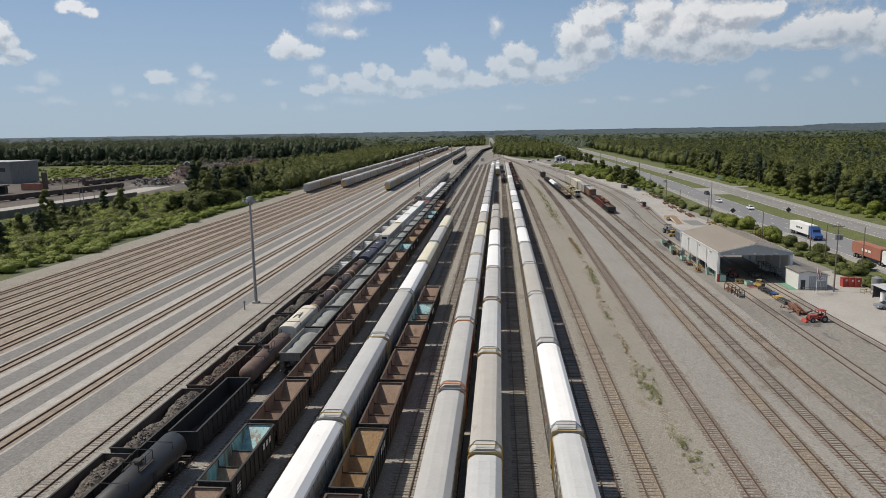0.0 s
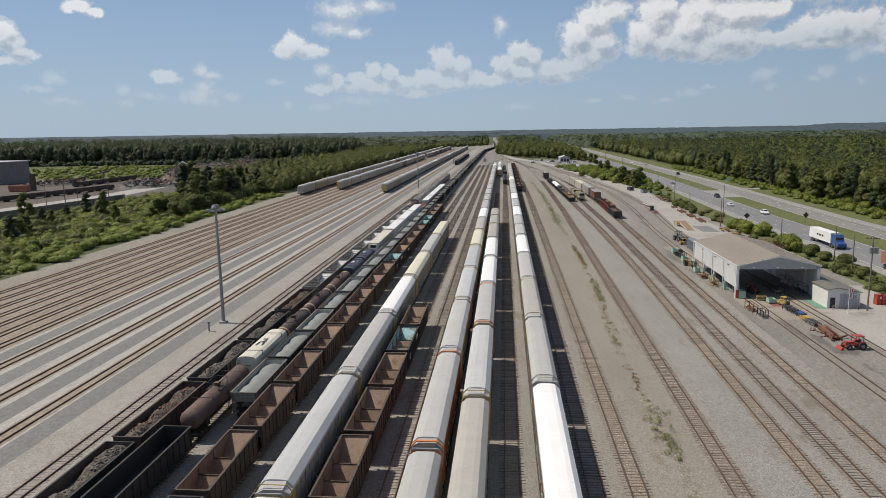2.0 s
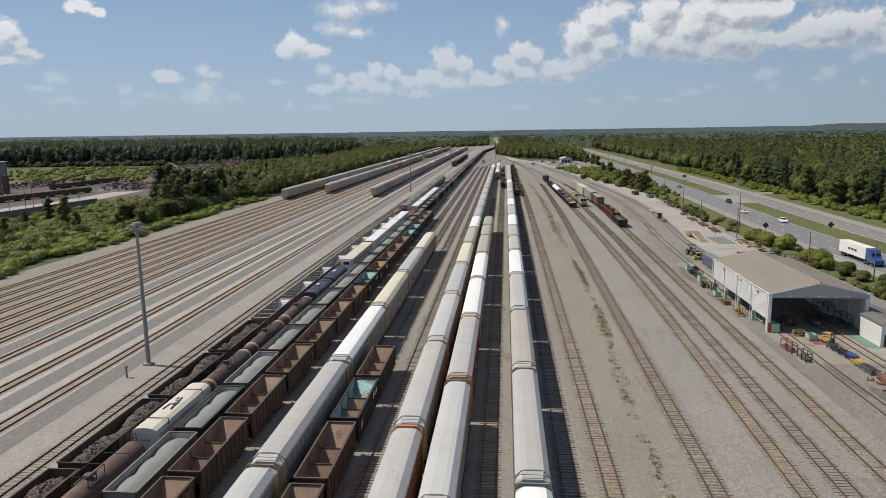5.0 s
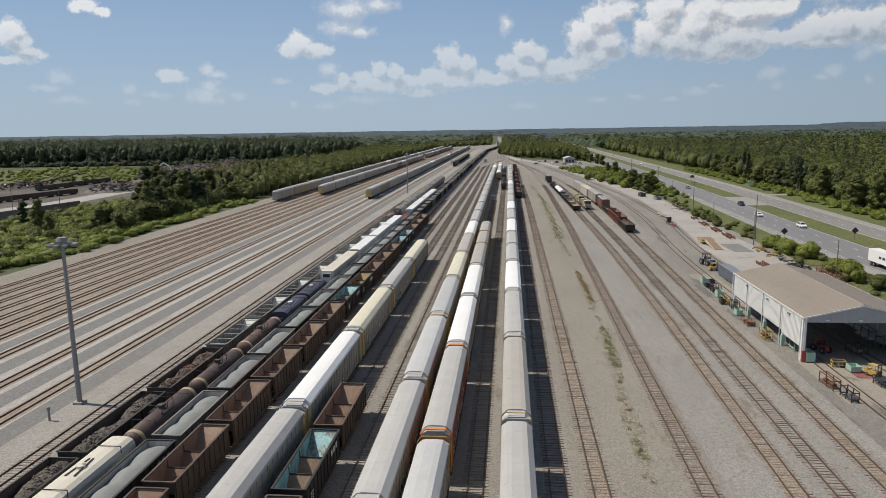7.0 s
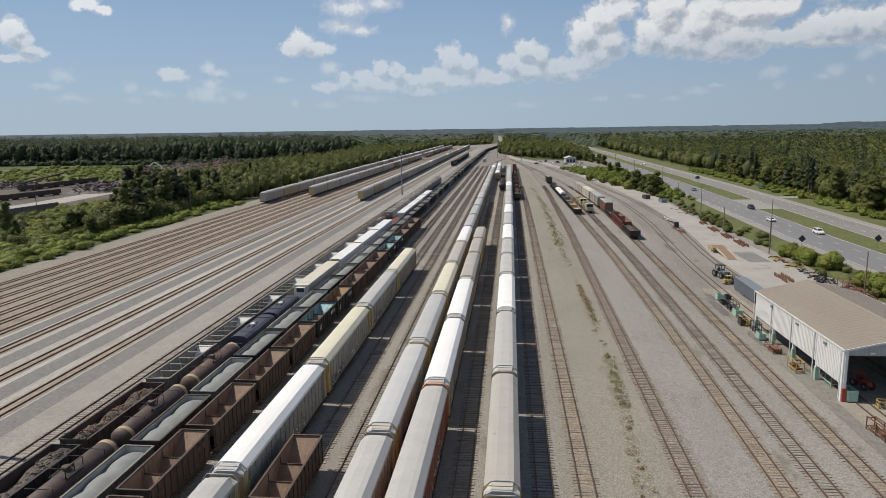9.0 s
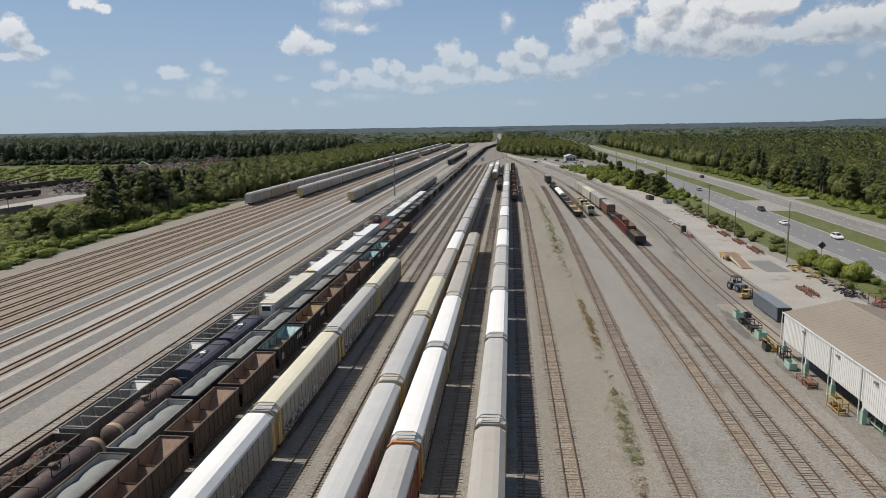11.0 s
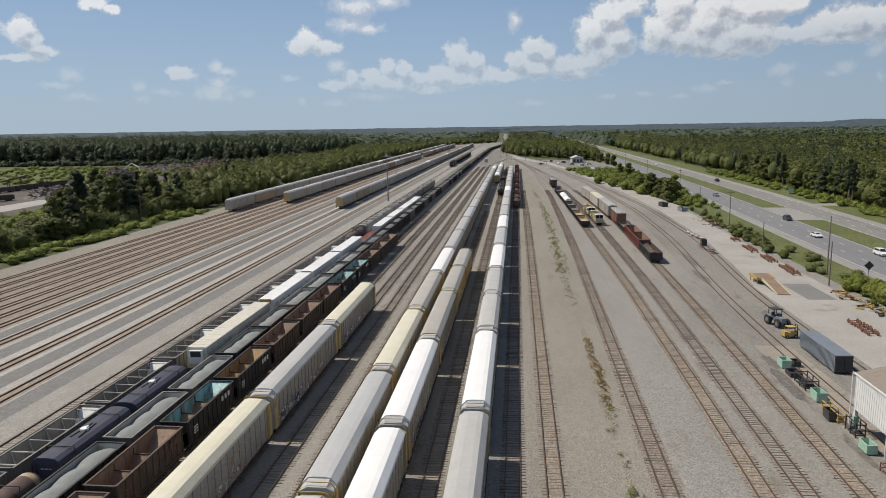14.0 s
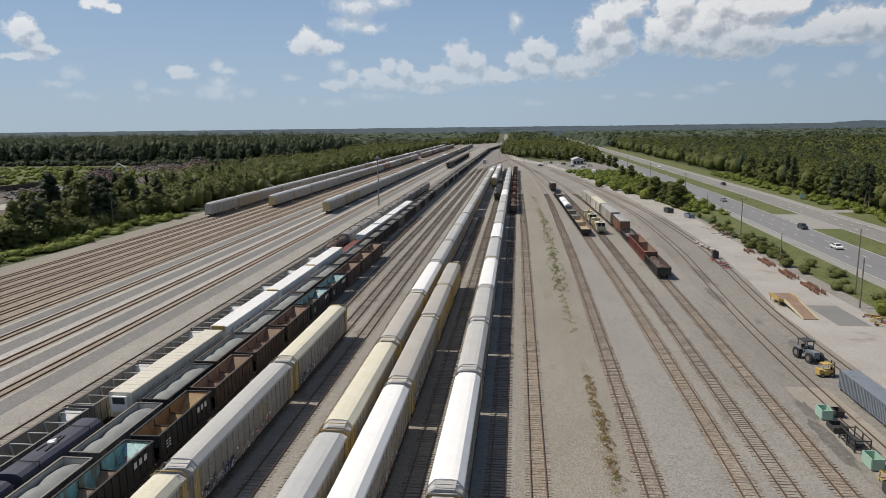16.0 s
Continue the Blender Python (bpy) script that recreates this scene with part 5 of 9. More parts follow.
def tank_car(paint, label, bands=None, length=14.6, radius=1.42, second=None):
    r = root("tank_wagon", label, "rail wagon", "tank wagons")
    h = length / 2
    zc = 1.15 + radius
    bm = B()
    st = [(-h, radius * 0.2), (-h + 0.08, radius * 0.55), (-h + 0.3, radius * 0.85), (-h + 0.6, radius), (h - 0.6, radius), (h - 0.3, radius * 0.85), (h - 0.08, radius * 0.55), (h, radius * 0.2)]
    lathe_y(bm, st, 0, zc, 28)
    part("tank", bm, paint, r, smooth=True)
    if bands:
        for s in (-1, 1):
            bm = B()
            lathe_y(bm, [(s * (h - 1.0) - 0.3, radius + 0.012), (s * (h - 1.0) + 0.3, radius + 0.012)], 0, zc, 28)
            part("painted_band", bm, bands, r, smooth=True)
    bm = B()
    box(bm, -0.35, 0.35, -h - 0.2, h + 0.2, 0.7, 1.0)
    for s in (-1, 1):
        side_prism(bm, [(s * (h - 2.6) - 0.5, 0.9), (s * (h - 2.6) + 0.5, 0.9), (s * (h - 2.6) + 0.4, 1.7), (s * (h - 2.6) - 0.4, 1.7)], -1.15, 1.15)
        box(bm, -1.4, 1.4, s * (h + 0.05) - 0.12, s * (h + 0.05) + 0.25, 0.85, 1.0)
    part("underframe", bm, "under", r)
    bm = B()
    tube(bm, (0, 0, zc + radius - 0.1), (0, 0, zc + radius + 0.32), 0.38, n=14)
    tube(bm, (0, 0, zc + radius + 0.32), (0, 0, zc + radius + 0.4), 0.42, n=14)
    tube(bm, (0, 0.8, zc + radius - 0.1), (0, 0.8, zc + radius + 0.25), 0.14, n=10)
    part("hatch", bm, "under" if paint == "tblack" else paint, r)
    bm = B()
    zt = zc + radius
    for s in (-1, 1):
        for a, b in (((s * 0.75, -1.3, zt - 0.1), (s * 0.75, 1.3, zt - 0.1)), ((s * 0.75, -1.3, zt + 0.75), (s * 0.75, 1.3, zt + 0.75))):
            beam(bm, a, b, 0.06)
        for y in (-1.3, 0, 1.3):
            beam(bm, (s * 0.75, y, zt - 0.45), (s * 0.75, y, zt + 0.75), 0.06)
        box(bm, 0.5 if s > 0 else -0.95, 0.95 if s > 0 else -0.5, -1.3, 1.3, zt - 0.16, zt - 0.12)
    for y in (-1.3, 1.3):
        beam(bm, (-0.75, y, zt + 0.75), (0.75, y, zt + 0.75), 0.06)
    part("platform_rail", bm, "under", r)
    for y in (-h * 0.55, h * 0.55):
        bm = B()
        beam(bm, (-1.3, y, zc + 0.9), (-1.3, y, zt + 0.25), 0.05)
        beam(bm, (1.3, y, zc + 0.9), (1.3, y, zt + 0.25), 0.05)
        beam(bm, (-1.3, y, zt + 0.2), (1.3, y, zt + 0.2), 0.06)
        part("tie_strap", bm, "under", r)
    ladder(r, radius + 0.05, 0, 0.9, zc + 0.6, "under")
    ladder(r, -radius - 0.05, 0, 0.9, zc + 0.6, "under")
    for s in (-1, 1):
        bogie(r, s * (h - 1.9))
        coupler(r, s * (h + 0.2), s)
    return r


def covered_hopper(paint, label, length=12.8, top=3.9, round_top=True):
    r = root("covered_hopper_wagon", label, "rail wagon", "covered hopper wagons")
    h = length / 2
    bm = B()
    prof = [(-1.2, 1.0), (1.2, 1.0), (1.5, 1.5), (1.5, top - 0.75), (1.32, top - 0.32), (0.85, top - 0.06), (0, top), (-0.85, top - 0.06), (-1.32, top - 0.32), (-1.5, top - 0.75), (-1.5, 1.5)]
    prism(bm, prof, -h + 0.1, h - 0.1)
    part("body", bm, paint, r)
    bm = B()
    box(bm, -0.3, 0.3, -h + 0.2, h - 0.2, 0.65, 1.0)
    for y in (-h * 0.5, 0, h * 0.5):
        side_prism(bm, [(y - 1.3, 1.05), (y + 1.3, 1.05), (y + 0.35, 0.45), (y - 0.35, 0.45)], -1.0, 1.0)
    part("underframe", bm, "under", r)
    for y in (-h * 0.62, h * 0.62):
        bm = B()
        beam(bm, (-1.45, y, top - 0.6), (-1.45, y, top + 0.1), 0.06)
        beam(bm, (1.45, y, top - 0.6), (1.45, y, top + 0.1), 0.06)
        beam(bm, (-1.45, y, top + 0.08), (1.45, y, top + 0.08), 0.07)
        part("tie_strap", bm, "under", r)
    bm = B()
    for q in (-0.45, 0.45):
        beam(bm, (q, -1.7, top + 0.05), (q * 0.4, 1.7, top + 0.05), 0.14, 0.06)
    part("walkway", bm, "under", r)
    bm = B()
    tube(bm, (0, 0, top - 0.08), (0, 0, top + 0.24), 0.42, n=14)
    tube(bm, (0.2, 0.2, top + 0.2), (0.2, 0.2, top + 0.36), 0.16, n=10)
    part("hatch", bm, "boxwhite" if paint == "navy" else paint, r)
    for s in (-1, 1):
        bm = B()
        for k in (-0.4, 0, 0.4):
            box(bm, k - 0.15, k + 0.15, s * (h - 0.09) - 0.005, s * (h - 0.09) + 0.005, 2.6, 2.7)
        part("reporting_mark", bm, "boxwhite" if paint == "navy" else "under", r)
        ladder(r, 1.1 * s, s * (h + 0.02), 1.0, top - 0.5, "under", "y")
        bogie(r, s * (h - 1.7))
        coupler(r, s * (h - 0.1), s)
    return r


def van(paint, label, length=24.2, top=4.35, unit=True, cap=None, deck="under", cat="refrigerated vans"):
    """A long white or cream van body on a low wagon."""
    r = root("van_wagon", label, "rail wagon", cat)
    h = length / 2
    bm = B()
    prism(bm, [(-1.42, 1.25), (1.42, 1.25), (1.42, top - 0.06), (1.34, top), (-1.34, top), (-1.42, top - 0.06)], -h, h)
    part("body", bm, paint, r)
    bm = B()
    n = int(length / 1.2)
    for i in range(n + 1):
        y = -h + 0.08 + i * (2 * h - 0.16) / n
        for s in (-1, 1):
            box(bm, 1.42 if s > 0 else -1.45, 1.45 if s > 0 else -1.42, y - 0.035, y + 0.035, 1.3, top - 0.1)
        box(bm, -1.3, 1.3, y - 0.02, y + 0.02, top, top + 0.02)
    part("post", bm, paint, r)
    bm = B()
    for s in (-1, 1):
        box(bm, 1.3 if s > 0 else -1.5, 1.5 if s > 0 else -1.3, -h - 0.3, h + 0.3, 0.75, 1.22)
    box(bm, -1.3, 1.3, -h - 0.3, h + 0.3, 0.9, 1.1)
    part("wagon_deck", bm, deck, r)
    if unit:
        bm = B()
        prism(bm, [(-0.95, 2.1), (0.95, 2.1), (1.0, 3.0), (0.9, 3.95), (-0.9, 3.95), (-1.0, 3.0)], -h - 0.42, -h)
        part("cooling_unit", bm, "boxwhite", r)
        bm = B()
        box(bm, -0.75, 0.75, -h - 0.44, -h - 0.4, 3.05, 3.85)
        part("cooling_grille", bm, "dark", r)
    if cap:
        bm = B()
        side_prism(bm, [(-h - 0.35, 3.6), (-h, 3.6), (-h + 0.1, top + 0.1), (-h - 0.25, top + 0.1)], -1.0, 1.0)
        part("end_fairing", bm, cap, r)
    bm = B()
    for s in (-1, 1):
        for x in (-1.35, 1.35):
            beam(bm, (x, s * (h + 0.3), 1.2), (x, s * (h + 0.3), 2.2), 0.06)
        for z in (1.7, 2.2):
            beam(bm, (-1.35, s * (h + 0.3), z), (1.35, s * (h + 0.3), z), 0.05)
    part("end_rail", bm, "machine", r)
    for s in (-1, 1):
        bogie(r, s * (h - 2.3))
        coupler(r, s * (h + 0.3), s)
        tags_on_side(r, s * 1.44, -h + 1, h - 1, 2.4, 3.4, ("dark",), 31 + int(length), 14)
    return r


def boxcar(paint, label, length=17.6, top=4.6, roof="grey"):
    r = root("boxcar_wagon", label, "rail wagon", "boxcars")
    h = length / 2
    bm = B()
    box(bm, -1.45, 1.45, -h, h, 1.0, top - 0.25)
    ribs(bm, h, 1.45, 1.0, top - 0.25, 13, 0.12, 0.06)
    part("body", bm, paint, r)
    bm = B()
    prism(bm, [(-1.53, top - 0.28), (1.53, top - 0.28), (1.5, top - 0.12), (0, top), (-1.5, top - 0.12)], -h - 0.03, h + 0.03)
    for i in range(14):
        y = -h + 0.6 + i * (length - 1.2) / 13
        prism(bm, [(-1.52, top - 0.2), (1.52, top - 0.2), (1.5, top - 0.08), (0, top + 0.04), (-1.5, top - 0.08)], y - 0.05, y + 0.05)
    part("roof", bm, roof, r)
    for s in (-1, 1):
        bm = B()
        box(bm, 1.51 if s > 0 else -1.58, 1.58 if s > 0 else -1.51, -1.6, 1.6, 1.1, top - 0.4)
        for k in range(6):
            box(bm, 1.58 if s > 0 else -1.61, 1.61 if s > 0 else -1.58, -1.6, 1.6, 1.3 + k * 0.5, 1.36 + k * 0.5)
        part("sliding_door", bm, paint, r)
        ladder(r, 1.5 * s, -h + 0.5, 1.0, top - 0.5, "under")
        bogie(r, s * (h - 2.2))
        coupler(r, s * h, s)
    bm = B()
    box(bm, -1.4, 1.4, -h, h, 0.75, 1.0)
    part("underframe", bm, "under", r)
    return r


def locomotive(paint, label):
    r = root("locomotive", label, "locomotive", "parked engines")
    bm = B()
    box(bm, -1.5, 1.5, -9.5, 9.5, 1.1, 1.45)
    box(bm, -1.2, 1.2, -3.5, 3.0, 0.5, 1.1)
    part("frame", bm, "under", r)
    bm = B()
    prism(bm, [(-0.95, 1.45), (0.95, 1.45), (0.95, 3.9), (0.7, 4.15), (-0.7, 4.15), (-0.95, 3.9)], -4.6, 9.0)
    box(bm, -1.3, 1.3, 5.2, 8.4, 3.2, 4.25)
    part("hood", bm, paint, r)
    bm = B()
    prism(bm, [(-1.48, 1.45), (1.48, 1.45), (1.48, 4.0), (1.0, 4.45), (-1.0, 4.45), (-1.48, 4.0)], -7.0, -4.6)
    box(bm, -0.8, 0.8, -9.2, -7.0, 1.45, 2.9)
    part("cab", bm, paint, r)
    bm = B()
    for x0, x1 in ((-1.3, -0.25), (0.25, 1.3)):
        box(bm, x0, x1, -7.03, -6.99, 3.2, 3.85)
    for s in (-1, 1):
        box(bm, 1.47 if s > 0 else -1.5, 1.5 if s > 0 else -1.47, -6.6, -5.0, 3.1, 3.8)
    part("cab_window", bm, "glaze", r)
    bm = B()
    for s in (-1, 1):
        beam(bm, (s * 1.42, -9.4, 2.4), (s * 1.42, 9.4, 2.4), 0.05)
        for k in range(12):
            y = -9.4 + k * 18.8 / 11
            beam(bm, (s * 1.42, y, 1.45), (s * 1.42, y, 2.4), 0.04)
    part("handrail", bm, "machine", r)
    for s in (-1, 1):
        bogie(r, s * 6.3 - 0.9), bogie(r, s * 6.3 + 1.0)
        coupler(r, s * 9.5, s)
    return r


def place(template, spots, used):
    """Puts the template at the first free spot and copies at the others; a spot is (x, middle y)."""
    for x, y, *turn in spots:
        m = pose(x, y, RAIL_TOP, 0, 0, turn[0] if turn else 0)
        if template in used:
            copy_thing(template, m)
        else:
            template.matrix_basis = m
            used.add(template)


USED = set()
RACKS = {
    "white": autorack("white", "panel", "racktan", "grey", "white-roofed covered car carrier with grey ribbed sides", seed=3),
    "grey": autorack("grey", "panel", "grey", "grey", "grey-roofed covered car carrier with galvanised sides", seed=7),
    "silver": autorack("silver", "panel", "racktan", "yellow", "bright zinc-roofed covered car carrier with yellow ends", seed=11),
    "cream": autorack("cream", "panel", "racktan", "yellow", "cream-roofed covered car carrier with grey sides and yellow ends", seed=17),
    "tan": autorack("tan", "panel", "racktan", "yellow", "taupe-roofed covered car carrier with yellow end doors", seed=19),
    "orange": autorack("grey", "rackred", "orange", "orange", "grey-roofed covered car carrier with orange end hoops", seed=23),
    "shorttan": autorack("tan", "racktan", "racktan", "yellow", "short taupe-roofed covered car carrier with yellow sides", 21.2, seed=29),
    "shortgrey": autorack("grey", "panel", "grey", "grey", "short grey-roofed covered car carrier", 21.2, seed=37),
}


def rack_row(x, joints, colours):
    for (a, b), c in zip(zip(joints, joints[1:]), colours):
        place(RACKS[c] if a < 300 else FAR["tan" if c == "tan" else "white" if c in ("white", "cream") else "grey"], [(x, (a + b) / 2)], USED)


def run(first, pitch, n):
    return [first + pitch * i for i in range(n + 1)]


FAR = {
    "white": autorack("white", "panelpale", "racktan", "grey", "white-roofed covered car carrier on a far track", length=26.7, simple=True),
    "grey": autorack("grey", "panelpale", "grey", "grey", "grey covered car carrier on a far track", length=26.7, simple=True),
    "tan": autorack("tan", "racksand", "racksand", "yellow", "tan covered car carrier on a far track", length=26.7, simple=True),
    "yellow": autorack("silver", "panelpale", "racktan", "yellow", "grey covered car carrier with yellow end doors", length=26.7, simple=True),
    "red": autorack("grey", "rackred", "racksand", "grey", "oxide red covered car carrier on a far track", length=26.7, simple=True),
}
# west row of the three, ends at 172.7
rack_row(-24.05, run(-55, 28.45, 8), ["grey", "white", "silver", "grey", "white", "cream", "grey", "cream"])
# long row
rack_row(-12.1, run(-46.4, 28.57, 22), ["silver", "grey", "orange", "grey", "silver", "silver", "cream", "tan", "white", "grey", "grey", "silver", "grey", "tan", "silver", "silver",
                                        "grey", "grey", "tan", "silver", "white", "grey"])
# row with the two-unit car at its end
rack_row(-7.95, [-62, -33.4, -4.8, 23.7, 52.6, 81.0, 109.5, 137.9, 166.4, 187.9, 209.3], ["grey", "silver", "tan", "silver", "orange", "white", "white", "tan", "shorttan", "shorttan"])
# east row
rack_row(0.0, [-57, -28.5, 0, 28.5, 57, 85.5, 114, 142.5, 164.8, 187.1], ["grey", "silver", "white", "grey", "tan", "grey", "white", "shortgrey", "shortgrey"])
rack_row(0.0, run(187.1, 28.5, 13), ["white", "silver", "white", "grey", "silver", "grey", "white", "tan", "grey", "silver", "grey", "grey", "tan"])
rack_row(-7.95, run(463, 28.5, 5), ["white", "silver", "grey", "white", "grey"])

mix_rng = random.Random(5)
for x, y0, n, lead in ((-117.6, 326, 32, "grey"), (-103.2, 359, 16, "yellow"), (-103.2, 845, 14, "tan"), (-72.05, 336, 32, "yellow")):
    for i in range(n):
        c = lead if i == 0 else mix_rng.choice(("white", "grey", "grey", "yellow", "tan", "grey", "red" if i % 3 == 0 else "grey"))
        place(FAR[c], [(x, y0 + 14.2 + i * 28.5)], USED)

HOPS = {
    "brown": hopper("hbrown", "rustin", "brown open hopper wagon, empty, with ridged floor", seed=1),
    "marked": hopper("hbrown", "rustin", "dark brown open hopper wagon, empty, with orange marks", seed=2, mark="rust"),
    "teal": hopper("hblack", "tealin", "black open hopper wagon with turquoise inside, empty", seed=3, mark="boxwhite"),
    "orange": hopper("hblack", "orangein", "black open hopper wagon with rusty orange inside, empty", seed=4, mark="boxwhite"),
    "stone": hopper("hgrey", "greyin", "grey hopper wagon heaped with crushed stone", "stone", 5),
    "stonebrown": hopper("hbrown", "greyin", "brown hopper wagon heaped with crushed stone", "stone", 6),
    "stoneblack": hopper("hblack", "greyin", "black hopper wagon heaped with crushed stone", "stone", 7, mark="boxwhite"),
    "damp": hopper("hblack", "hgrey", "dark hopper wagon with a damp stone load", "darkstone", 8, plain=True),
    "fargrey": hopper("hgrey", "greyin", "grey hopper wagon with a stone load, far off", "darkstone", 9, plain=True),
}


def hopper_row(x, first, kinds):
    for i, k in enumerate(kinds):
        y = first + 6.15 + 13.4 * i
        place(HOPS[k], [(along([(x, 640), (x * 0.72 - 8, 1050)], y), y)], USED)


hopper_row(-20.0, -22.6, ["brown", "orange", "brown", "marked", "brown", "teal", "brown"])
hopper_row(-32.2, -22.1, ["brown", "teal", "brown", "marked", "brown", "brown", "marked", "brown", "brown", "marked", "teal", "orange", "marked", "brown", "brown", "teal", "teal", "brown", "brown", "marked"])
hopper_row(-36.2, 27.5, ["stone", "stoneblack", "stone", "stonebrown", "stone", "stoneblack", "stone", "stone", "stoneblack", "stonebrown", "stone", "stone", "stonebrown", "stone"])
kinds = random.Random(9)
hopper_row(-36.2, 215.1, [kinds.choice(("damp", "damp", "fargrey")) for _ in range(62)])

GONS = {
    "scrap": gondola("hblack", "hbrown", "black gondola wagon heaped with shredded scrap", load="scrapload", seed=2),
    "scrapb": gondola("hbrown", "hbrown", "rusty brown gondola wagon heaped with scrap", load="scrapload", seed=3),
    "empty": gondola("hblack", "hblack", "black gondola wagon, empty", length=16.3),
    "trough": gondola("hgrey", "hopgrey", "grey open wagon with cross braces, empty", 14.9, 3.05, braces=True, cat="braced open wagons"),
    "red": gondola("gonred", "rustin", "maroon gondola wagon, empty", 13.6, 3.0),
    "stone": gondola("hblack", "hbrown", "black gondola wagon with a flat stone load", 15.5, 2.5, load="scrapload", seed=5),
    "black": gondola("hblack", "hgrey", "black low gondola wagon, empty", 15.0, 2.0),
    "sand": gondola("hblack", "racksand", "black low gondola wagon, empty, with a sandy floor", 15.0, 2.0),
    "covered": gondola("hblack", "hgrey", "black low gondola wagon under an arched white cover", 15.0, 2.0, cover="white"),
}
for i, k in enumerate(["scrapb", "scrap", "scrap", "scrapb", "scrap", "scrap", "scrapb"]):
    place(GONS[k], [(-44.5, -28.6 + 17.55 * i)], USED)
for i in range(10):
    place(GONS["trough"], [(-44.5, 93.4 + 15.75 * i)], USED)

TANKS = {
    "black": tank_car("tblack", "black tank wagon with a railed hatch platform", length=15.0),
    "rust": tank_car("trust", "rusty flaking tank wagon", length=16.6, radius=1.22),
    "brown": tank_car("tbrown", "maroon tank wagon with ochre bands", "tanpaint", 14.2, 1.2),
    "ochre": tank_car("trust", "rust-coloured tank wagon with ochre bands", "tanpaint", 15.4, 1.2),
}
place(TANKS["black"], [(-40.3, -6.6), (-4.05, 395), (-4.05, 412), (-4.05, 429)], USED)
place(GONS["empty"], [(-40.3, 10.6)], USED)
place(TANKS["rust"], [(-40.3, 29.6)], USED)
CREAM = covered_hopper("ivory", "cream covered hopper wagon with a round hatch", 13.6, 4.0)
NAVY = covered_hopper("navy", "navy blue covered hopper wagon with a white hatch", 12.6, 3.8)
GREYC = covered_hopper("hopgrey", "grey covered hopper wagon", 15.6, 4.2)
place(CREAM, [(-40.3, 46.2)], USED)
place(TANKS["brown"], [(-40.3, 61.3), (-40.3, 76.8)], USED)
place(TANKS["ochre"], [(-40.3, 93.2)], USED)
place(NAVY, [(-40.3, 108.8), (-40.3, 122.4)], USED)
VANS = {
    "cream": van("ivory", "long cream refrigerated van with a cooling unit at its end", 25.4),
    "white": van("boxwhite", "long white refrigerated van with a yellow end fairing", 23.4, unit=False, cap="yellow"),
    "blue": van("boxwhite", "white low van wagon with a blue deck", 22.0, 3.4, unit=False, deck="navy", cat="low van wagons"),
    "red": van("gonred", "dark red flat wagon with a low white load", 22.0, 2.2, unit=False, deck="gonred", cat="low van wagons"),
}
place(VANS["cream"], [(-40.3, 147.2)], USED)
place(VANS["white"], [(-40.3, 173.4), (-40.3, 197.8), (-40.3, 222.0)], USED)
place(VANS["red"], [(-40.3, 247.0)], USED)
place(VANS["blue"], [(-40.3, 271.5 + 24 * i) for i in range(4)], USED)
place(GREYC, [(-44.5, 265 + 17.2 * i) for i in range(11)], USED)
place(TANKS["rust"], [(-44.5, 250)], USED)

# strings on the eastern tracks
GREYBOX = boxcar("panel", "high taupe boxcar with a grey ribbed roof", 26.5, 5.0)
CREAMBOX = boxcar("panelpale", "high pale boxcar with a cream roof", 26.5, 5.0, "cream")
TAUPEBOX = boxcar("panel", "high taupe boxcar with a taupe roof", 26.5, 5.0, "tan")
TANBOX = boxcar("rust", "rusty orange-brown boxcar with sliding doors", 17.0, 4.6)
RUSTBOX = boxcar("hbrown", "rust-brown boxcar with sliding doors", 15.2, 4.6)
place(GONS["stone"], [(along(TRACK_5, 227), 227.3, -0.6)], USED)
place(GONS["red"], [(along(TRACK_5, 243), 243.4, -0.6), (along(TRACK_5, 258), 258.0, -0.6)], USED)
place(GONS["black"], [(along(TRACK_5, 274), 274.0, -0.3)], USED)
place(TANBOX, [(along(TRACK_5, 292), 292.0, 0)], USED)
for y, b, turn in ((316.0, GREYBOX, 1), (344.0, CREAMBOX, 1.6), (372.0, TAUPEBOX, 2.5)):
    place(b, [(along(TRACK_5, y), y, turn)], USED)
for i, k in enumerate(("sand", "sand", "black", "black", "covered", "covered", "black", "black")):
    place(GONS[k], [(along(TRACK_3, 289 + 15.8 * i), 289 + 15.8 * i, 0.9)], USED)
place(RUSTBOX, [(along(TRACK_3, 440), 440, 1.2)], USED)
for i, k in enumerate(("scrapb", "scrapb", "red", "stone", "red", "stone", "red", "stone", "red", "stone", "stone", "red", "red", "stone", "red", "red")):
    place(GONS[k], [(4.0, 346 + 17.2 * i)], USED)
LOCO = locomotive("dark", "dark diesel locomotive standing in the yard")
place(LOCO, [(-52.2, 650), (-52.2, 671), (-4.05, 460)], USED)
for i in range(14):
    place(HOPS["damp"], [(-52.2, 692 + 13.4 * i)], USED)


bm = B()      # the string runs on along the main line
for i in range(60):
    y = 1056 + 13.4 * i
    x = -34.1 + 14 * min(1, (y - 1050) / 210) - 0.019 * max(0, y - 1250)
    prism(bm, [(x - 1.5, 0.9), (x + 1.5, 0.9), (x + 1.5, 3.6), (x + 1.2, 3.6), (x, 3.9), (x - 1.2, 3.6), (x - 1.5, 3.6)], y - 6.2, y + 6.2)
    for k in (-4.2, 4.2):
        box(bm, x - 1.1, x + 1.1, y + k - 1.1, y + k + 1.1, 0.15, 0.9)
tagged(part("distant_wagons", bm, "hblack"), "distant string of dark loaded wagons", "rail wagons", kind="stuff")


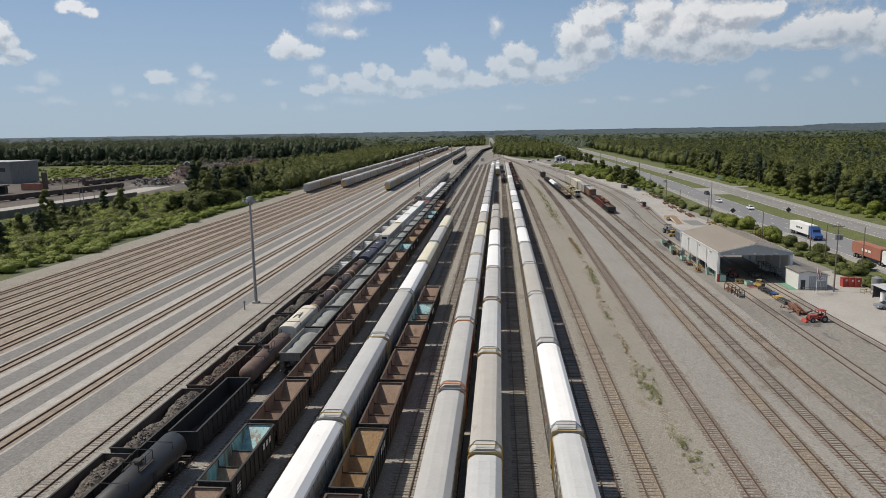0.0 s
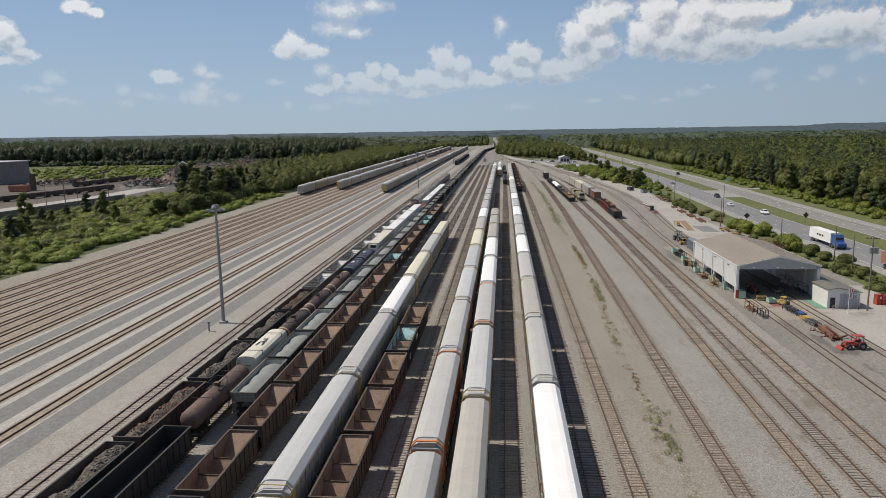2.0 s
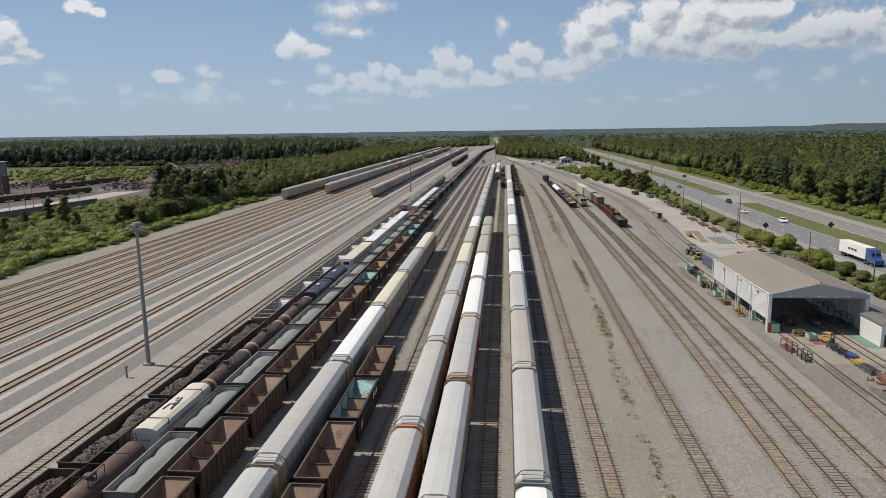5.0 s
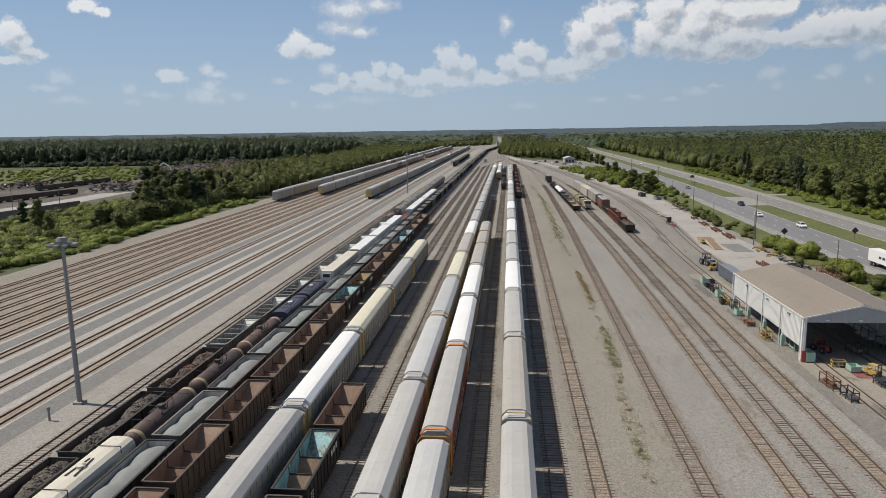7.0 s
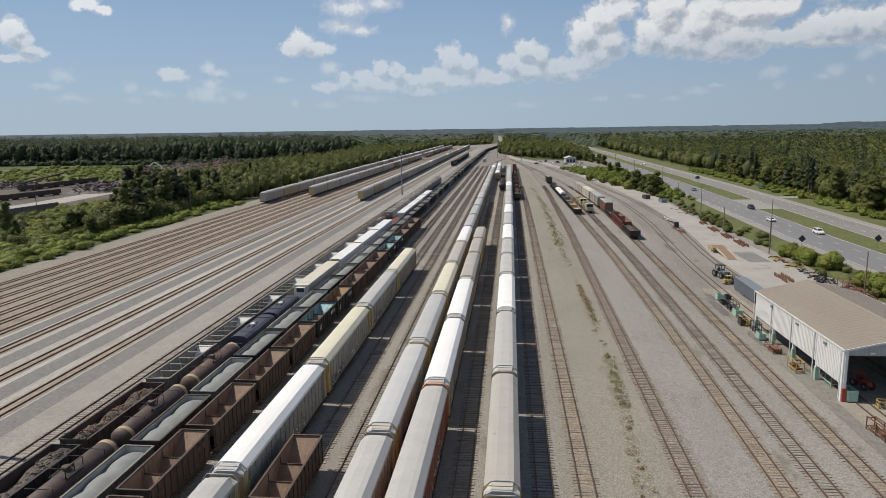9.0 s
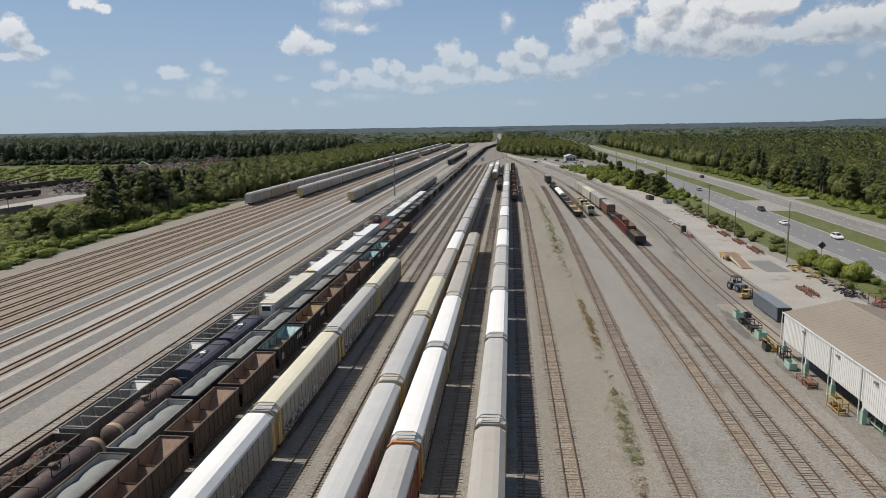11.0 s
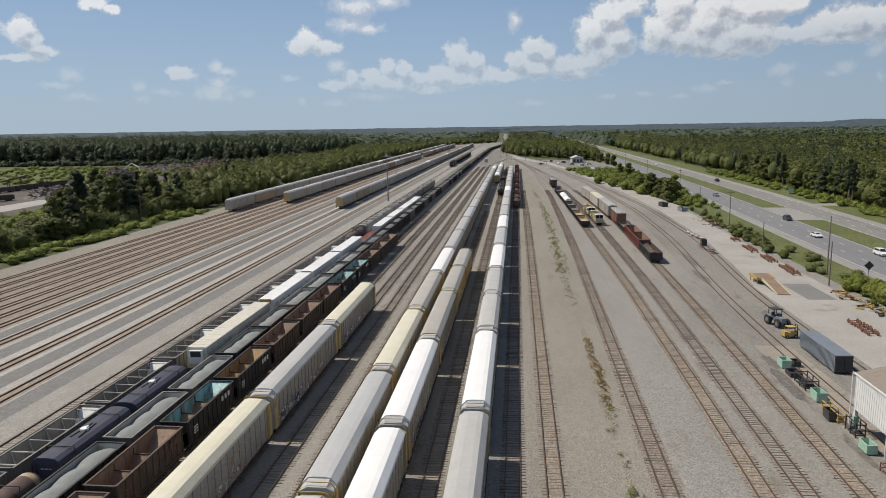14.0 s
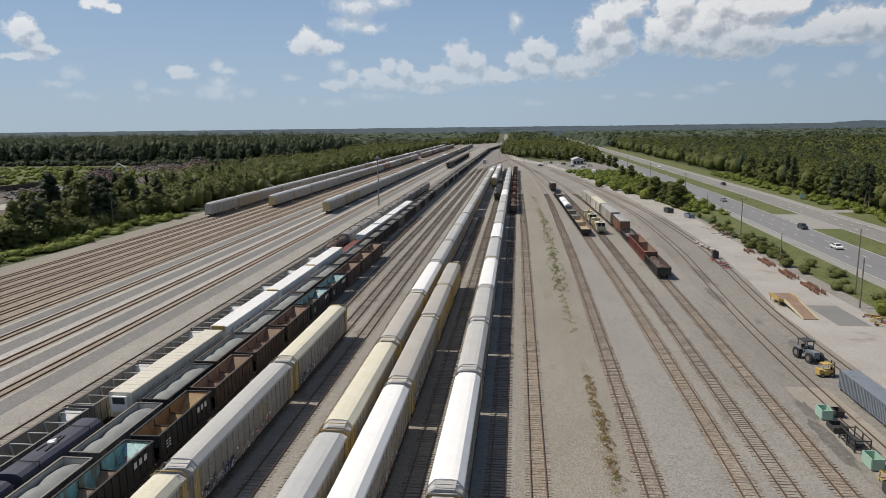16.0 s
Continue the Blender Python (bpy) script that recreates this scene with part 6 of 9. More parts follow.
def tamper():
    """A pale yellow track machine: glazed front cab, engine deck, work arms, rear cab with a boom."""
    r = root("track_machine", "pale yellow track maintenance machine with cabs", "rail machine", "track machines")
    bm = B()
    for s in (-1, 1):
        box(bm, s * 0.95 - 0.12, s * 0.95 + 0.12, -9, 9, 0.85, 1.25)
    for k in range(10):
        box(bm, -0.83, 0.83, -8.9 + k * 1.95, -8.7 + k * 1.95, 0.95, 1.2)
    part("frame", bm, "machine", r)
    bm = B()
    box(bm, -1.25, 1.25, -9.1, -4.6, 1.25, 1.33), box(bm, -1.25, 1.25, -4.6, 8.9, 1.25, 1.31)
    part("deck", bm, "dark", r)
    bm = B()
    side_prism(bm, [(-8.2, 1.33), (-5.0, 1.33), (-5.0, 3.55), (-7.55, 3.55), (-8.25, 2.35)], -1.3, 1.3)
    part("front_cab", bm, "machine", r)
    for x0, x1 in ((-1.2, -0.06), (0.06, 1.2)):
        bm = B()
        side_prism(bm, [(-8.23, 2.42), (-7.6, 3.48), (-7.63, 3.5), (-8.27, 2.42)], x0, x1)
        part("windscreen", bm, "glaze", r)
    for s in (-1, 1):
        for y0, y1 in ((-7.4, -6.4), (-6.25, -5.2)):
            bm = B()
            box(bm, s * 1.3 - 0.015, s * 1.3 + 0.015, y0, y1, 2.4, 3.3)
            part("side_window", bm, "glaze", r)
    bm = B()
    box(bm, -1.38, 1.38, -8.0, -4.9, 3.55, 3.66)
    part("cab_roof", bm, "ivory", r)
    bm = B()
    box(bm, -0.6, 0.6, -6.9, -5.6, 3.66, 3.98)
    part("air_unit", bm, "machine", r)
    for s in (-1, 1):
        bm = B()
        box(bm, s * 0.9 - 0.16, s * 0.9 + 0.16, -9.16, -9.06, 0.95, 1.15)
        part("headlight", bm, "boxwhite", r)
    bm = B()
    side_prism(bm, [(-4.2, 1.31), (0.6, 1.31), (0.6, 2.75), (0.1, 3.0), (-3.6, 3.0), (-4.2, 2.6)], -1.05, 1.05)
    part("engine_housing", bm, "machine", r)
    for k in range(4):
        bm = B()
        box(bm, -0.8, 0.8, -3.4 + k * 0.95, -2.8 + k * 0.95, 3.0, 3.06)
        part("vent", bm, "dark", r)
    bm = B()
    tube(bm, (0.6, 0.2, 2.9), (0.6, 0.2, 3.7), 0.11, n=10)
    part("exhaust", bm, "dark", r)
    bm = B()
    tube(bm, (-1.1, 1.3, 1.85), (1.1, 1.3, 1.85), 0.52, n=16)
    part("fuel_tank", bm, "machine", r)
    for s in (-1, 1):
        for y in (2.6, 3.6, 4.6):
            bm = B()
            beam(bm, (s * 0.95, y, 0.35), (s * 0.95, y + 0.15, 2.7), 0.24), box(bm, s * 0.95 - 0.24, s * 0.95 + 0.24, y - 0.2, y + 0.4, 2.2, 2.8)
            part("tamping_arm", bm, "machine", r)
        bm = B()
        for z in (1.85, 2.35):
            beam(bm, (s * 1.22, -4.5, z), (s * 1.22, 5.2, z), 0.05)
        for k in range(7):
            beam(bm, (s * 1.22, -4.5 + k * 1.61, 1.3), (s * 1.22, -4.5 + k * 1.61, 2.35), 0.05)
        part("handrail", bm, "yellow", r)
    bm = B()
    side_prism(bm, [(5.6, 1.31), (8.3, 1.31), (8.3, 2.6), (7.9, 3.3), (5.6, 3.3)], -1.25, 1.25)
    part("rear_cab", bm, "machine", r)
    for s in (-1, 1):
        bm = B()
        box(bm, s * 1.25 - 0.015, s * 1.25 + 0.015, 5.9, 7.6, 2.2, 3.05)
        part("side_window", bm, "glaze", r)
    bm = B()
    beam(bm, (0, 5.8, 3.4), (0, 2.2, 4.4), 0.28), beam(bm, (0, 2.2, 4.4), (0, 1.2, 3.5), 0.2)
    part("boom", bm, "yellow", r)
    bogie(r, -6.2), bogie(r, 6.2)
    return r


MACHINE = tamper()
place(MACHINE, [(along(TRACK_4, 294), 294, 0.7), (along(TRACK_4, 315), 315, 1.2)], USED)

# ---------------------------------------------------------------- workshop
def workshop():
    r = root("workshop_building", "open-fronted white metal workshop with a tan roof", "workshop")
    x0, x1, y0, y1, eave, ridge, xr = 42.0, 58.0, 91.9, 123.3, 6.8, 8.6, 50.0
    # west wall: sheeting hung above open bays
    n = 66
    for i in range(4):
        ya, yb = y0 + (y1 - y0) * i / 4, y0 + (y1 - y0) * (i + 1) / 4
        bm = B()
        pts, top = ribbed(x0 - 0.04, x0 + 0.04, ya + 0.02, yb - 0.02, 0.1, 0.04, 18)
        plan_prism(bm, pts, 2.7 if i else 2.2, eave)
        part("wall_panel", bm, "siding", r, "white ribbed sheeting")
    for i in range(5):
        y = y0 + (y1 - y0) * i / 4
        bm = B()
        box(bm, x0 + 0.06, x0 + 0.4, y - 0.16, y + 0.16, 0, eave)
        part("column", bm, "siding", r)
        bm = B()
        box(bm, x0 - 0.02, x0 + 0.5, y - 0.25, y + 0.25, 0, 1.8)
        part("column_guard", bm, "redpaint" if i == 0 else "mint", r)
        bm = B()
        tube(bm, (x0 - 0.16, y + 0.5, 0.2), (x0 - 0.16, y + 0.5, eave), 0.07, n=8)
        part("downpipe", bm, "siding", r)
    # east wall, full height
    bm = B()
    box(bm, x1 - 0.06, x1 + 0.06, y0, y1, 0, eave)
    for k in range(70):
        y = y0 + 0.2 + k * 0.45
        if y < y1:
            box(bm, x1 + 0.06, x1 + 0.1, y - 0.05, y + 0.05, 0, eave)
    part("wall_east", bm, "siding", r)
    for k in range(7):
        y = y0 + 1 + k * 4.9
        if y < y1:
            bm = B()
            box(bm, x1 - 0.45, x1 - 0.08, y - 0.15, y + 0.15, 0, eave)
            part("wall_column", bm, "siding", r)
    # gables
    bm = B()
    side = [(x0, 6.05), (x1, 6.05), (x1, eave), (xr, ridge), (x0, eave)]
    prism(bm, side, y0 - 0.06, y0 + 0.04)
    x = x0 + 0.3
    while x < x1:
        zt = eave + (ridge - eave) * (1 - abs(x - xr) / (xr - x0 if x < xr else x1 - xr)) - 0.06
        box(bm, x - 0.05, x + 0.05, y0 - 0.1, y0 - 0.06, 6.05, zt)
        x += 0.5
    part("gable_south", bm, "gable", r, "grey ribbed gable sheeting")
    bm = B()
    prism(bm, [(x0, 5.6), (x1, 5.6), (x1, eave), (xr, ridge), (x0, eave)], y1 - 0.04, y1 + 0.06)
    part("gable_north", bm, "gable", r)
    for xx in (x0 + 0.15, x1 - 0.2):
        bm = B()
        box(bm, xx - 0.28, xx + 0.28, y0 - 0.05, y0 + 0.4, 0, 6.3)
        part("portal_column", bm, "siding", r)
    for k, xx in enumerate((45.2, 49.8, 54.5)):
        bm = B()
        box(bm, xx - 0.25, xx + 0.25, y0 - 0.25, y0 - 0.1, 6.3, 6.5)
        part("flood_lamp", bm, "boxwhite", r)
    # roof sheets and ridge
    for s, xe in ((-1, x0 - 0.12), (1, x1 + 0.12)):
        bm = B()
        ze = eave - 0.05
        pts = [(xe, ze), (xr, ridge + 0.06), (xr, ridge + 0.16), (xe, ze + 0.1)]
        prism(bm, pts, y0 - 0.2, y1 + 0.2)
        part("roof", bm, "roof", r, "tan ribbed metal roof")
        seam = None
        for k in range(33):
            y = y0 - 0.15 + k * (y1 - y0 + 0.3) / 32
            if seam is None:
                bm = B()
                prism(bm, [(xe, ze + 0.1), (xr, ridge + 0.16), (xr, ridge + 0.17), (xe, ze + 0.11)], -0.02, 0.02)
                seam = part("roof_seam", bm, "roof", r)
                seam.location = (0, y, 0)
            else:
                share(seam, r, pose(0, y, 0))
        bm = B()
        box(bm, xe - 0.1 if s < 0 else xe - 0.02, xe + 0.02 if s < 0 else xe + 0.1, y0 - 0.2, y1 + 0.2, ze - 0.12, ze + 0.08)
        part("gutter", bm, "siding", r)
        bm = B()
        prism(bm, [(xe, ze - 0.15), (xr, ridge - 0.1), (xr, ridge + 0.12), (xe, ze + 0.08)], y0 - 0.32, y0 - 0.2)
        part("fascia", bm, "siding", r)
    bm = B()
    prism(bm, [(xr - 0.35, ridge + 0.12), (xr + 0.35, ridge + 0.12), (xr, ridge + 0.26)], y0 - 0.2, y1 + 0.2)
    part("ridge_cap", bm, "roof", r)
    for k in range(6):      # frames inside
        y = y0 + 2 + k * 5.6
        bm = B()
        beam(bm, (x0 + 0.3, y, eave - 0.5), (xr, y, ridge - 0.4), 0.22)
        beam(bm, (xr, y, ridge - 0.4), (x1 - 0.3, y, eave - 0.5), 0.22)
        part("roof_frame", bm, "dark", r)
    for y in (97, 106, 116):
        bm = B()
        box(bm, x0 - 0.3, x0 - 0.08, y - 0.35, y + 0.35, 5.9, 6.15)
        part("wall_lamp", bm, "steel", r)
    return r


workshop()


def annex():
    r = root("annex_shed", "low white metal annex with a grey roof", "shed")
    bm = B()
    prism(bm, [(58.2, 0), (62.3, 0), (62.3, 3.1), (58.2, 3.9)], 84.3, 110)
    k = 84.6
    while k < 110:
        box(bm, 62.3, 62.35, k - 0.05, k + 0.05, 0, 3.1)
        k += 0.45
    part("wall", bm, "siding", r)
    bm = B()
    prism(bm, [(56.4, 0), (58.2, 0), (58.2, 3.9), (56.4, 3.6)], 84.3, 91.0)
    part("lean_to", bm, "siding", r)
    bm = B()
    prism(bm, [(56.2, 3.62), (58.2, 3.95), (62.6, 3.1), (62.6, 3.2), (58.2, 4.05), (56.2, 3.72)], 84.0, 91.2)
    prism(bm, [(58.14, 3.95), (62.6, 3.1), (62.6, 3.2), (58.14, 4.05)], 91.2, 110.3)
    part("roof", bm, "hgrey", r)
    for i in range(12):
        x = 58.6 + i * 0.3
        bm = B()
        box(bm, x, x + 0.2, 84.2, 84.28, 0.2, 2.9)
        part("door_slat", bm, "gable", r)
    bm = B()
    box(bm, 56.9, 57.8, 84.22, 84.28, 0.05, 2.1)
    part("door", bm, "dark", r)
    bm = B()
    box(bm, 60.2, 61.9, 84.16, 84.2, 2.0, 2.8)
    part("notice_board", bm, "boxwhite", r)
    bm = B()
    for k in range(3):
        box(bm, 60.4, 61.7, 84.14, 84.16, 2.15 + k * 0.2, 2.22 + k * 0.2)
    part("notice_writing", bm, "dark", r)
    return r


annex()


def flag_staff():
    r = root("flagpole", "white flagpole with a furled red and white flag", "flagpole")
    bm = B()
    tube(bm, (58.4, 80.4, 0.03), (58.4, 80.4, 5.6), 0.06, 0.04, n=8)
    part("staff", bm, "boxwhite", r)
    for k, m in enumerate(("redpaint", "boxwhite", "redpaint", "boxwhite", "redpaint")):
        bm = B()
        grid(bm, 0, 0.16, 3.1, 5.0 - 0.1 * k, 2, 8, lambda x, z: 0.08 * math.sin(z * 5 + x * 9))
        for v in bm.verts:
            v.co = Vector((58.46 + 0.15 * k + v.co.x, 80.4 + v.co.z, v.co.y - 0.05 * k))
        part("flag_stripe", bm, m, r)
    bm = B()
    for q in (0.35, 0.8):
        beam(bm, (57.0, 83.2, q), (61.6, 83.2, q), 0.1)
    for x in (57.0, 59.3, 61.6):
        beam(bm, (x, 83.2, 0.03), (x, 83.2, 0.8), 0.12)
    r = root("rail_barrier", "low grey tubular barrier before the annex", "barrier")
    part("rail", bm, "steel", r)


flag_staff()


def wood_pole(x, y, h, arm=True, transformer=False, label="weathered wooden utility pole"):
    r = root("utility_pole", label, "utility pole", "utility poles")
    bm = B()
    tube(bm, (0, 0, 0), (0, 0, h), 0.16, 0.1, n=10)
    part("pole", bm, "wood", r)
    if arm:
        bm = B()
        beam(bm, (-1.2, 0.1, h - 0.5), (1.2, 0.1, h - 0.5), 0.12)
        for q in (-1.1, -0.4, 0.4, 1.1):
            tube(bm, (q, 0.1, h - 0.45), (q, 0.1, h - 0.2), 0.05, n=6)
        part("crossarm", bm, "wood", r)
    if transformer:
        for q in (-0.45, 0.0, 0.45):
            bm = B()
            tube(bm, (q * 1.2, -0.45, h - 3.2), (q * 1.2, -0.45, h - 2.1), 0.27, n=12)
            part("transformer", bm, "pole", r)
    r.location = (x, y, 0)
    return r


wood_pole(62.9, 82.6, 14.2, True, True, "wooden pole with three grey transformers beside the annex")
for x, y, h, a in ((74.2, 207.5, 13.5, False), (70.2, 196.8, 9.5, False), (70.1, 237.4, 8.0, False), (76.4, 289, 11.5, True), (85.8, 405.6, 11.5, True), (73.4, 152, 8.5, False), (79.5, 133, 9.0, False),
                   (86.5, 500, 11.5, True), (88.0, 600, 11.5, True), (80.5, 345, 8.0, False), (79, 104, 10.5, False), (76.8, 118, 9.0, False)):
    wood_pole(x, y, h, a)
for x, y, h in ((-197.9, 240, 15.0), (-209, 293, 13.0), (-156, 276, 11.0), (-137.8, 293.5, 11.0), (-152, 208, 11.0), (-206, 262, 9.0), (-222, 262, 13), (-235, 296, 12)):
    wood_pole(x, y, h, False)


def light_tower(x, y):
    r = root("light_tower", "tall galvanised yard light tower with a ring of floodlights", "light tower", "yard light towers")
    bm = B()
    tube(bm, (0, 0, 0.3), (0, 0, 21.2), 0.34, 0.2, n=14)
    part("mast", bm, "pole", r)
    bm = B()
    box(bm, -0.6, 0.6, -0.6, 0.6, 0, 0.35)
    part("base", bm, "concrete", r)
    bm = B()
    tube(bm, (0, 0, 20.9), (0, 0, 21.5), 0.55, n=14)
    tube(bm, (0, 0, 21.5), (0, 0, 21.95), 0.75, 0.55, n=14)
    part("head", bm, "pole", r)
    for k in range(8):
        a = k * math.pi / 4
        c, s = math.cos(a), math.sin(a)
        bm = B()
        beam(bm, (0.4 * c, 0.4 * s, 21.2), (1.2 * c, 1.2 * s, 21.1), 0.08)
        box(bm, 1.45 * c - 0.28, 1.45 * c + 0.28, 1.45 * s - 0.28, 1.45 * s + 0.28, 20.85, 21.15)
        part("floodlight", bm, "pole", r)
    r.location = (x, y, 0)


for y in (70.7, 368.8, 667, 965):
    light_tower(-56.6, y)


def hydrant(x, y):
    r = root("hydrant_post", "small grey capped stand pipe in the gravel", "stand pipe")
    bm = B()
    tube(bm, (0, 0, 0), (0, 0, 1.5), 0.14, n=10)
    part("pipe", bm, "steel", r)
    bm = B()
    tube(bm, (0, 0, 1.45), (0, 0, 1.8), 0.26, 0.2, n=10)
    part("cap", bm, "steel", r)
    r.location = (x, y, 0)


hydrant(-57.0, 65.2)


# ---------------------------------------------------------------- machines and clutter round the workshop
def wheel(parent, x, y, z, rad, w, name="wheel"):
    bm = B()
    tube(bm, (-w / 2, 0, 0), (w / 2, 0, 0), rad, n=18)
    o = part(name, bm, "tyre", parent)
    o.location = (x, y, z)
    bm = B()
    tube(bm, (-w / 2 - 0.02, 0, 0), (w / 2 + 0.02, 0, 0), rad * 0.5, n=12)
    part("rim", bm, "steel", o)
    return o


def tractor(x, y, turn, paint, label, big=False, size=1.0):
    r = root("tractor", label, "tractor", "yard machines")
    bm = B()
    prism(bm, [(-0.45, 0.8), (0.45, 0.8), (0.4, 1.65), (-0.4, 1.65)], -2.3, -0.4)
    box(bm, -0.5, 0.5, -0.6, 1.2, 0.75, 1.3)
    part("body", bm, paint, r)
    bm = B()
    for px, py in ((-0.7, -0.4), (0.7, -0.4), (-0.75, 1.2), (0.75, 1.2)):
        beam(bm, (px, py, 1.2), (px * 0.95, py, 2.75), 0.09)
    part("cab_post", bm, "dark", r)
    bm = B()
    box(bm, -0.85, 0.85, -0.55, 1.35, 2.75, 2.87)
    part("cab_roof", bm, paint if paint == "redpaint" else "dark", r)
    bm = B()
    box(bm, -0.3, 0.3, 0.5, 1.0, 1.3, 1.5)
    box(bm, -0.3, 0.3, 0.95, 1.05, 1.3, 2.0)
    part("seat", bm, "dark", r)
    for s in (-1, 1):
        bm = B()
        side_prism(bm, [(0.2, 1.5), (1.6, 1.5), (1.3, 1.72), (0.5, 1.72)], s * 0.95 - 0.25, s * 0.95 + 0.25)
        part("mudguard", bm, paint, r)
        wheel(r, s * 0.95, 0.9, 0.82, 0.82, 0.5)
        wheel(r, s * 0.85, -1.8, 0.6 if not big else 0.75, 0.6 if not big else 0.75, 0.4)
    if not big:
        bm = B()
        for s in (-1, 1):
            beam(bm, (s * 0.6, -0.5, 1.2), (s * 0.6, -3.0, 0.5), 0.14)
        side_prism(bm, [(-3.0, 0.15), (-3.1, 0.75), (-3.2, 0.75), (-3.6, 0.1)], -0.95, 0.95)
        part("loader_bucket", bm, paint if paint == "redpaint" else "dark", r)
    r.matrix_basis = pose(x, y, 0.02, 0, 0, turn)
    r.scale = (size, size, size)


tractor(48.7, 166.0, 12, "navybox", "blue-grey wheeled yard tractor with an open cab", True)
tractor(49.6, 59.2, -82, "redpaint", "red tractor with a front loader", False, 0.76)


def forklift(x, y, turn, label, paint="yellow", size=1.2):
    r = root("forklift", label, "forklift", "yard machines")
    bm = B()
    box(bm, -0.65, 0.65, -1.0, 1.3, 0.4, 1.15)
    box(bm, -0.6, 0.6, 0.8, 1.5, 0.4, 1.4)
    part("body", bm, paint, r)
    bm = B()
    for px in (-0.6, 0.6):
        beam(bm, (px, -0.9, 1.1), (px, -0.7, 2.3), 0.08)
        beam(bm, (px, 0.9, 1.3), (px, 0.8, 2.3), 0.08)
    box(bm, -0.68, 0.68, -0.8, 0.9, 2.3, 2.38)
    part("overhead_guard", bm, paint, r)
    bm = B()
    for px in (-0.45, 0.45):
        beam(bm, (px, -1.2, 0.15), (px, -1.2, 2.7), 0.12)
    for z in (0.4, 1.4, 2.6):
        beam(bm, (-0.5, -1.22, z), (0.5, -1.22, z), 0.1)
    box(bm, -0.55, 0.55, -1.36, -1.28, 0.3, 1.3)
    part("mast", bm, "dark", r)
    for px in (-0.3, 0.3):
        bm = B()
        box(bm, px - 0.07, px + 0.07, -2.4, -1.3, 0.12, 0.18)
        part("fork", bm, "dark", r)
    for s in (-1, 1):
        wheel(r, s * 0.62, -0.75, 0.4, 0.4, 0.3)
        wheel(r, s * 0.6, 0.95, 0.35, 0.35, 0.28)
    r.matrix_basis = pose(x, y, 0.03, 0, 0, turn)
    r.scale = (size, size, size)


forklift(48.3, 158.6, 100, "yellow forklift truck with its forks down", size=0.8)
forklift(49.3, 86.2, 25, "yellow forklift truck before the workshop", size=0.72)


def trailer_box(x0, x1, y0, y1, h):
    r = root("storage_container", "slate-blue storage container with a dark end", "container")
    bm = B()
    pts, top = ribbed(x0, x1, y0, y1, 0.2, 0.05, 34)
    plan_prism(bm, pts, 0.35, h)
    part("body", bm, "navybox", r)
    bm = B()
    for q in (0, 1):
        xm = (x0 + x1) / 2
        box(bm, x0 + 0.04 if q == 0 else xm + 0.02, xm - 0.02 if q == 0 else x1 - 0.04, y0 - 0.06, y0, 0.45, h - 0.08)
    part("end_door", bm, "dark", r)
    bm = B()
    for y in (y0 + 0.5, (y0 + y1) / 2, y1 - 0.5):
        box(bm, x0 + 0.1, x1 - 0.1, y - 0.2, y + 0.2, 0, 0.35)
    part("support", bm, "dark", r)


trailer_box(47.9, 50.2, 141.6, 153.8, 2.7)


def crate(x, y, w, l, h, paint, label, turn=0, cat="bin"):
    """An open-topped steel bin."""
    r = root("steel_bin", label, cat, "bins beside the shop track")
    bm = B()
    box(bm, -w / 2, w / 2, -l / 2, l / 2, 0.12, 0.2)
    for s in (-1, 1):
        box(bm, s * w / 2 - 0.04, s * w / 2 + 0.04, -l / 2, l / 2, 0.12, h)
        box(bm, -w / 2 + 0.04, w / 2 - 0.04, s * l / 2 - 0.04, s * l / 2 + 0.04, 0.12, h)
    part("shell", bm, paint, r)
    bm = B()
    for s in (-1, 1):
        box(bm, s * w / 3 - 0.08, s * w / 3 + 0.08, -l / 2, l / 2, 0, 0.12)
    part("skid", bm, "dark", r)
    r.matrix_basis = pose(x, y, 0.05, 0, 0, turn)


for x, y, w, l, h, p, lab in ((42.2, 144.2, 1.2, 1.8, 1.25, "mint", "mint green steel bin, open on top"), (41.9, 132.0, 1.2, 2.0, 1.3, "mint", "mint green steel bin beside the track"),
                              (42.2, 140.7, 1.5, 2.0, 0.7, "dark", "dark low steel tray with fittings"), (44.0, 144.9, 0.9, 1.5, 0.8, "dark", "low dark green bin beside the slab"),
                              (43.2, 92.6, 1.2, 2.2, 1.5, "mint", "mint green locker at the workshop corner"), (41.2, 118.0, 1.0, 1.8, 1.1, "mint", "mint green bin under the workshop eave"),
                              (40.9, 126.2, 1.0, 1.6, 1.2, "dark", "dark parts bin beside the workshop"), (47.6, 88.2, 1.3, 1.6, 0.9, "mint", "green crate before the workshop")):
    crate(x, y, w, l, h, p, lab)


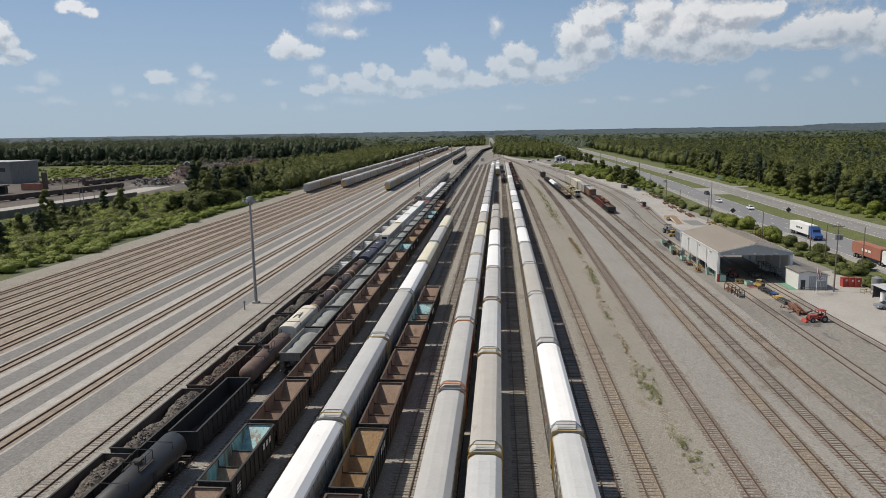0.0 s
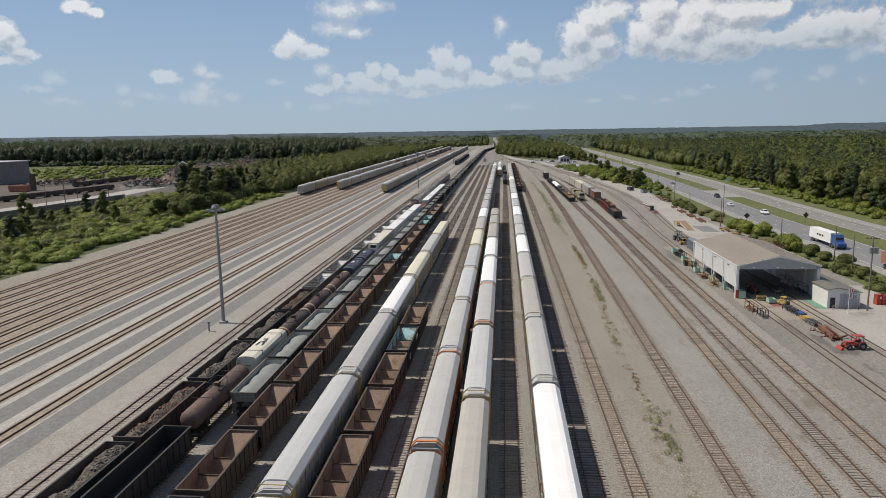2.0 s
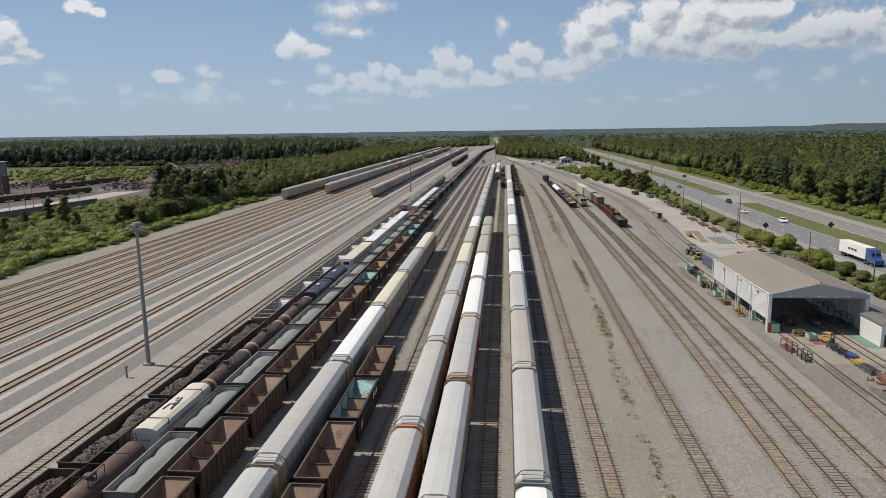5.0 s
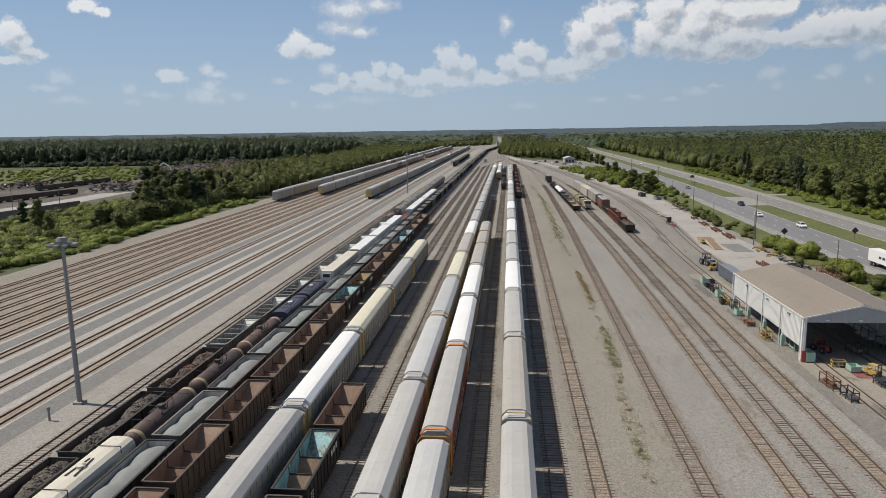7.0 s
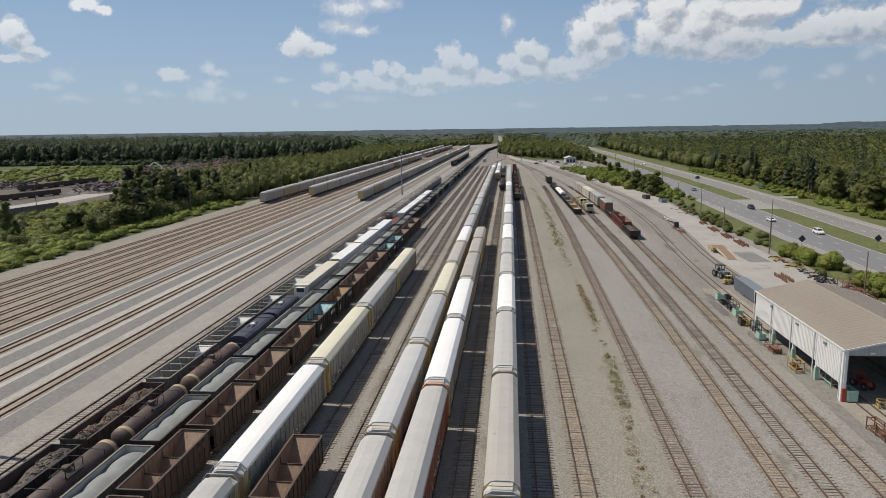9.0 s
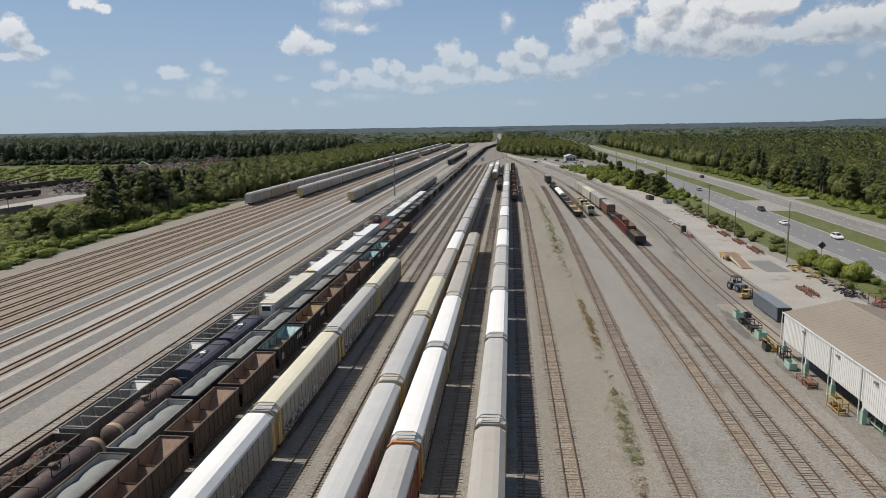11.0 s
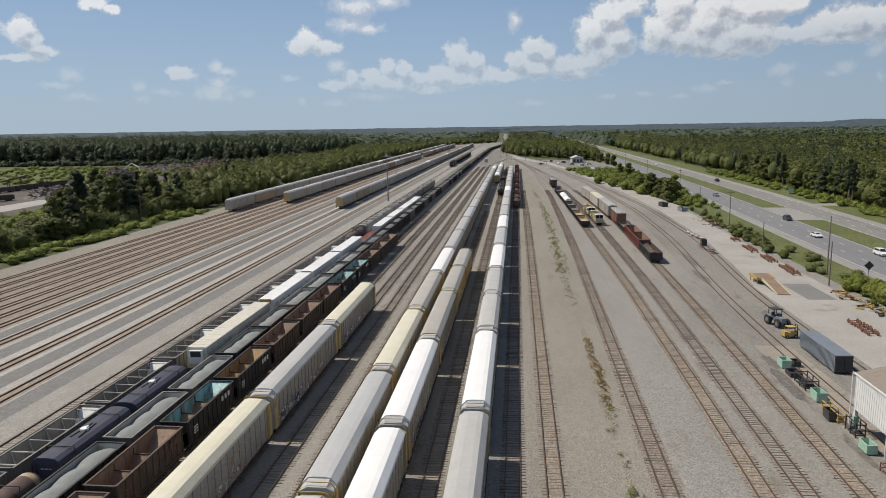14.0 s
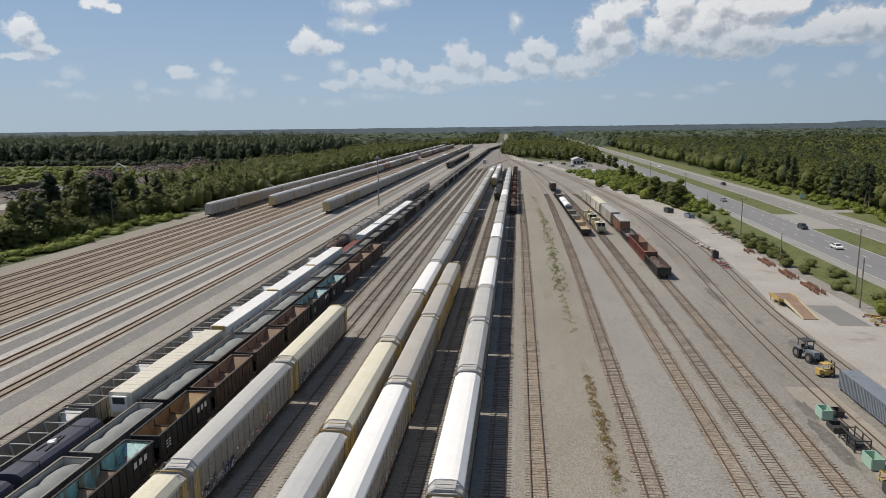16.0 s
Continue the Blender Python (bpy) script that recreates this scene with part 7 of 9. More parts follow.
def rack_frame(x, y, w, l, h, paint, label, turn=0, load="rust", n=5, seed=1):
    """A frame of posts and rails with parts lying on it."""
    r = root("parts_rack", label, "parts rack", "racks and stands")
    bm = B()
    for px in (-w / 2, w / 2):
        for py in np.linspace(-l / 2, l / 2, 3):
            beam(bm, (px, py, 0), (px, py, h), 0.1)
        for z in (0.35, h):
            beam(bm, (px, -l / 2, z), (px, l / 2, z), 0.1)
    for py in (-l / 2, l / 2):
        beam(bm, (-w / 2, py, h * 0.9), (w / 2, py, h * 0.9), 0.1)
    for py in np.linspace(-l / 2, l / 2, 5):
        beam(bm, (-w / 2, py, 0.35), (w / 2, py, 0.35), 0.1)
    part("frame", bm, paint, r)
    rng = random.Random(seed)
    for _ in range(n):
        bm = B()
        yy = rng.uniform(-l / 2 + 0.2, l / 2 - 0.2)
        if rng.random() < 0.5:
            tube(bm, (-w * 0.4, yy, 0.5), (w * 0.4, yy + rng.uniform(-0.2, 0.2), 0.55), rng.uniform(0.08, 0.18), n=8)
        else:
            side_prism(bm, [(yy - 0.25, 0.4), (yy + 0.25, 0.4), (yy + 0.15, 0.8), (yy - 0.2, 0.7)], -w * 0.35, w * 0.35)
        part("stored_part", bm, load, r)
    r.matrix_basis = pose(x, y, 0.05, 0, 0, turn)


rack_frame(42.3, 136.8, 1.6, 3.6, 1.5, "dark", "dark green bench with machine parts", 0, "dark", 8, 3)
rack_frame(41.6, 127.0, 0.9, 4.2, 1.1, "yellow", "yellow tubular rack beside the workshop", 0, "yellow", 3, 4)
rack_frame(41.0, 103.4, 1.1, 3.0, 1.6, "yellow", "yellow ladder rack under the eave", 0, "rust", 5, 5)
rack_frame(41.7, 82.0, 0.9, 3.6, 1.5, "rust", "rusty rack of brake parts on the hardstand", 4, "rust", 10, 6)
rack_frame(42.2, 77.6, 0.9, 2.6, 1.4, "dark", "dark stand with steel arms", 4, "steel", 6, 7)
rack_frame(41.0, 112, 1.2, 3.6, 0.9, "rust", "rusty stand with couplings under the eave", 0, "rust", 7, 8)
rack_frame(46.4, 90.0, 1.0, 1.8, 0.9, "yellow", "yellow stand before the workshop door", 80, "dark", 5, 9)
rack_frame(49.1, 78.4, 1.2, 2.6, 0.7, "dark", "dark cart with blue-covered parts", 4, "bluecab", 7, 11)
rack_frame(49.0, 72.6, 1.2, 3.0, 0.7, "steel", "cart heaped with dark fittings", 4, "dark", 8, 12)
rack_frame(48.8, 82.0, 1.2, 3.4, 0.7, "dark", "dark low cart with rusty parts", 6, "dark", 9, 13)
rack_frame(49.0, 75.5, 1.2, 2.2, 0.6, "yellow", "low cart with yellow castings", 4, "yellow", 7, 14)
rack_frame(41.9, 122.4, 1.0, 2.4, 1.7, "dark", "dark green cage of fittings", 0, "steel", 6, 15)
# inside the workshop
rack_frame(56.6, 97.0, 1.2, 4.5, 2.0, "steel", "steel shelf along the inner wall", 0, "dark", 8, 16)
rack_frame(56.6, 104.0, 1.2, 4.5, 2.0, "steel", "steel shelf with boxes along the wall", 0, "boxwhite", 8, 17)
rack_frame(43.6, 98.6, 1.3, 3.5, 1.6, "mint", "green bench inside the workshop", 0, "steel", 8, 18)
rack_frame(51.8, 96.4, 1.6, 2.6, 1.3, "dark", "dark work trolley inside the workshop", 10, "steel", 6, 19)
tractor(46.9, 97.2, 15, "redpaint", "red tractor standing inside the workshop", True, 0.68)


def wheelset_pile(x, y, n, label, turn=0, seed=1, material="rust"):
    """Spare wheelsets or castings lying in rows."""
    r = root("wheelset_row", label, "scrap iron", "rows of spare iron")
    rng = random.Random(seed)
    for i in range(n):
        bm = B()
        yy = (i - n / 2) * 1.05
        xo = rng.uniform(-0.2, 0.2)
        tube(bm, (xo - 1.0, yy, 0.42), (xo + 1.0, yy + rng.uniform(-0.1, 0.1), 0.42), 0.08, n=8)
        for s in (-1, 1):
            tube(bm, (xo + s * 0.72 - 0.07, yy, 0.42), (xo + s * 0.72 + 0.07, yy, 0.42), 0.42, n=14)
        part("wheelset", bm, material, r)
    r.matrix_basis = pose(x, y, 0.03, 0, 0, turn)


for x, y, n, s in ((67.7, 240, 9, 1), (67.6, 226, 9, 2), (67.6, 212, 10, 3), (62.0, 164.5, 8, 4), (68.4, 256, 5, 5)):
    wheelset_pile(x, y, n, "row of rusty spare wheelsets beside the apron", -2, s)


def junk_heap(x, y, w, l, h, label, materials, n, seed, turn=0):
    """A heap of many different pieces."""
    r = root("scrap_pile", label, "scrap pile", "piles of parts")
    rng = random.Random(seed)
    for m in materials:
        bm = B()
        for _ in range(n):
            px, py = rng.gauss(0, w / 4), rng.uniform(-l / 2, l / 2)
            z = rng.uniform(0.1, h) * max(0.15, 1 - (2 * abs(px) / w) ** 2)
            a, t, k = rng.uniform(0, 6.28), rng.uniform(-0.4, 0.4), rng.uniform(0.4, 1.6)
            beam(bm, (px, py, z), (px + k * math.cos(a), py + k * math.sin(a), max(0.08, z + t)), rng.uniform(0.08, 0.4), rng.uniform(0.06, 0.3))
        tagged(part("loose_iron", bm, m, r), kind="stuff")
    r.matrix_basis = pose(x, y, 0.03, 0, 0, turn)


junk_heap(69.0, 186.5, 3, 9, 1.0, "yellow and rusty frames at the edge of the apron", ("yellow", "rust"), 16, 1)
junk_heap(69.6, 176, 3, 9, 1.0, "yellow frames and iron beside the bushes", ("yellow", "dark"), 16, 2)
junk_heap(69.8, 164, 3.5, 10, 0.9, "dark pile of old tyres and iron", ("dark", "tyre"), 24, 3)
junk_heap(70.4, 150, 3, 10, 1.6, "stacked racks and red frames beside the workshop", ("steel", "redpaint"), 18, 4)
rack_frame(70.4, 152.5, 2.4, 4.2, 2.4, "rust", "tall rusty storage rack loaded with iron", 4, "steel", 7, 21)
rack_frame(71.2, 146.6, 2.2, 4.0, 1.8, "rust", "rusty storage rack beside the bushes", -3, "rust", 6, 22)
junk_heap(71.0, 284, 3, 12, 1.2, "pile of old machine parts", ("steel", "rust"), 20, 5)
junk_heap(70.6, 300, 4, 10, 1.2, "pale broken machine parts on the ground", ("machine", "rust"), 18, 6)
junk_heap(56.2, 238, 1.4, 10, 0.6, "row of small red and grey parts beside the track", ("redpaint", "steel"), 14, 7, 4)
junk_heap(58.4, 262, 1.4, 16, 0.6, "row of small parts beside the track", ("rust", "boxwhite"), 14, 8, 4)
junk_heap(48.4, 66.6, 2.4, 6.5, 0.5, "pile of long rusty rails on the hardstand", ("rust",), 18, 9, 14)
crate(57.0, 246, 1.3, 1.6, 1.9, "dark", "dark square bin beside the track")
crate(65.2, 343, 2.2, 5.0, 1.8, "dark", "dark skip at the edge of the trees", 8, "skip")
crate(69.6, 327.6, 2.2, 4.6, 1.5, "navybox", "dark blue skip at the edge of the trees", 8, "skip")


def rail_stack(x, y, n, l, turn, label):
    r = root("rail_stack", label, "rail stack")
    rng = random.Random(4)
    for i in range(n):
        bm = B()
        xx = (i % 7) * 0.22 - 0.7
        zz = 0.12 + (i // 7) * 0.2
        beam(bm, (xx + rng.uniform(-0.2, 0.2), -l / 2 + rng.uniform(-0.5, 0.5), zz), (xx + rng.uniform(-0.2, 0.2), l / 2 + rng.uniform(-0.5, 0.5), zz), 0.14, 0.16)
        part("rail_length", bm, "rust", r)
    r.matrix_basis = pose(x, y, 0.03, 0, 0, turn)


rail_stack(49.2, 67.0, 24, 6.8, -6, "stack of rusty rails beside the red tractor")


def loading_ramp():
    r = root("loading_ramp", "yellow steel loading ramp on legs", "loading ramp")
    bm = B()
    box(bm, 55.6, 59.4, 197.0, 202.2, 1.25, 1.42)
    part("platform", bm, "rustin", r)
    bm = B()
    for x in (55.55, 59.3):
        box(bm, x, x + 0.15, 197.0, 202.2, 1.0, 1.55)
    for y in (196.95, 202.1):
        box(bm, 55.7, 59.3, y, y + 0.12, 1.0, 1.4)
    part("edge_beam", bm, "yellow", r)
    for x in (55.8, 57.5, 59.2):
        for y in (197.4, 199.6, 201.8):
            bm = B()
            beam(bm, (x, y, 0), (x, y, 1.25), 0.16)
            part("leg", bm, "yellow", r)
    bm = B()
    side_prism(bm, [(197.0, 1.25), (197.0, 1.4), (187.6, 0.16), (187.6, 0.04)], 56.6, 59.0)
    part("slope", bm, "rustin", r)
    for x in (56.5, 59.0):
        bm = B()
        side_prism(bm, [(197.0, 0.95), (197.0, 1.55), (187.6, 0.28), (187.6, 0.04)], x, x + 0.14)
        part("side_rail", bm, "machine", r)


loading_ramp()


def lockers():
    for i in range(3):
        r = root("locker", "red steel locker standing on the forecourt", "locker", "red lockers")
        bm = B()
        box(bm, -0.5, 0.5, -0.7, 0.7, 0, 2.0)
        part("shell", bm, "redpaint", r)
        bm = B()
        box(bm, -0.55, -0.5, -0.6, 0.6, 0.15, 1.9)
        part("door", bm, "redpaint", r)
        bm = B()
        box(bm, -0.58, -0.55, -0.2, 0.2, 1.2, 1.6)
        part("sign", bm, "boxwhite", r)
        r.matrix_basis = pose(67.4 + 1.15 * i, 87.6 - 0.25 * i, 0.036, 0, 0, 100)
    r = root("tank_shelter", "open shelter with a pale roof over white tanks", "shelter")
    bm = B()
    for x in (68.0, 72.5):
        for y in (72.5, 77.2):
            beam(bm, (x, y, 0), (x, y, 2.7), 0.14)
    part("post", bm, "dark", r)
    bm = B()
    prism(bm, [(67.6, 2.7), (72.9, 2.9), (72.9, 3.0), (67.6, 2.8)], 72.1, 77.6)
    part("roof", bm, "silver", r)
    for x in (68.8, 70.2, 71.6):
        bm = B()
        tube(bm, (x, 75.0, 0), (x, 75.0, 1.7), 0.55, n=14)
        part("tank", bm, "boxwhite", r)
    bm = B()
    box(bm, 72.4, 72.5, 72.5, 77.2, 0.2, 2.6)
    box(bm, 68.0, 72.4, 77.1, 77.2, 0.2, 2.6)
    part("back_wall", bm, "dark", r)
    r = root("water_tank", "grey cylindrical water tank on the forecourt", "tank")
    bm = B()
    tube(bm, (72.2, 84.2, 0), (72.2, 84.2, 2.6), 1.0, n=18)
    tube(bm, (72.2, 84.2, 2.6), (72.2, 84.2, 2.9), 1.0, 0.3, n=18)
    part("tank_body", bm, "pole", r)
    for y in (80.4, 82.0):
        r = root("safety_barrier", "yellow tubular safety barrier", "barrier", "yellow barriers")
        bm = B()
        for q in (-0.6, 0.6):
            beam(bm, (68.6 + q, y, 0.036), (68.6 + q, y, 1.1), 0.09)
        for z in (0.6, 1.1):
            beam(bm, (68.0, y, z), (69.2, y, z), 0.08)
        part("rail", bm, "yellow", r)


lockers()


# ---------------------------------------------------------------- road vehicles and signs
def car(x, y, turn, paint, label, tall=False):
    r = root("car", label, "car", "cars on the road")
    h = 1.15 if tall else 0.95
    bm = B()
    side_prism(bm, [(-2.3, 0.35), (2.3, 0.35), (2.35, 0.75), (1.5, h - 0.02), (1.2, h), (-1.9, h), (-2.3, h - 0.08)], -0.88, 0.88)
    part("body", bm, paint, r)
    bm = B()
    t = 1.78 if tall else 1.45
    side_prism(bm, [(1.15, h), (0.5, t), (-1.6 if tall else -1.0, t), (-2.1 if tall else -1.9, h)], -0.76, 0.76)
    part("cabin", bm, paint, r)
    bm = B()
    side_prism(bm, [(1.05, h + 0.05), (0.52, t - 0.08), (-1.45 if tall else -0.95, t - 0.08), (-1.95 if tall else -1.7, h + 0.05)], -0.78, 0.78)
    part("side_window", bm, "glaze", r)
    bm = B()
    v = [bm.verts.new(p) for p in ((-0.68, 1.17, h + 0.03), (0.68, 1.17, h + 0.03), (0.62, 0.56, t - 0.04), (-0.62, 0.56, t - 0.04))]
    w = [bm.verts.new(p.co + Vector((0, -0.03, -0.02))) for p in v]
    bm.faces.new(v), bm.faces.new(w[::-1])
    for i in range(4):
        bm.faces.new((v[i], w[i], w[(i + 1) % 4], v[(i + 1) % 4]))
    part("windscreen", bm, "glaze", r)
    for s in (-1, 1):
        for yy in (-1.4, 1.4):
            wheel(r, s * 0.8, yy, 0.33, 0.33, 0.22)
        bm = B()
        box(bm, s * 0.62 - 0.18, s * 0.62 + 0.18, 2.26, 2.34, 0.6, 0.74)
        part("headlight", bm, "boxwhite", r)
    r.matrix_basis = pose(x, y, 0.05, 0, 0, turn)


car(92.6 + hshift(262), 262, 180, "carwhite", "white car on the highway")
car(97.0 + hshift(300), 300, 180, "cardark", "dark car on the highway", True)
car(97.2 + hshift(232), 232, 180, "carwhite", "white estate car on the highway", True)
car(93.0 + hshift(385), 385, 180, "carsilver", "silver car on the highway")
car(115.0 + hshift(470), 470, 0, "cardark", "dark van on the far carriageway", True)
car(111.5 + hshift(640), 640, 0, "carwhite", "white car on the far carriageway")
car(66.4, 68.6, 95, "carsilver", "silver car parked on the forecourt")
for i, (x, y, p) in enumerate(((40, 668, "carwhite"), (46, 690, "cardark"), (51, 655, "carsilver"), (58, 640, "carwhite"), (36, 712, "cardark"), (60, 572, "carwhite"), (30, 690, "carwhite"), (66, 660, "carwhite"), (25, 668, "cardark"))):
    car(x, y, 40 * i, p, "car parked near the yard office", True)


def lorry(x, y, turn, box_paint, cab_paint, label):
    r = root("lorry", label, "lorry", "lorries on the road")
    bm = B()
    box(bm, -1.28, 1.28, -7.2, 6.6, 1.15, 4.05)
    part("trailer_body", bm, box_paint, r)
    bm = B()
    for k in range(3):
        box(bm, -1.3, -1.28, -2.2 + k * 1.6, -1.1 + k * 1.6, 2.3, 2.9)
        box(bm, 1.28, 1.3, -2.2 + k * 1.6, -1.1 + k * 1.6, 2.3, 2.9)
    part("trailer_mark", bm, "dark" if box_paint == "boxwhite" else "boxwhite", r)
    bm = B()
    box(bm, -0.5, 0.5, -7.0, 9.6, 0.75, 1.15)
    part("chassis", bm, "dark", r)
    bm = B()
    side_prism(bm, [(7.2, 0.7), (10.9, 0.7), (11.0, 1.6), (9.5, 2.1), (9.1, 3.2), (8.6, 3.9), (7.2, 3.8)], -1.15, 1.15)
    part("cab", bm, cab_paint, r)
    bm = B()
    side_prism(bm, [(9.48, 2.15), (9.14, 3.1), (9.06, 3.1), (9.4, 2.1)], -1.0, 1.0)
    part("windscreen", bm, "glaze", r)
    for s in (-1, 1):
        for yy in (-5.8, -4.5, 7.6, 6.3, 10.0):
            wheel(r, s * 1.0, yy, 0.5, 0.5, 0.45)
    r.matrix_basis = pose(x, y, 0.05, 0, 0, turn)


lorry(88.8, 160, 180, "boxwhite", "bluecab", "white articulated lorry with a blue cab")
lorry(87.6, 117, 180, "rackred", "boxwhite", "dark red articulated lorry with a white cab")


def road_sign(x, y, label, diamond=True):
    r = root("road_sign", label, "road sign", "road signs")
    bm = B()
    beam(bm, (0, 0, 0), (0, 0, 2.6), 0.1)
    part("post", bm, "steel", r)
    bm = B()
    if diamond:
        prism(bm, [(0, 1.9), (1.05, 2.95), (0, 4.0), (-1.05, 2.95)], -0.06, -0.03)
    else:
        box(bm, -1.3, 1.3, -0.06, -0.03, 2.4, 4.2)
    part("plate", bm, "dark" if diamond else "mint", r)
    r.location = (x, y, -0.02)


road_sign(81.4, 204, "grey back of a diamond road sign")
road_sign(102.0, 205, "grey back of a diamond road sign in the median")
road_sign(128.6, 377, "green and white board sign beside the woods", False)


def office():
    r = root("yard_office", "low grey yard office building with a pale roof", "building")
    bm = B()
    prism(bm, [(54, 0), (64, 0), (64, 4.2), (59, 6.0), (54, 4.2)], 690, 712)
    part("wall", bm, "gable", r)
    for s in (-1, 1):
        bm = B()
        prism(bm, [(59, 6.05), (59 + s * 5.6, 4.05), (59 + s * 5.6, 4.2), (59, 6.2)], 689.4, 712.6)
        part("roof", bm, "silver", r)
    for k in range(3):
        bm = B()
        box(bm, 55 + k * 3, 57 + k * 3, 689.9, 690.0, 0.6, 3.2)
        part("door", bm, "dark", r)
    r = root("signal_hut", "small grey signal hut beside the tracks", "hut")
    bm = B()
    box(bm, -27, -24, 716, 722, 0, 3.4)
    part("wall", bm, "gable", r)
    bm = B()
    box(bm, -27.3, -23.7, 715.7, 722.3, 3.4, 3.6)
    part("roof", bm, "silver", r)
    r = root("box_van", "white box van parked beside the road", "van")
    bm = B()
    box(bm, 58.4, 60.8, 566, 571, 0.7, 3.3)
    part("box_body", bm, "boxwhite", r)
    bm = B()
    box(bm, 58.5, 60.7, 563.6, 566, 0.6, 2.4)
    part("cab", bm, "boxwhite", r)
    for x in (58.6, 60.6):
        for y in (564.4, 569.6):
            wheel(r, x, y, 0.45, 0.45, 0.3)
    for x, y, h in ((-14, 800, 24), (-8, 840, 24), (-2, 760, 14), (12, 730, 12)):
        wood_pole(x, y, h, False, label="tall pole beside the yard throat")


office()


# ---------------------------------------------------------------- scrap yard to the west
def heap(x, y, rx, ry, h, material, label, seed):
    r = root("scrap_heap", label, "scrap heap", "scrap heaps")
    bm = B()

    def hgt(px, py):
        d = math.hypot((px - x) / rx, (py - y) / ry)
        v = noise.fractal(Vector((px * 0.09, py * 0.09, seed)), 1.0, 2.0, 5)
        fine = noise.noise(Vector((px * 0.6, py * 0.6, seed + 9)))
        return max(-0.5, h * (1 - d * d) + (v * 0.35 * h + fine * 0.9) * min(1, max(0, 1.2 - d)))
    grid(bm, x - rx, x + rx, y - ry, y + ry, 56, 56, hgt)
    part("mass", bm, material, r)
    rng = random.Random(seed)
    for m in ("rust", "steel", "dark"):
        bm = B()
        for _ in range(90):
            a, k = rng.uniform(0, 6.28), math.sqrt(rng.random()) * 0.85
            px, py = x + rx * k * math.cos(a), y + ry * k * math.sin(a)
            z = max(0.2, hgt(px, py) + 0.3)
            b, l = rng.uniform(0, 6.28), rng.uniform(1.0, 3.5)
            beam(bm, (px, py, z), (px + l * math.cos(b), py + l * math.sin(b), z + rng.uniform(-0.4, 0.9)), rng.uniform(0.3, 1.1), rng.uniform(0.2, 0.7))
        tagged(part("loose_scrap", bm, m, r), kind="stuff")


poly_sheet("pavement_scrapyard", [(-205, 250), (-205, 640), (-260, 720), (-480, 720), (-520, 240), (-300, 200)], -0.03, "soil", "dark trodden earth of a scrap yard", "earth yard")
poly_sheet("pavement_scraproad", [(-233, 240), (-224, 240), (-224, 330), (-232, 430), (-246, 430), (-242, 330), (-254, 240)], 0.0, "concrete", "pale concrete road through the scrap yard", "concrete road")
poly_sheet("pavement_greensward", [(-285, 500), (-460, 440), (-500, 700), (-285, 680)], 0.0, "verge", "rough grass in the scrap yard", "grass")
heap(-258, 480, 15, 20, 9.5, "scrapheap", "brown heap of shredded scrap metal", 1)
heap(-244, 590, 17, 24, 11.0, "scrapheap", "rusty heap of mixed scrap with pale metal", 2)
heap(-246, 404, 17, 22, 4.6, "darkstone", "low dark heap of fines", 3)
heap(-290, 620, 40, 22, 6.0, "soil", "dark flat heap behind the scrap", 4)
heap(-330, 430, 14, 34, 3.0, "soil", "long low dark heap", 5)


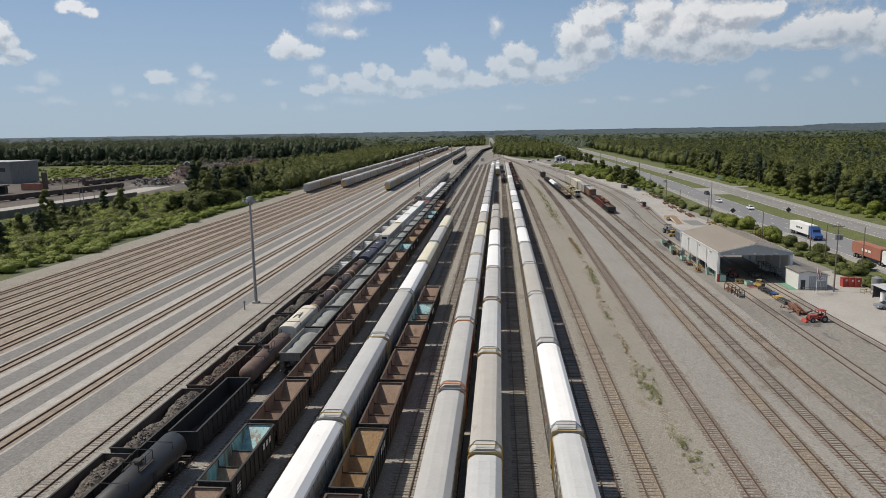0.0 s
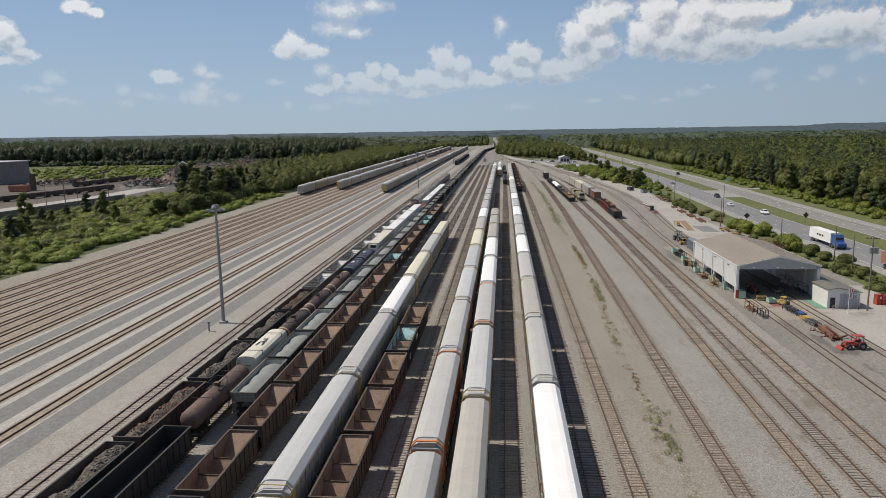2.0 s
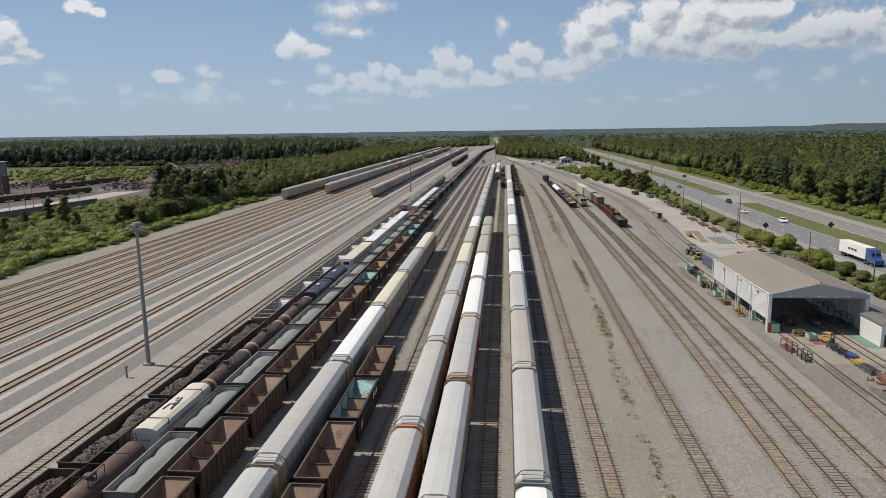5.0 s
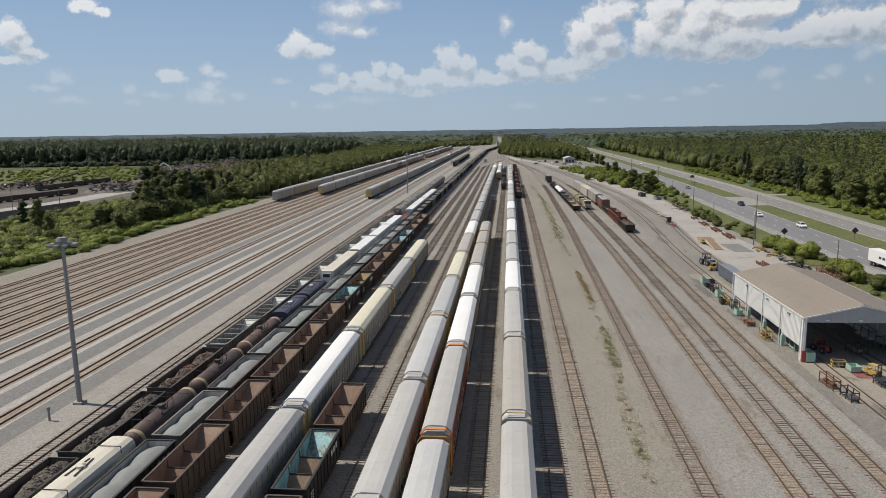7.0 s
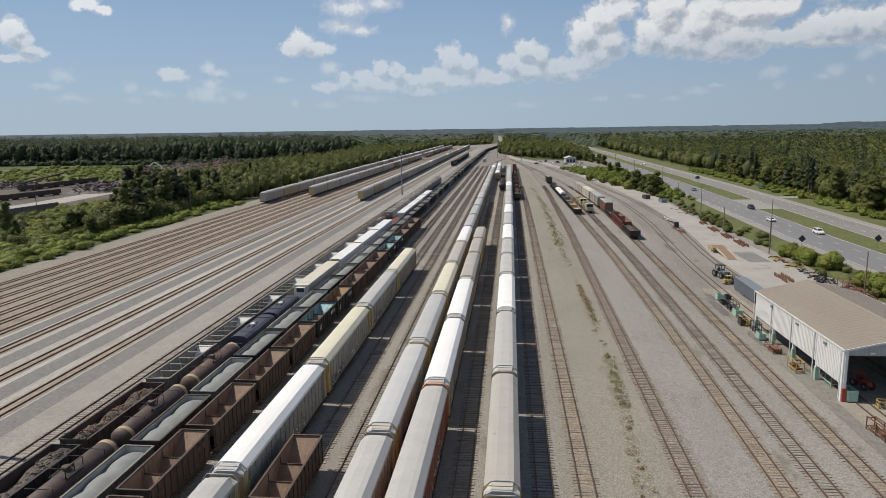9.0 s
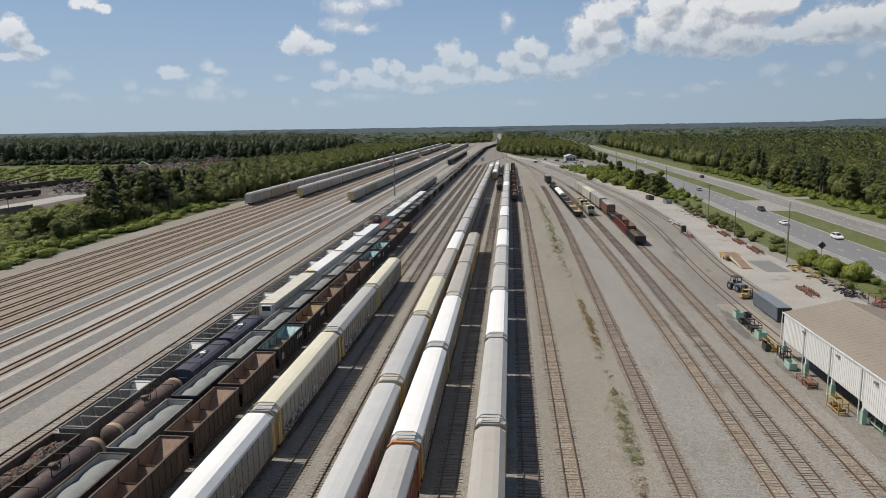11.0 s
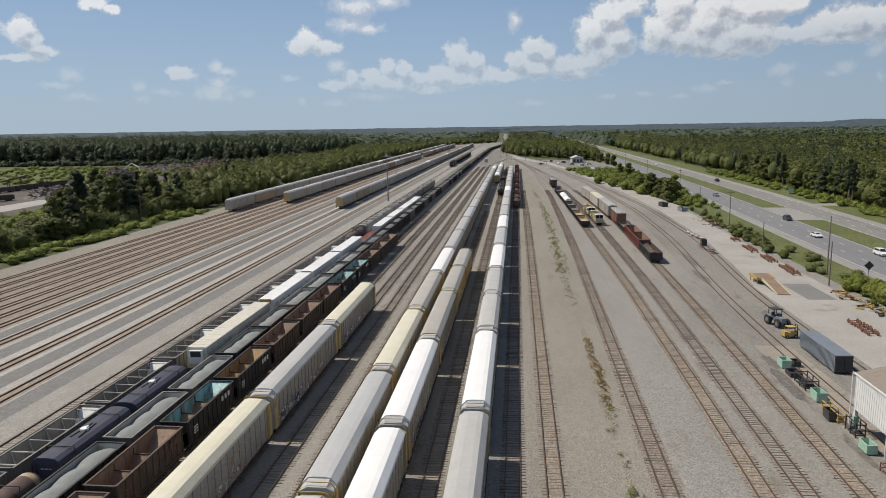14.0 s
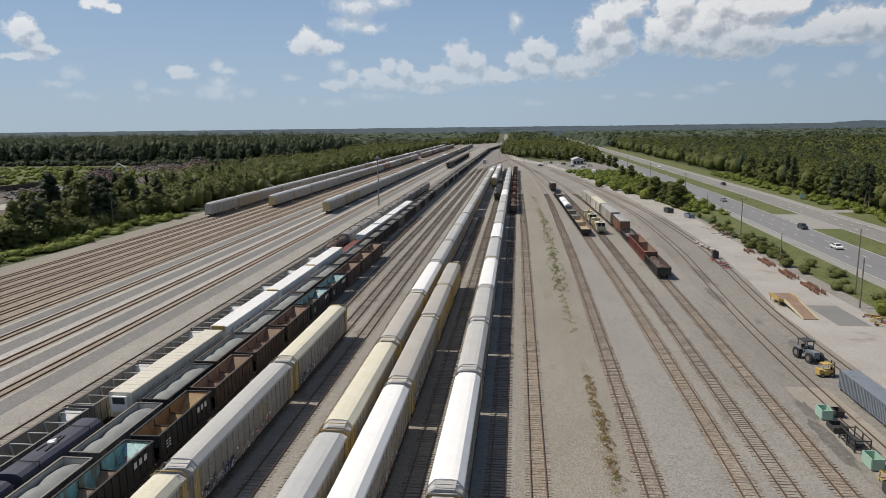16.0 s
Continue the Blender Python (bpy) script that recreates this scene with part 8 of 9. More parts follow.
def scrap_buildings():
    r = root("perimeter_wall", "long dark concrete wall of the scrap yard", "wall")
    bm = B()
    side = [(-221.5, 200), (-208.8, 308)]
    for k in range(12):
        a = (side[0][0] + (side[1][0] - side[0][0]) * k / 12, side[0][1] + (side[1][1] - side[0][1]) * k / 12)
        b = (side[0][0] + (side[1][0] - side[0][0]) * (k + 0.98) / 12, side[0][1] + (side[1][1] - side[0][1]) * (k + 0.98) / 12)
        bm = B()
        beam(bm, (*a, 1.6), (*b, 1.6), 0.3, 3.2)
        part("wall_panel", bm, "hgrey", r)
    r = root("industrial_shed", "grey industrial shed with a flat roof", "shed")
    bm = B()
    box(bm, -410, -371, 428, 460, 0, 16)
    part("wall", bm, "hopgrey", r)
    bm = B()
    box(bm, -411, -370, 427, 461, 16, 16.6)
    part("roof", bm, "gable", r)
    for k in range(4):
        bm = B()
        box(bm, -407 + 9 * k, -402 + 9 * k, 427.9, 428, 9, 12)
        part("window", bm, "dark", r)
    r = root("low_shed", "low dark open shed in the scrap yard", "shed")
    bm = B()
    box(bm, -350, -312, 320, 346, 4.6, 5.4)
    part("roof", bm, "hgrey", r)
    for x in (-348, -331, -314):
        for y in (322, 344):
            bm = B()
            box(bm, x - 0.3, x + 0.3, y - 0.3, y + 0.3, 0, 4.6)
            part("column", bm, "hgrey", r)
    bm = B()
    box(bm, -349, -313, 343, 345.5, 0, 4.6)
    part("back_wall", bm, "dark", r)
    r = root("chimney", "square brown brick chimney in the scrap yard", "chimney")
    bm = B()
    box(bm, -310.5, -308, 375, 377.5, 0, 11)
    part("shaft", bm, "hbrown", r)
    r = root("conveyor", "brown sloping conveyor on trestles", "conveyor")
    bm = B()
    beam(bm, (-322, 430, 2), (-300, 450, 8.5), 1.4, 0.9)
    part("belt_frame", bm, "trust", r)
    for k in range(4):
        s = 0.2 + k * 0.22
        px, py, pz = -322 + 22 * s, 430 + 20 * s, 2 + 6.5 * s
        bm = B()
        beam(bm, (px - 1.2, py, 0), (px, py, pz), 0.35), beam(bm, (px + 1.2, py, 0), (px, py, pz), 0.35)
        part("trestle", bm, "trust", r)
    r = root("material_handler", "white scrap handler with a bent boom", "excavator")
    bm = B()
    box(bm, -309, -304.5, 560, 566, 1.2, 3.4)
    part("body", bm, "boxwhite", r)
    bm = B()
    box(bm, -310, -303.5, 559, 567, 0, 1.2)
    part("crawler", bm, "dark", r)
    bm = B()
    beam(bm, (-306, 562, 3), (-296, 562, 10), 0.9), beam(bm, (-296, 562, 10), (-290, 562, 7), 0.7), beam(bm, (-290, 562, 7), (-289.6, 562, 4), 0.5)
    part("boom", bm, "boxwhite", r)
    r = root("red_container", "red steel container in the scrap yard", "container")
    bm = B()
    box(bm, -319, -306, 366, 369, 0.3, 4.2)
    part("shell", bm, "rackred", r)
    bm = B()
    box(bm, -318.5, -306.5, 366.2, 368.8, 0, 0.3)
    part("skid", bm, "under", r)
    for k in range(12):      # dark wagons standing in the yard
        r = root("scrap_wagon", "dark rusty wagon standing in the scrap yard", "rail wagon", "wagons in the scrap yard")
        bm = B()
        for s in (-1, 1):
            box(bm, s * 1.5 - 0.06, s * 1.5 + 0.06, -7.5, 7.5, 1.0, 3.0)
            box(bm, -1.44, 1.44, s * 7.44 - 0.06, s * 7.44 + 0.06, 1.0, 3.0)
        ribs(bm, 7.5, 1.5, 1.0, 3.0, 10)
        box(bm, -1.5, 1.5, -7.5, 7.5, 0.7, 1.0)
        part("body", bm, "hbrown", r)
        for yy in (-5.2, 5.2):
            bm = B()
            box(bm, -1.1, 1.1, yy - 1.2, yy + 1.2, 0, 0.7)
            part("bogie", bm, "under", r)
        if k < 7:
            r.matrix_basis = pose(-279 + 3.15 * k, 276 + 16.4 * k, 0, 0, 0, -10.8)
        else:
            r.matrix_basis = pose(-297.5, 409 + 16.2 * (k - 7), 0, 0, 0, 0)


scrap_buildings()

# ---------------------------------------------------------------- vegetation
def leaf_mesh(name, centres, radii, counts, size, seed, material, flat=0.7, spread=0.28, lumps=None):
    """Leaf clumps as small bent cards on the shells of many round masses, in one mesh."""
    rng = np.random.default_rng(seed)
    centres, radii = np.asarray(centres, float), np.asarray(radii, float)
    idx = np.repeat(np.arange(len(centres)), counts)
    n = len(idx)
    d = rng.normal(size=(n, 3))
    d[:, 2] = np.abs(d[:, 2]) * 0.9 - 0.25 * rng.random(n)
    d /= np.linalg.norm(d, axis=1)[:, None]
    reach = 1 - spread * rng.random(n) ** 1.5
    p = centres[idx] + d * radii[idx] * reach[:, None]
    up = d * 0.7 + rng.normal(size=(n, 3)) * 0.26 + np.array((0, 0, flat))
    up /= np.linalg.norm(up, axis=1)[:, None]
    t = np.cross(up, rng.normal(size=(n, 3)))
    t /= np.linalg.norm(t, axis=1)[:, None] + 1e-9
    b = np.cross(up, t)
    s = (size if np.isscalar(size) else np.asarray(size)[idx])
    s = (s * (0.6 + 0.8 * rng.random(n)))[:, None]
    bend = up * s * 0.22
    quad = np.stack([p - t * s * 0.6 - bend, p - b * s * 0.42 + bend * 0.4, p + t * s * 0.6 - bend, p + b * s * 0.42 + bend * 0.4], 1)
    co, corner, start = quad.reshape(-1, 3), np.arange(4 * n), np.arange(0, 4 * n, 4)
    if lumps:      # leafy inner bodies: three-cornered faces after the leaves
        start = np.concatenate([start, 4 * n + np.arange(0, len(lumps[1]) * 3, 3)])
        corner = np.concatenate([corner, lumps[1].reshape(-1) + 4 * n])
        co = np.concatenate([co, lumps[0]])
    me = bpy.data.meshes.new(name)
    me.vertices.add(len(co)), me.loops.add(len(corner)), me.polygons.add(len(start))
    me.vertices.foreach_set("co", co.reshape(-1))
    me.loops.foreach_set("vertex_index", corner.astype(np.int32))
    me.polygons.foreach_set("loop_start", start.astype(np.int32))
    me.update(calc_edges=True)
    me.materials.append(M[material])
    return me


def ball(level):
    bm = B()
    bmesh.ops.create_icosphere(bm, subdivisions=level, radius=1)
    bm.verts.index_update()
    v, f = np.array([p.co for p in bm.verts]), np.array([[p.index for p in q.verts] for q in bm.faces])
    bm.free()
    return v, f


def inner_body(masses, radii, fill, seed):
    """Knobbly leafy cores inside the masses of a crown."""
    v, f = ball(2)
    c, r = np.array(masses, float)[:, None], np.array(radii, float)[:, None]
    knob = 0.8 + 0.35 * np.random.default_rng(seed).random((len(masses), len(v), 1))
    faces = f[None] + (np.arange(len(masses)) * len(v))[:, None, None]
    return (c + v[None] * r * knob * fill).reshape(-1, 3), faces.reshape(-1, 3)


def tree(seed, height, width, material, label, base=0.3, leaf=0.5, n=1500, pine=False):
    """A trunk with limbs under a crown of leaf clumps with gaps."""
    rng = random.Random(seed)
    r = root("tree", label, "tree", "trees at the edge of the woods")
    bm = B()
    tube(bm, (0, 0, -0.1), (rng.uniform(-0.3, 0.3), rng.uniform(-0.3, 0.3), height * 0.85), 0.02 * height, 0.05, n=8)
    masses, radii = [], []
    k = 20 if not pine else 14
    for i in range(k):
        f = base + (0.93 - base) * (i + 0.5) / k
        a = rng.uniform(0, 6.28)
        reach = width * (0.62 * math.sin(math.pi * min(1, 0.25 + 0.8 * (f - base) / (1 - base))) + 0.08) * rng.uniform(0.5, 1.1) * (0.55 if pine else 1)
        c = (math.cos(a) * reach * 0.75, math.sin(a) * reach * 0.75, height * f)
        q = width * rng.uniform(0.22, 0.38) * (0.9 if pine else 1)
        masses.append(c), radii.append((q, q, q * rng.uniform(0.6, 0.9)))
        tube(bm, (0, 0, c[2] - reach * 0.6), (c[0] * 0.9, c[1] * 0.9, c[2]), 0.006 * height, 0.02, n=5)
    masses.append((0, 0, height * 0.93)), radii.append((width * 0.24, width * 0.24, height * 0.08))
    part("trunk", bm, "bark", r)
    me = leaf_mesh("crown", masses, radii, [n // len(masses)] * len(masses), leaf, seed, material, lumps=inner_body(masses, radii, 0.74, seed))
    c = new("crown", me)
    c.parent = r
    return r


TREES = [tree(11, 13, 5.4, "leaf", "broad-leaved tree with a full green crown", 0.16),
         tree(12, 14.5, 5.6, "leaf", "tall broad-leaved tree with a ragged crown", 0.2),
         tree(13, 13.5, 5.0, "leafdark", "dark green tree with a dense crown", 0.14),
         tree(14, 17, 3.6, "leafdark", "tall pine with a narrow dark crown", 0.3, pine=True),
         tree(15, 10, 5.2, "leaf", "rounded leafy tree with a low crown", 0.1),
         tree(16, 8, 3.6, "leafbright", "young tree with bright green leaves", 0.08)]


def bush(seed, height, width, material, label, n=2600, leaf=0.24):
    """A dense rounded bush, leafy to the ground."""
    rng = random.Random(seed)
    r = root("bush", label, "bush", "bushes along the highway")
    bm = B()
    masses, radii = [], []
    for i in range(12):
        a, k = rng.uniform(0, 6.28), rng.uniform(0.1, 0.62)
        c = (math.cos(a) * width * k, math.sin(a) * width * k, height * rng.uniform(0.25, 0.68) * (1.15 - k * 0.6))
        q = width * rng.uniform(0.38, 0.52)
        masses.append(c), radii.append((q, q, height * 0.33))
        tube(bm, (c[0] * 0.2, c[1] * 0.2, -0.05), c, 0.06, 0.02, n=5)
    part("stem", bm, "bark", r)
    c = new("crown", leaf_mesh("crown", masses, radii, [n // 12] * 12, leaf, seed, material, lumps=inner_body(masses, radii, 0.8, seed)))
    c.parent = r
    return r


TREES += [bush(51, 4.2, 2.9, "leafyellow", "dense rounded bright green bush"), bush(52, 3.4, 3.3, "leaf", "dense spreading green bush")]
plant_rng = random.Random(77)


def plant(x, y, which=None, scale=1.0):
    t = TREES[plant_rng.randrange(5) if which is None else which]
    m = pose(x, y, -0.05, 0, 0, plant_rng.uniform(0, 360))
    s = scale * plant_rng.uniform(0.85, 1.15)
    if t in USED:
        o = copy_thing(t, m)
    else:
        t.matrix_basis = m
        USED.add(t)
        o = t
    o.scale = (s, s, s * plant_rng.uniform(0.9, 1.1))


# edge of the eastern woods
y = 120.0
while y < 520:
    plant(141 + hshift(y) * 0.75 + plant_rng.uniform(-2, 4), y)
    y += plant_rng.uniform(5.0, 7.5)
# belt between the yard and the scrap yard
for _ in range(78):
    yy = plant_rng.uniform(222, 470)
    plant(-136 - plant_rng.random() * min(62, 16 + (yy - 240) * 0.25 if yy > 240 else 16), yy, None if yy > 250 else 4, 0.8)
for x, yy, w, s in ((-188, 205, 7, 1.3), (-150, 200, 7, 1.2), (-165, 178, 7, 1.4), (-176, 190, 7, 1.5), (-200, 228, 7, 1.4),
                    (74.5, 181, 6, 1.0), (76.8, 176, 6, 1.05), (73.2, 192, 6, 0.85), (74.8, 187, 6, 1.0), (71.4, 262, 7, 0.6), (71.2, 254, 7, 0.7), (72.2, 247, 7, 0.75), (71.6, 236, 7, 0.65), (72.6, 228, 7, 0.6), (75.5, 157, 6, 0.95), (76.4, 152, 6, 1.0), (75.0, 147, 6, 0.9), (79.0, 166, 7, 0.6), (79.6, 128, 7, 0.9), (77.5, 140, 7, 0.9), (78, 134, 7, 0.9),
                    (74, 119, 7, 0.8), (77, 112, 7, 0.9), (80, 106, 7, 0.8), (76, 100, 7, 0.7), (76.4, 186, 7, 0.6), (74, 262, 7, 0.6), (73.6, 250, 7, 0.7), (75, 275, 7, 0.6), (73, 244, 7, 0.6),
                    (71, 360, 4, 0.9), (72.5, 369, 4, 1.05), (70, 378, 0, 0.75), (74, 386, 4, 1.0), (69, 394, 4, 0.95), (72, 402, 0, 0.7), (67.5, 414, 4, 0.85), (70, 424, 5, 1.1), (76, 374, 5, 1.2), (74, 352, 7, 0.9), (66, 396, 6, 1.2), (70, 402, 4, 0.7), (62, 420, 6, 1.1),
                    (57, 440, 6, 1.1), (52, 462, 6, 1.0), (60, 450, 7, 1.2), (78, 520, 4, 0.9), (76, 545, 4, 0.8), (66, 500, 6, 1.1), (82, 660, 4, 1.0), (84, 640, 4, 0.9), (80, 690, 4, 1.0),
                    (52, 742, 0, 0.9), (58, 748, 4, 1.1), (64, 738, 0, 0.8), (70, 745, 4, 1.2), (46, 756, 2, 0.8), (76, 716, 4, 1.0), (79, 704, 4, 0.8),
                    (140, 168, 6, 1.2), (141, 190, 6, 1.4), (138, 214, 6, 1.3), (139, 240, 6, 1.1), (143, 262, 6, 1.2)):
    plant(x, yy, w, s)


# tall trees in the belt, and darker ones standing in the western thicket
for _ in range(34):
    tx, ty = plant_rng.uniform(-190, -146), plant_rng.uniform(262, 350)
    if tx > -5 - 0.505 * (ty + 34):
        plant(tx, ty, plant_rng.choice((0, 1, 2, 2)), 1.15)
for x, yy in ((-169, 170), (-176, 166), (-164, 160), (-172, 178), (-176, 198), (-184, 204), (-180, 236), (-188, 240), (-150, 122), (-158, 128), (-146, 116), (-166, 140), (-196, 214), (-204, 222), (-186, 222), (-172, 226), (-160, 214), (-154, 236), (-182, 182)):
    plant(x, yy, (2, 4, 0, 4)[int(-x + yy) % 4], 0.5 + 0.3 * plant_rng.random())


def woods(name, label, spots, height, width, cards, leaf, material, seed, low=0.35, level=1):
    """A stretch of woodland: knobbly crowns under many leaf clumps, in one mass."""
    rng = np.random.default_rng(seed)
    spots = np.asarray(spots)
    n = len(spots)
    h = height * (0.72 + 0.5 * rng.random(n) ** 1.3)
    w = width * (0.7 + 0.55 * rng.random(n))
    pine = material == "leafdark"
    core = np.column_stack([w * (0.62 if pine else 0.8), w * (0.62 if pine else 0.8), h * (0.33 if pine else 0.40)])
    v, f = ball(level)
    knob = 0.84 + 0.26 * rng.random((n, len(v), 1))
    vv = np.column_stack([spots + rng.normal(size=(n, 2)) * 0.8, h * (0.52 if pine else 0.42)])[:, None] + v[None] * core[:, None] * knob
    ff = f[None] + (np.arange(n) * len(v))[:, None, None]
    cs, rs = [], []
    for q in (0.42, 0.6, 0.76, 0.9) if pine else (0.3, 0.5, 0.68, 0.84):          # boughs at four heights, leaning out at random
        a, lean = rng.uniform(0, 6.28, n), w * rng.uniform(0.1, 0.55, n) * (1.15 - q * 0.7)
        cs.append(np.column_stack([spots[:, 0] + np.cos(a) * lean, spots[:, 1] + np.sin(a) * lean, h * (q + rng.uniform(-0.05, 0.05, n))]))
        k = w * (0.72 - 0.5 * abs(q - 0.7) if pine else 0.84 - 0.55 * abs(q - 0.5)) * rng.uniform(0.75, 1.2, n)
        rs.append(np.column_stack([k, k, h * 0.16]))
    me = leaf_mesh(name, np.concatenate(cs), np.concatenate(rs), np.full(4 * n, max(5, cards // 4)), leaf, seed, material, 0.8, 0.2, (vv.reshape(-1, 3), ff.reshape(-1, 3)))
    return tagged(new(name, me), label, "woodland", kind="stuff")


def scatter(rng, n, inside, x0, x1, y0, y1):
    pts = []
    while len(pts) < n:
        x, y = rng.uniform(x0, x1), rng.uniform(y0, y1)
        if inside(x, y):
            pts.append((x, y))
    return pts


wr = random.Random(21)
WEST = lambda x, y: -150 - (y - 240) * 0.25 < x < (-133 if y < 1290 else -133 + min(1, (y - 1290) / 200) * 92)
EDGE = lambda x, y: x > 143 + hshift(y) * 0.75
woods("woods_east_edge", "mixed green woodland along the highway", scatter(wr, 1900, EDGE, 143, 235, 105, 1200), 13.5, 4.6, 124, 0.85, "leaf", 31)
woods("woods_east_dark", "darker trees standing through the eastern woods", scatter(wr, 520, EDGE, 143, 260, 105, 1000), 15.5, 3.4, 90, 0.95, "leafdark", 37)
woods("woods_east", "dense green woodland to the east", scatter(wr, 3900, lambda x, y: x > 225, 225, 760, 130, 1250), 14.0, 5.6, 24, 2.3, "leaf", 32)
woods("woods_east_pines", "dark pines standing in the eastern woods", scatter(wr, 1200, lambda x, y: x > 235, 235, 800, 180, 1250), 16.0, 4.0, 30, 1.8, "leafdark", 33)
woods("woods_north", "woodland beyond the yard throat", scatter(wr, 1000, lambda x, y: y > max(905 - (x + 8) * 4.6, 836 - (x - 8) * 1.5) and x < 84, -14, 86, 720, 1300), 13.0, 4.6, 52, 1.5, "leaf", 34)
woods("woods_west_belt", "green belt of trees beside the yard", scatter(wr, 1500, WEST, -215, -20, 340, 1500), 11.5, 4.4, 84, 0.95, "leaf", 35)
woods("woods_west_near", "undergrowth and trees beside the yard", scatter(wr, 200, lambda x, y: x < -136 and x > -152 - (y - 240) * 0.25, -200, -136, 225, 400), 7.5, 3.3, 170, 0.65, "leaf", 38)
woods("woods_west", "dark pine woods behind the scrap yard", scatter(wr, 2900, lambda x, y: y > 735 + 0.05 * (x + 480) or (x < -560 and y > 560), -900, -215, 560, 1000), 25.0, 6.0, 64, 1.35, "leafdark", 36)
woods("woods_west_understorey", "dark understorey at the edge of the pine woods", scatter(wr, 420, lambda x, y: y > 728 + 0.05 * (x + 480), -900, -215, 700, 775), 15.0, 5.0, 60, 1.5, "leafdark", 50)
woods("woods_highway_far", "woodland on both sides of the far highway", scatter(wr, 620, lambda x, y: 4 < x < 82 or x > 142 + hshift(y) * 0.8, 4, 330, 1200, 1750), 13.5, 5.6, 30, 2.1, "leaf", 52)
woods("woods_lineside", "trees along the main line beyond the yard", [(-20 - (q - 1250) * 0.019 + side * wr.uniform(17, 42), q) for q in np.arange(1230, 2300, 7.0) for side in (-1, 1) if side > 0 or q > 1480], 13.0, 5.0, 40, 2.0, "leaf", 40)
woods("woods_far", "distant woodland round the yard", scatter(wr, 5200, lambda x, y: (x > -10 or x < -140 or y > 1480) and abs(x + 20 + (y - 1250) * 0.019) > 20 and not 84 < x < 140, -1500, 1600, 1080, 2300), 15.0, 9.0, 14, 3.6, "leafdark", 39)


def shrubs(name, label, spots, height, width, cards, leaf, material, seed):
    rng = np.random.default_rng(seed)
    spots = np.asarray(spots)
    n = len(spots)
    h = height * (0.5 + 0.9 * rng.random(n))
    w = width * (0.6 + 0.8 * rng.random(n))
    c = np.column_stack([spots[:, 0], spots[:, 1], h * 0.35])
    lumps = None
    if height > 1:
        v, f = ball(1)
        vv = c[:, None] + v[None] * np.column_stack([w, w, h * 0.6])[:, None] * (0.6 + 0.35 * rng.random((n, len(v), 1)))
        lumps = (vv.reshape(-1, 3), (f[None] + (np.arange(n) * len(v))[:, None, None]).reshape(-1, 3))
    me = leaf_mesh(name, c, np.column_stack([w, w, h * 0.65]), np.full(n, cards), leaf, seed, material, 0.9, 0.3, lumps)
    return tagged(new(name, me), label, "shrubs", kind="stuff")


sr = random.Random(8)
shrubs("thicket_west", "bright green thicket of shrubs beside the yard", scatter(sr, 1950, lambda x, y: x < -128.5 - 2.5 * math.sin(y * 0.09), -204, -127, 20, 330), 2.4, 2.3, 62, 0.42, "leafbright", 41)
shrubs("thicket_west_tall", "tall shrubs in the thicket beside the yard", scatter(sr, 420, lambda x, y: x < -139, -203, -139, 70, 320), 3.3, 2.3, 130, 0.4, "leaf", 42)
shrubs("verge_shrubs", "low shrubs between the apron and the highway", scatter(sr, 110, lambda x, y: x > 71 + 1.2 * math.sin(y * 0.13), 71, 80, 60, 330), 1.5, 1.4, 90, 0.24, "leaf", 43)
shrubs("corner_thicket", "bushy rough ground beside the yard office road", scatter(sr, 520, lambda x, y: x > 74 - (y - 340) * 0.13 and x < 82 + hshift(y), 30, 88, 335, 590), 2.6, 1.8, 80, 0.4, "leafbright", 44)
shrubs("roadside_shrubs", "shrubs at the foot of the eastern woods", scatter(sr, 420, lambda x, y: 131 + hshift(y) * 0.8 < x < 141 + hshift(y) * 0.8, 128, 160, 110, 560), 2.4, 1.7, 70, 0.42, "leafbright", 45)
shrubs("scrapyard_shrubs", "overgrown ground in the scrap yard", scatter(sr, 420, lambda x, y: True, -470, -265, 480, 680), 3.0, 2.6, 26, 1.0, "leafbright", 46)
shrubs("pine_undergrowth", "dark undergrowth at the foot of the pines", scatter(sr, 420, lambda x, y: True, -620, -205, 718, 750), 6.0, 4.0, 22, 1.5, "leafdark", 49)
weeds, dry = [], []
for q0, q1, n, wide in ((2, 12, 26, 0.7), (20, 34, 60, 0.9), (58, 64, 10, 0.4), (88, 108, 70, 0.45), (112, 128, 12, 0.4), (176, 204, 26, 0.5), (206, 260, 190, 0.75), (262, 345, 170, 0.8), (345, 420, 50, 0.8)):
    for _ in range(n):
        q = sr.uniform(q0, q1)
        weeds.append((float(np.interp(q, DIRT_Y, DIRT_X)) + sr.gauss(0, wide), q))
for q0, q1, n in ((126, 156, 150), (36, 56, 26), (66, 86, 26)):
    for _ in range(n):
        q = sr.uniform(q0, q1)
        dry.append((float(np.interp(q, DIRT_Y, DIRT_X)) + sr.gauss(0, 0.35), q))
shrubs("weeds", "weeds growing in the gravel between tracks", weeds, 0.6, 0.34, 34, 0.1, "weedgreen", 47)
shrubs("dry_weeds", "dry brown weeds along the dirt strip", dry, 0.34, 0.3, 18, 0.12, "weed", 51)
weeds = [(17 + 0.011 * q + sr.gauss(0, 0.6), q) for q in (sr.uniform(60, 270) for _ in range(90))] + [(sr.uniform(30, 38), sr.uniform(0, 200)) for _ in range(60)]
shrubs("sparse_weeds", "sparse weeds in the gravel", weeds, 0.3, 0.22, 10, 0.11, "weed", 48)


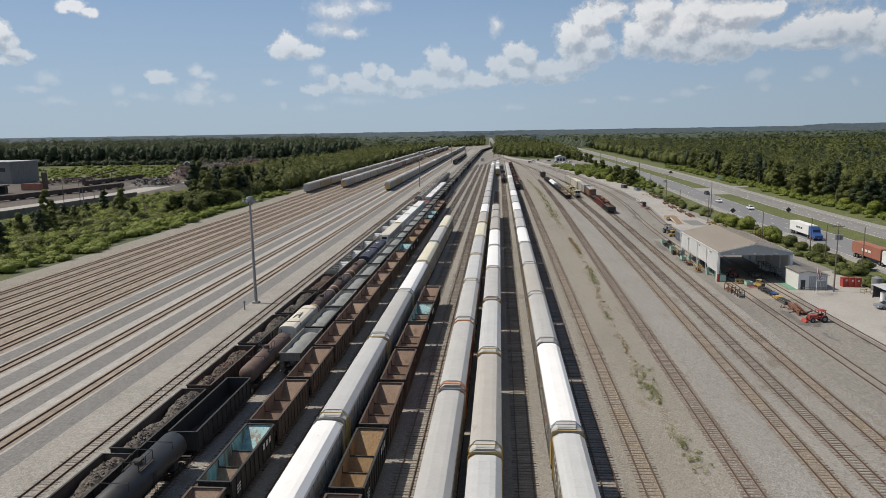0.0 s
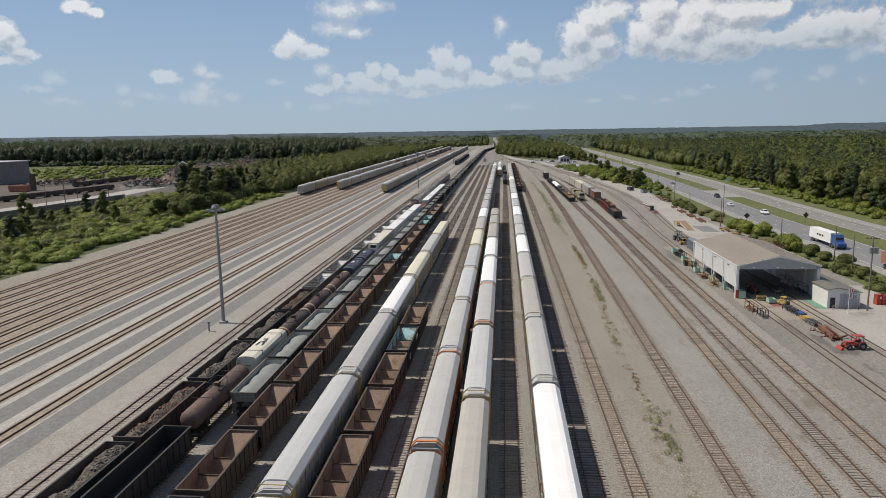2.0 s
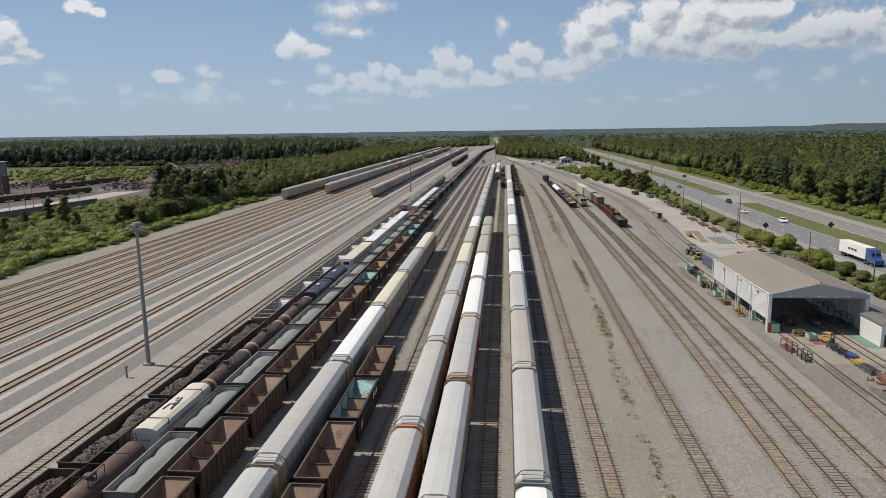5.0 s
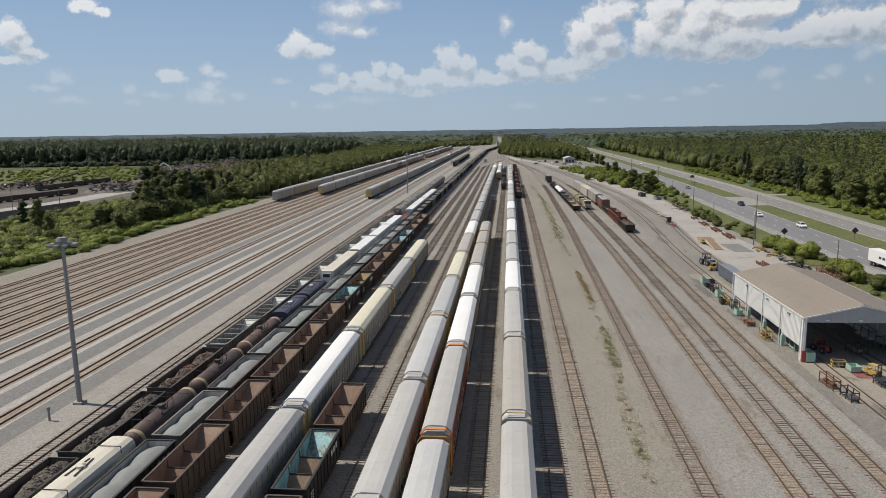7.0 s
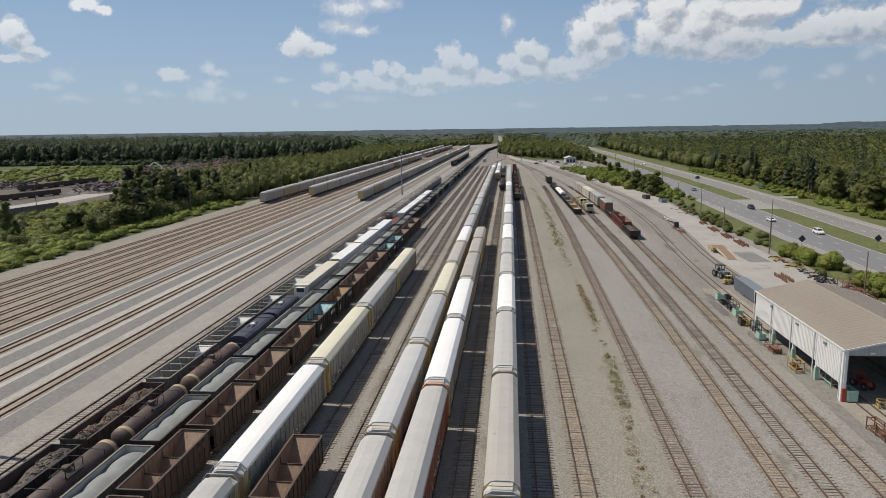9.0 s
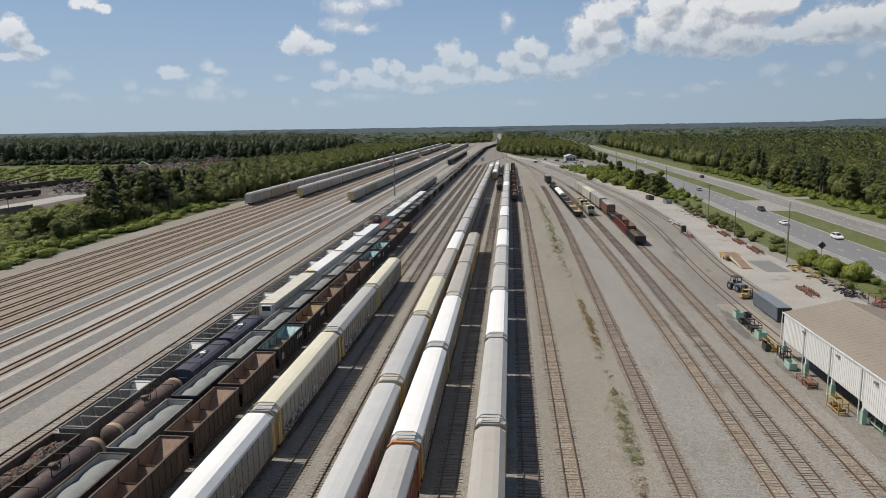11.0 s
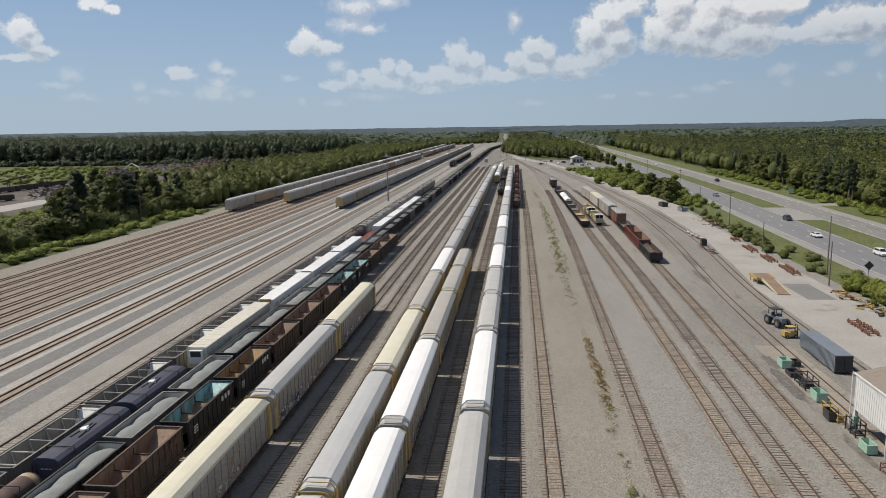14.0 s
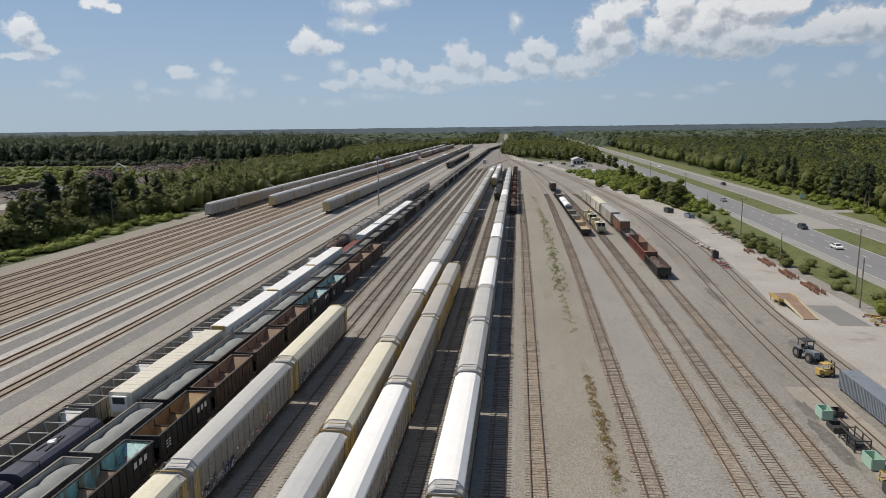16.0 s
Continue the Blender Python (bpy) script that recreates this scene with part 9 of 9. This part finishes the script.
def canopy(bm, ys):
    """Tree tops as a rolling sheet."""
    verts = []
    for y in ys:
        row = []
        for i in range(361):
            x = (i / 360 - 0.5) * 2.1 * y
            hh = 15.0 + (7.0 if y < 1800 else 3.5) * noise.fractal(Vector((x * 0.03, y * 0.012, 1.7)), 0.9, 2.1, 5) + 2.0 * noise.noise(Vector((x * 0.004, y * 0.004, 8)))
            mid = -20 - (y - 1250) * 0.019
            hh += 16.0 * min(1.0, max(0.0, (y - 1500) / 3000))
            if y > 3300 and x > 0:      # a low bare hill on the skyline
                u = min(1.0, max(0.0, (x / y - 0.405) / 0.05))
                hh += 12 * u * u * (3 - 2 * u) * min(1.0, (y - 3300) / 700)
            hh -= 3.5
            if y < 1215 or (84 < x < 140 and y < 2300) or (-150 < x < mid and y < 1500):
                hh = -1.0
            elif y < 3330:      # falls away towards the line
                hh = -1 + (hh + 1) * min(1.0, max(0.0, (abs(x - mid) - 14) / 80))
            clear = (abs(x - mid) < 16 and y < 3200) or (-137 < x < mid and y < 1480)
            row.append(None if clear else bm.verts.new((x, y, hh)))
        verts.append(row)
    for a, b in zip(verts, verts[1:]):
        for i in range(360):
            ring = (a[i], a[i + 1], b[i + 1], b[i])
            if None not in ring:
                bm.faces.new(ring)


CANOPY_Y = [1200] + [1220 * 1.0145 ** i for i in range(96)]
bm = B()
canopy(bm, CANOPY_Y[:43])
tagged(part("backdrop_canopy", bm, "canopy"), "unbroken tree tops beyond the yard", "woodland", kind="structure")
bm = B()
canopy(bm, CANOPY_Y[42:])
tagged(part("backdrop_far_canopy", bm, "farcanopy"), "tree tops reaching to the horizon, haze put into their colour", "woodland", kind="structure")
poly_sheet("ground_woods_east", [(146, 100), (146, 220), (160, 640), (180, 1300), (1400, 1300), (1400, 100)], -0.03, "floorshade", "leaf litter under the eastern woods, coloured dark for shade", "forest floor")
poly_sheet("ground_woods_west", [(-133, 220), (-206, 220), (-206, 720), (-1100, 720), (-1100, 1400), (-133, 1400)], -0.035, "floorshade", "leaf litter under the western woods, coloured dark for shade", "forest floor")

# ---------------------------------------------------------------- ties that lie in view, one by one
tie_data = {}
for base, c, a, kind in PIECES:
    if kind not in tie_data:
        bm = B()
        box(bm, -1.3, 1.3, -0.105, 0.105, -0.05, 0.05)
        first = part("tie", bm, "tie" if kind == "dark" else "tiepale", base)
        tie_data[kind] = first.data
        o = first
    else:
        o = new("tie", tie_data[kind])
        o.parent = base
    o.matrix_basis = Matrix.Translation(c) @ Matrix.Rotation(a, 4, "Z")
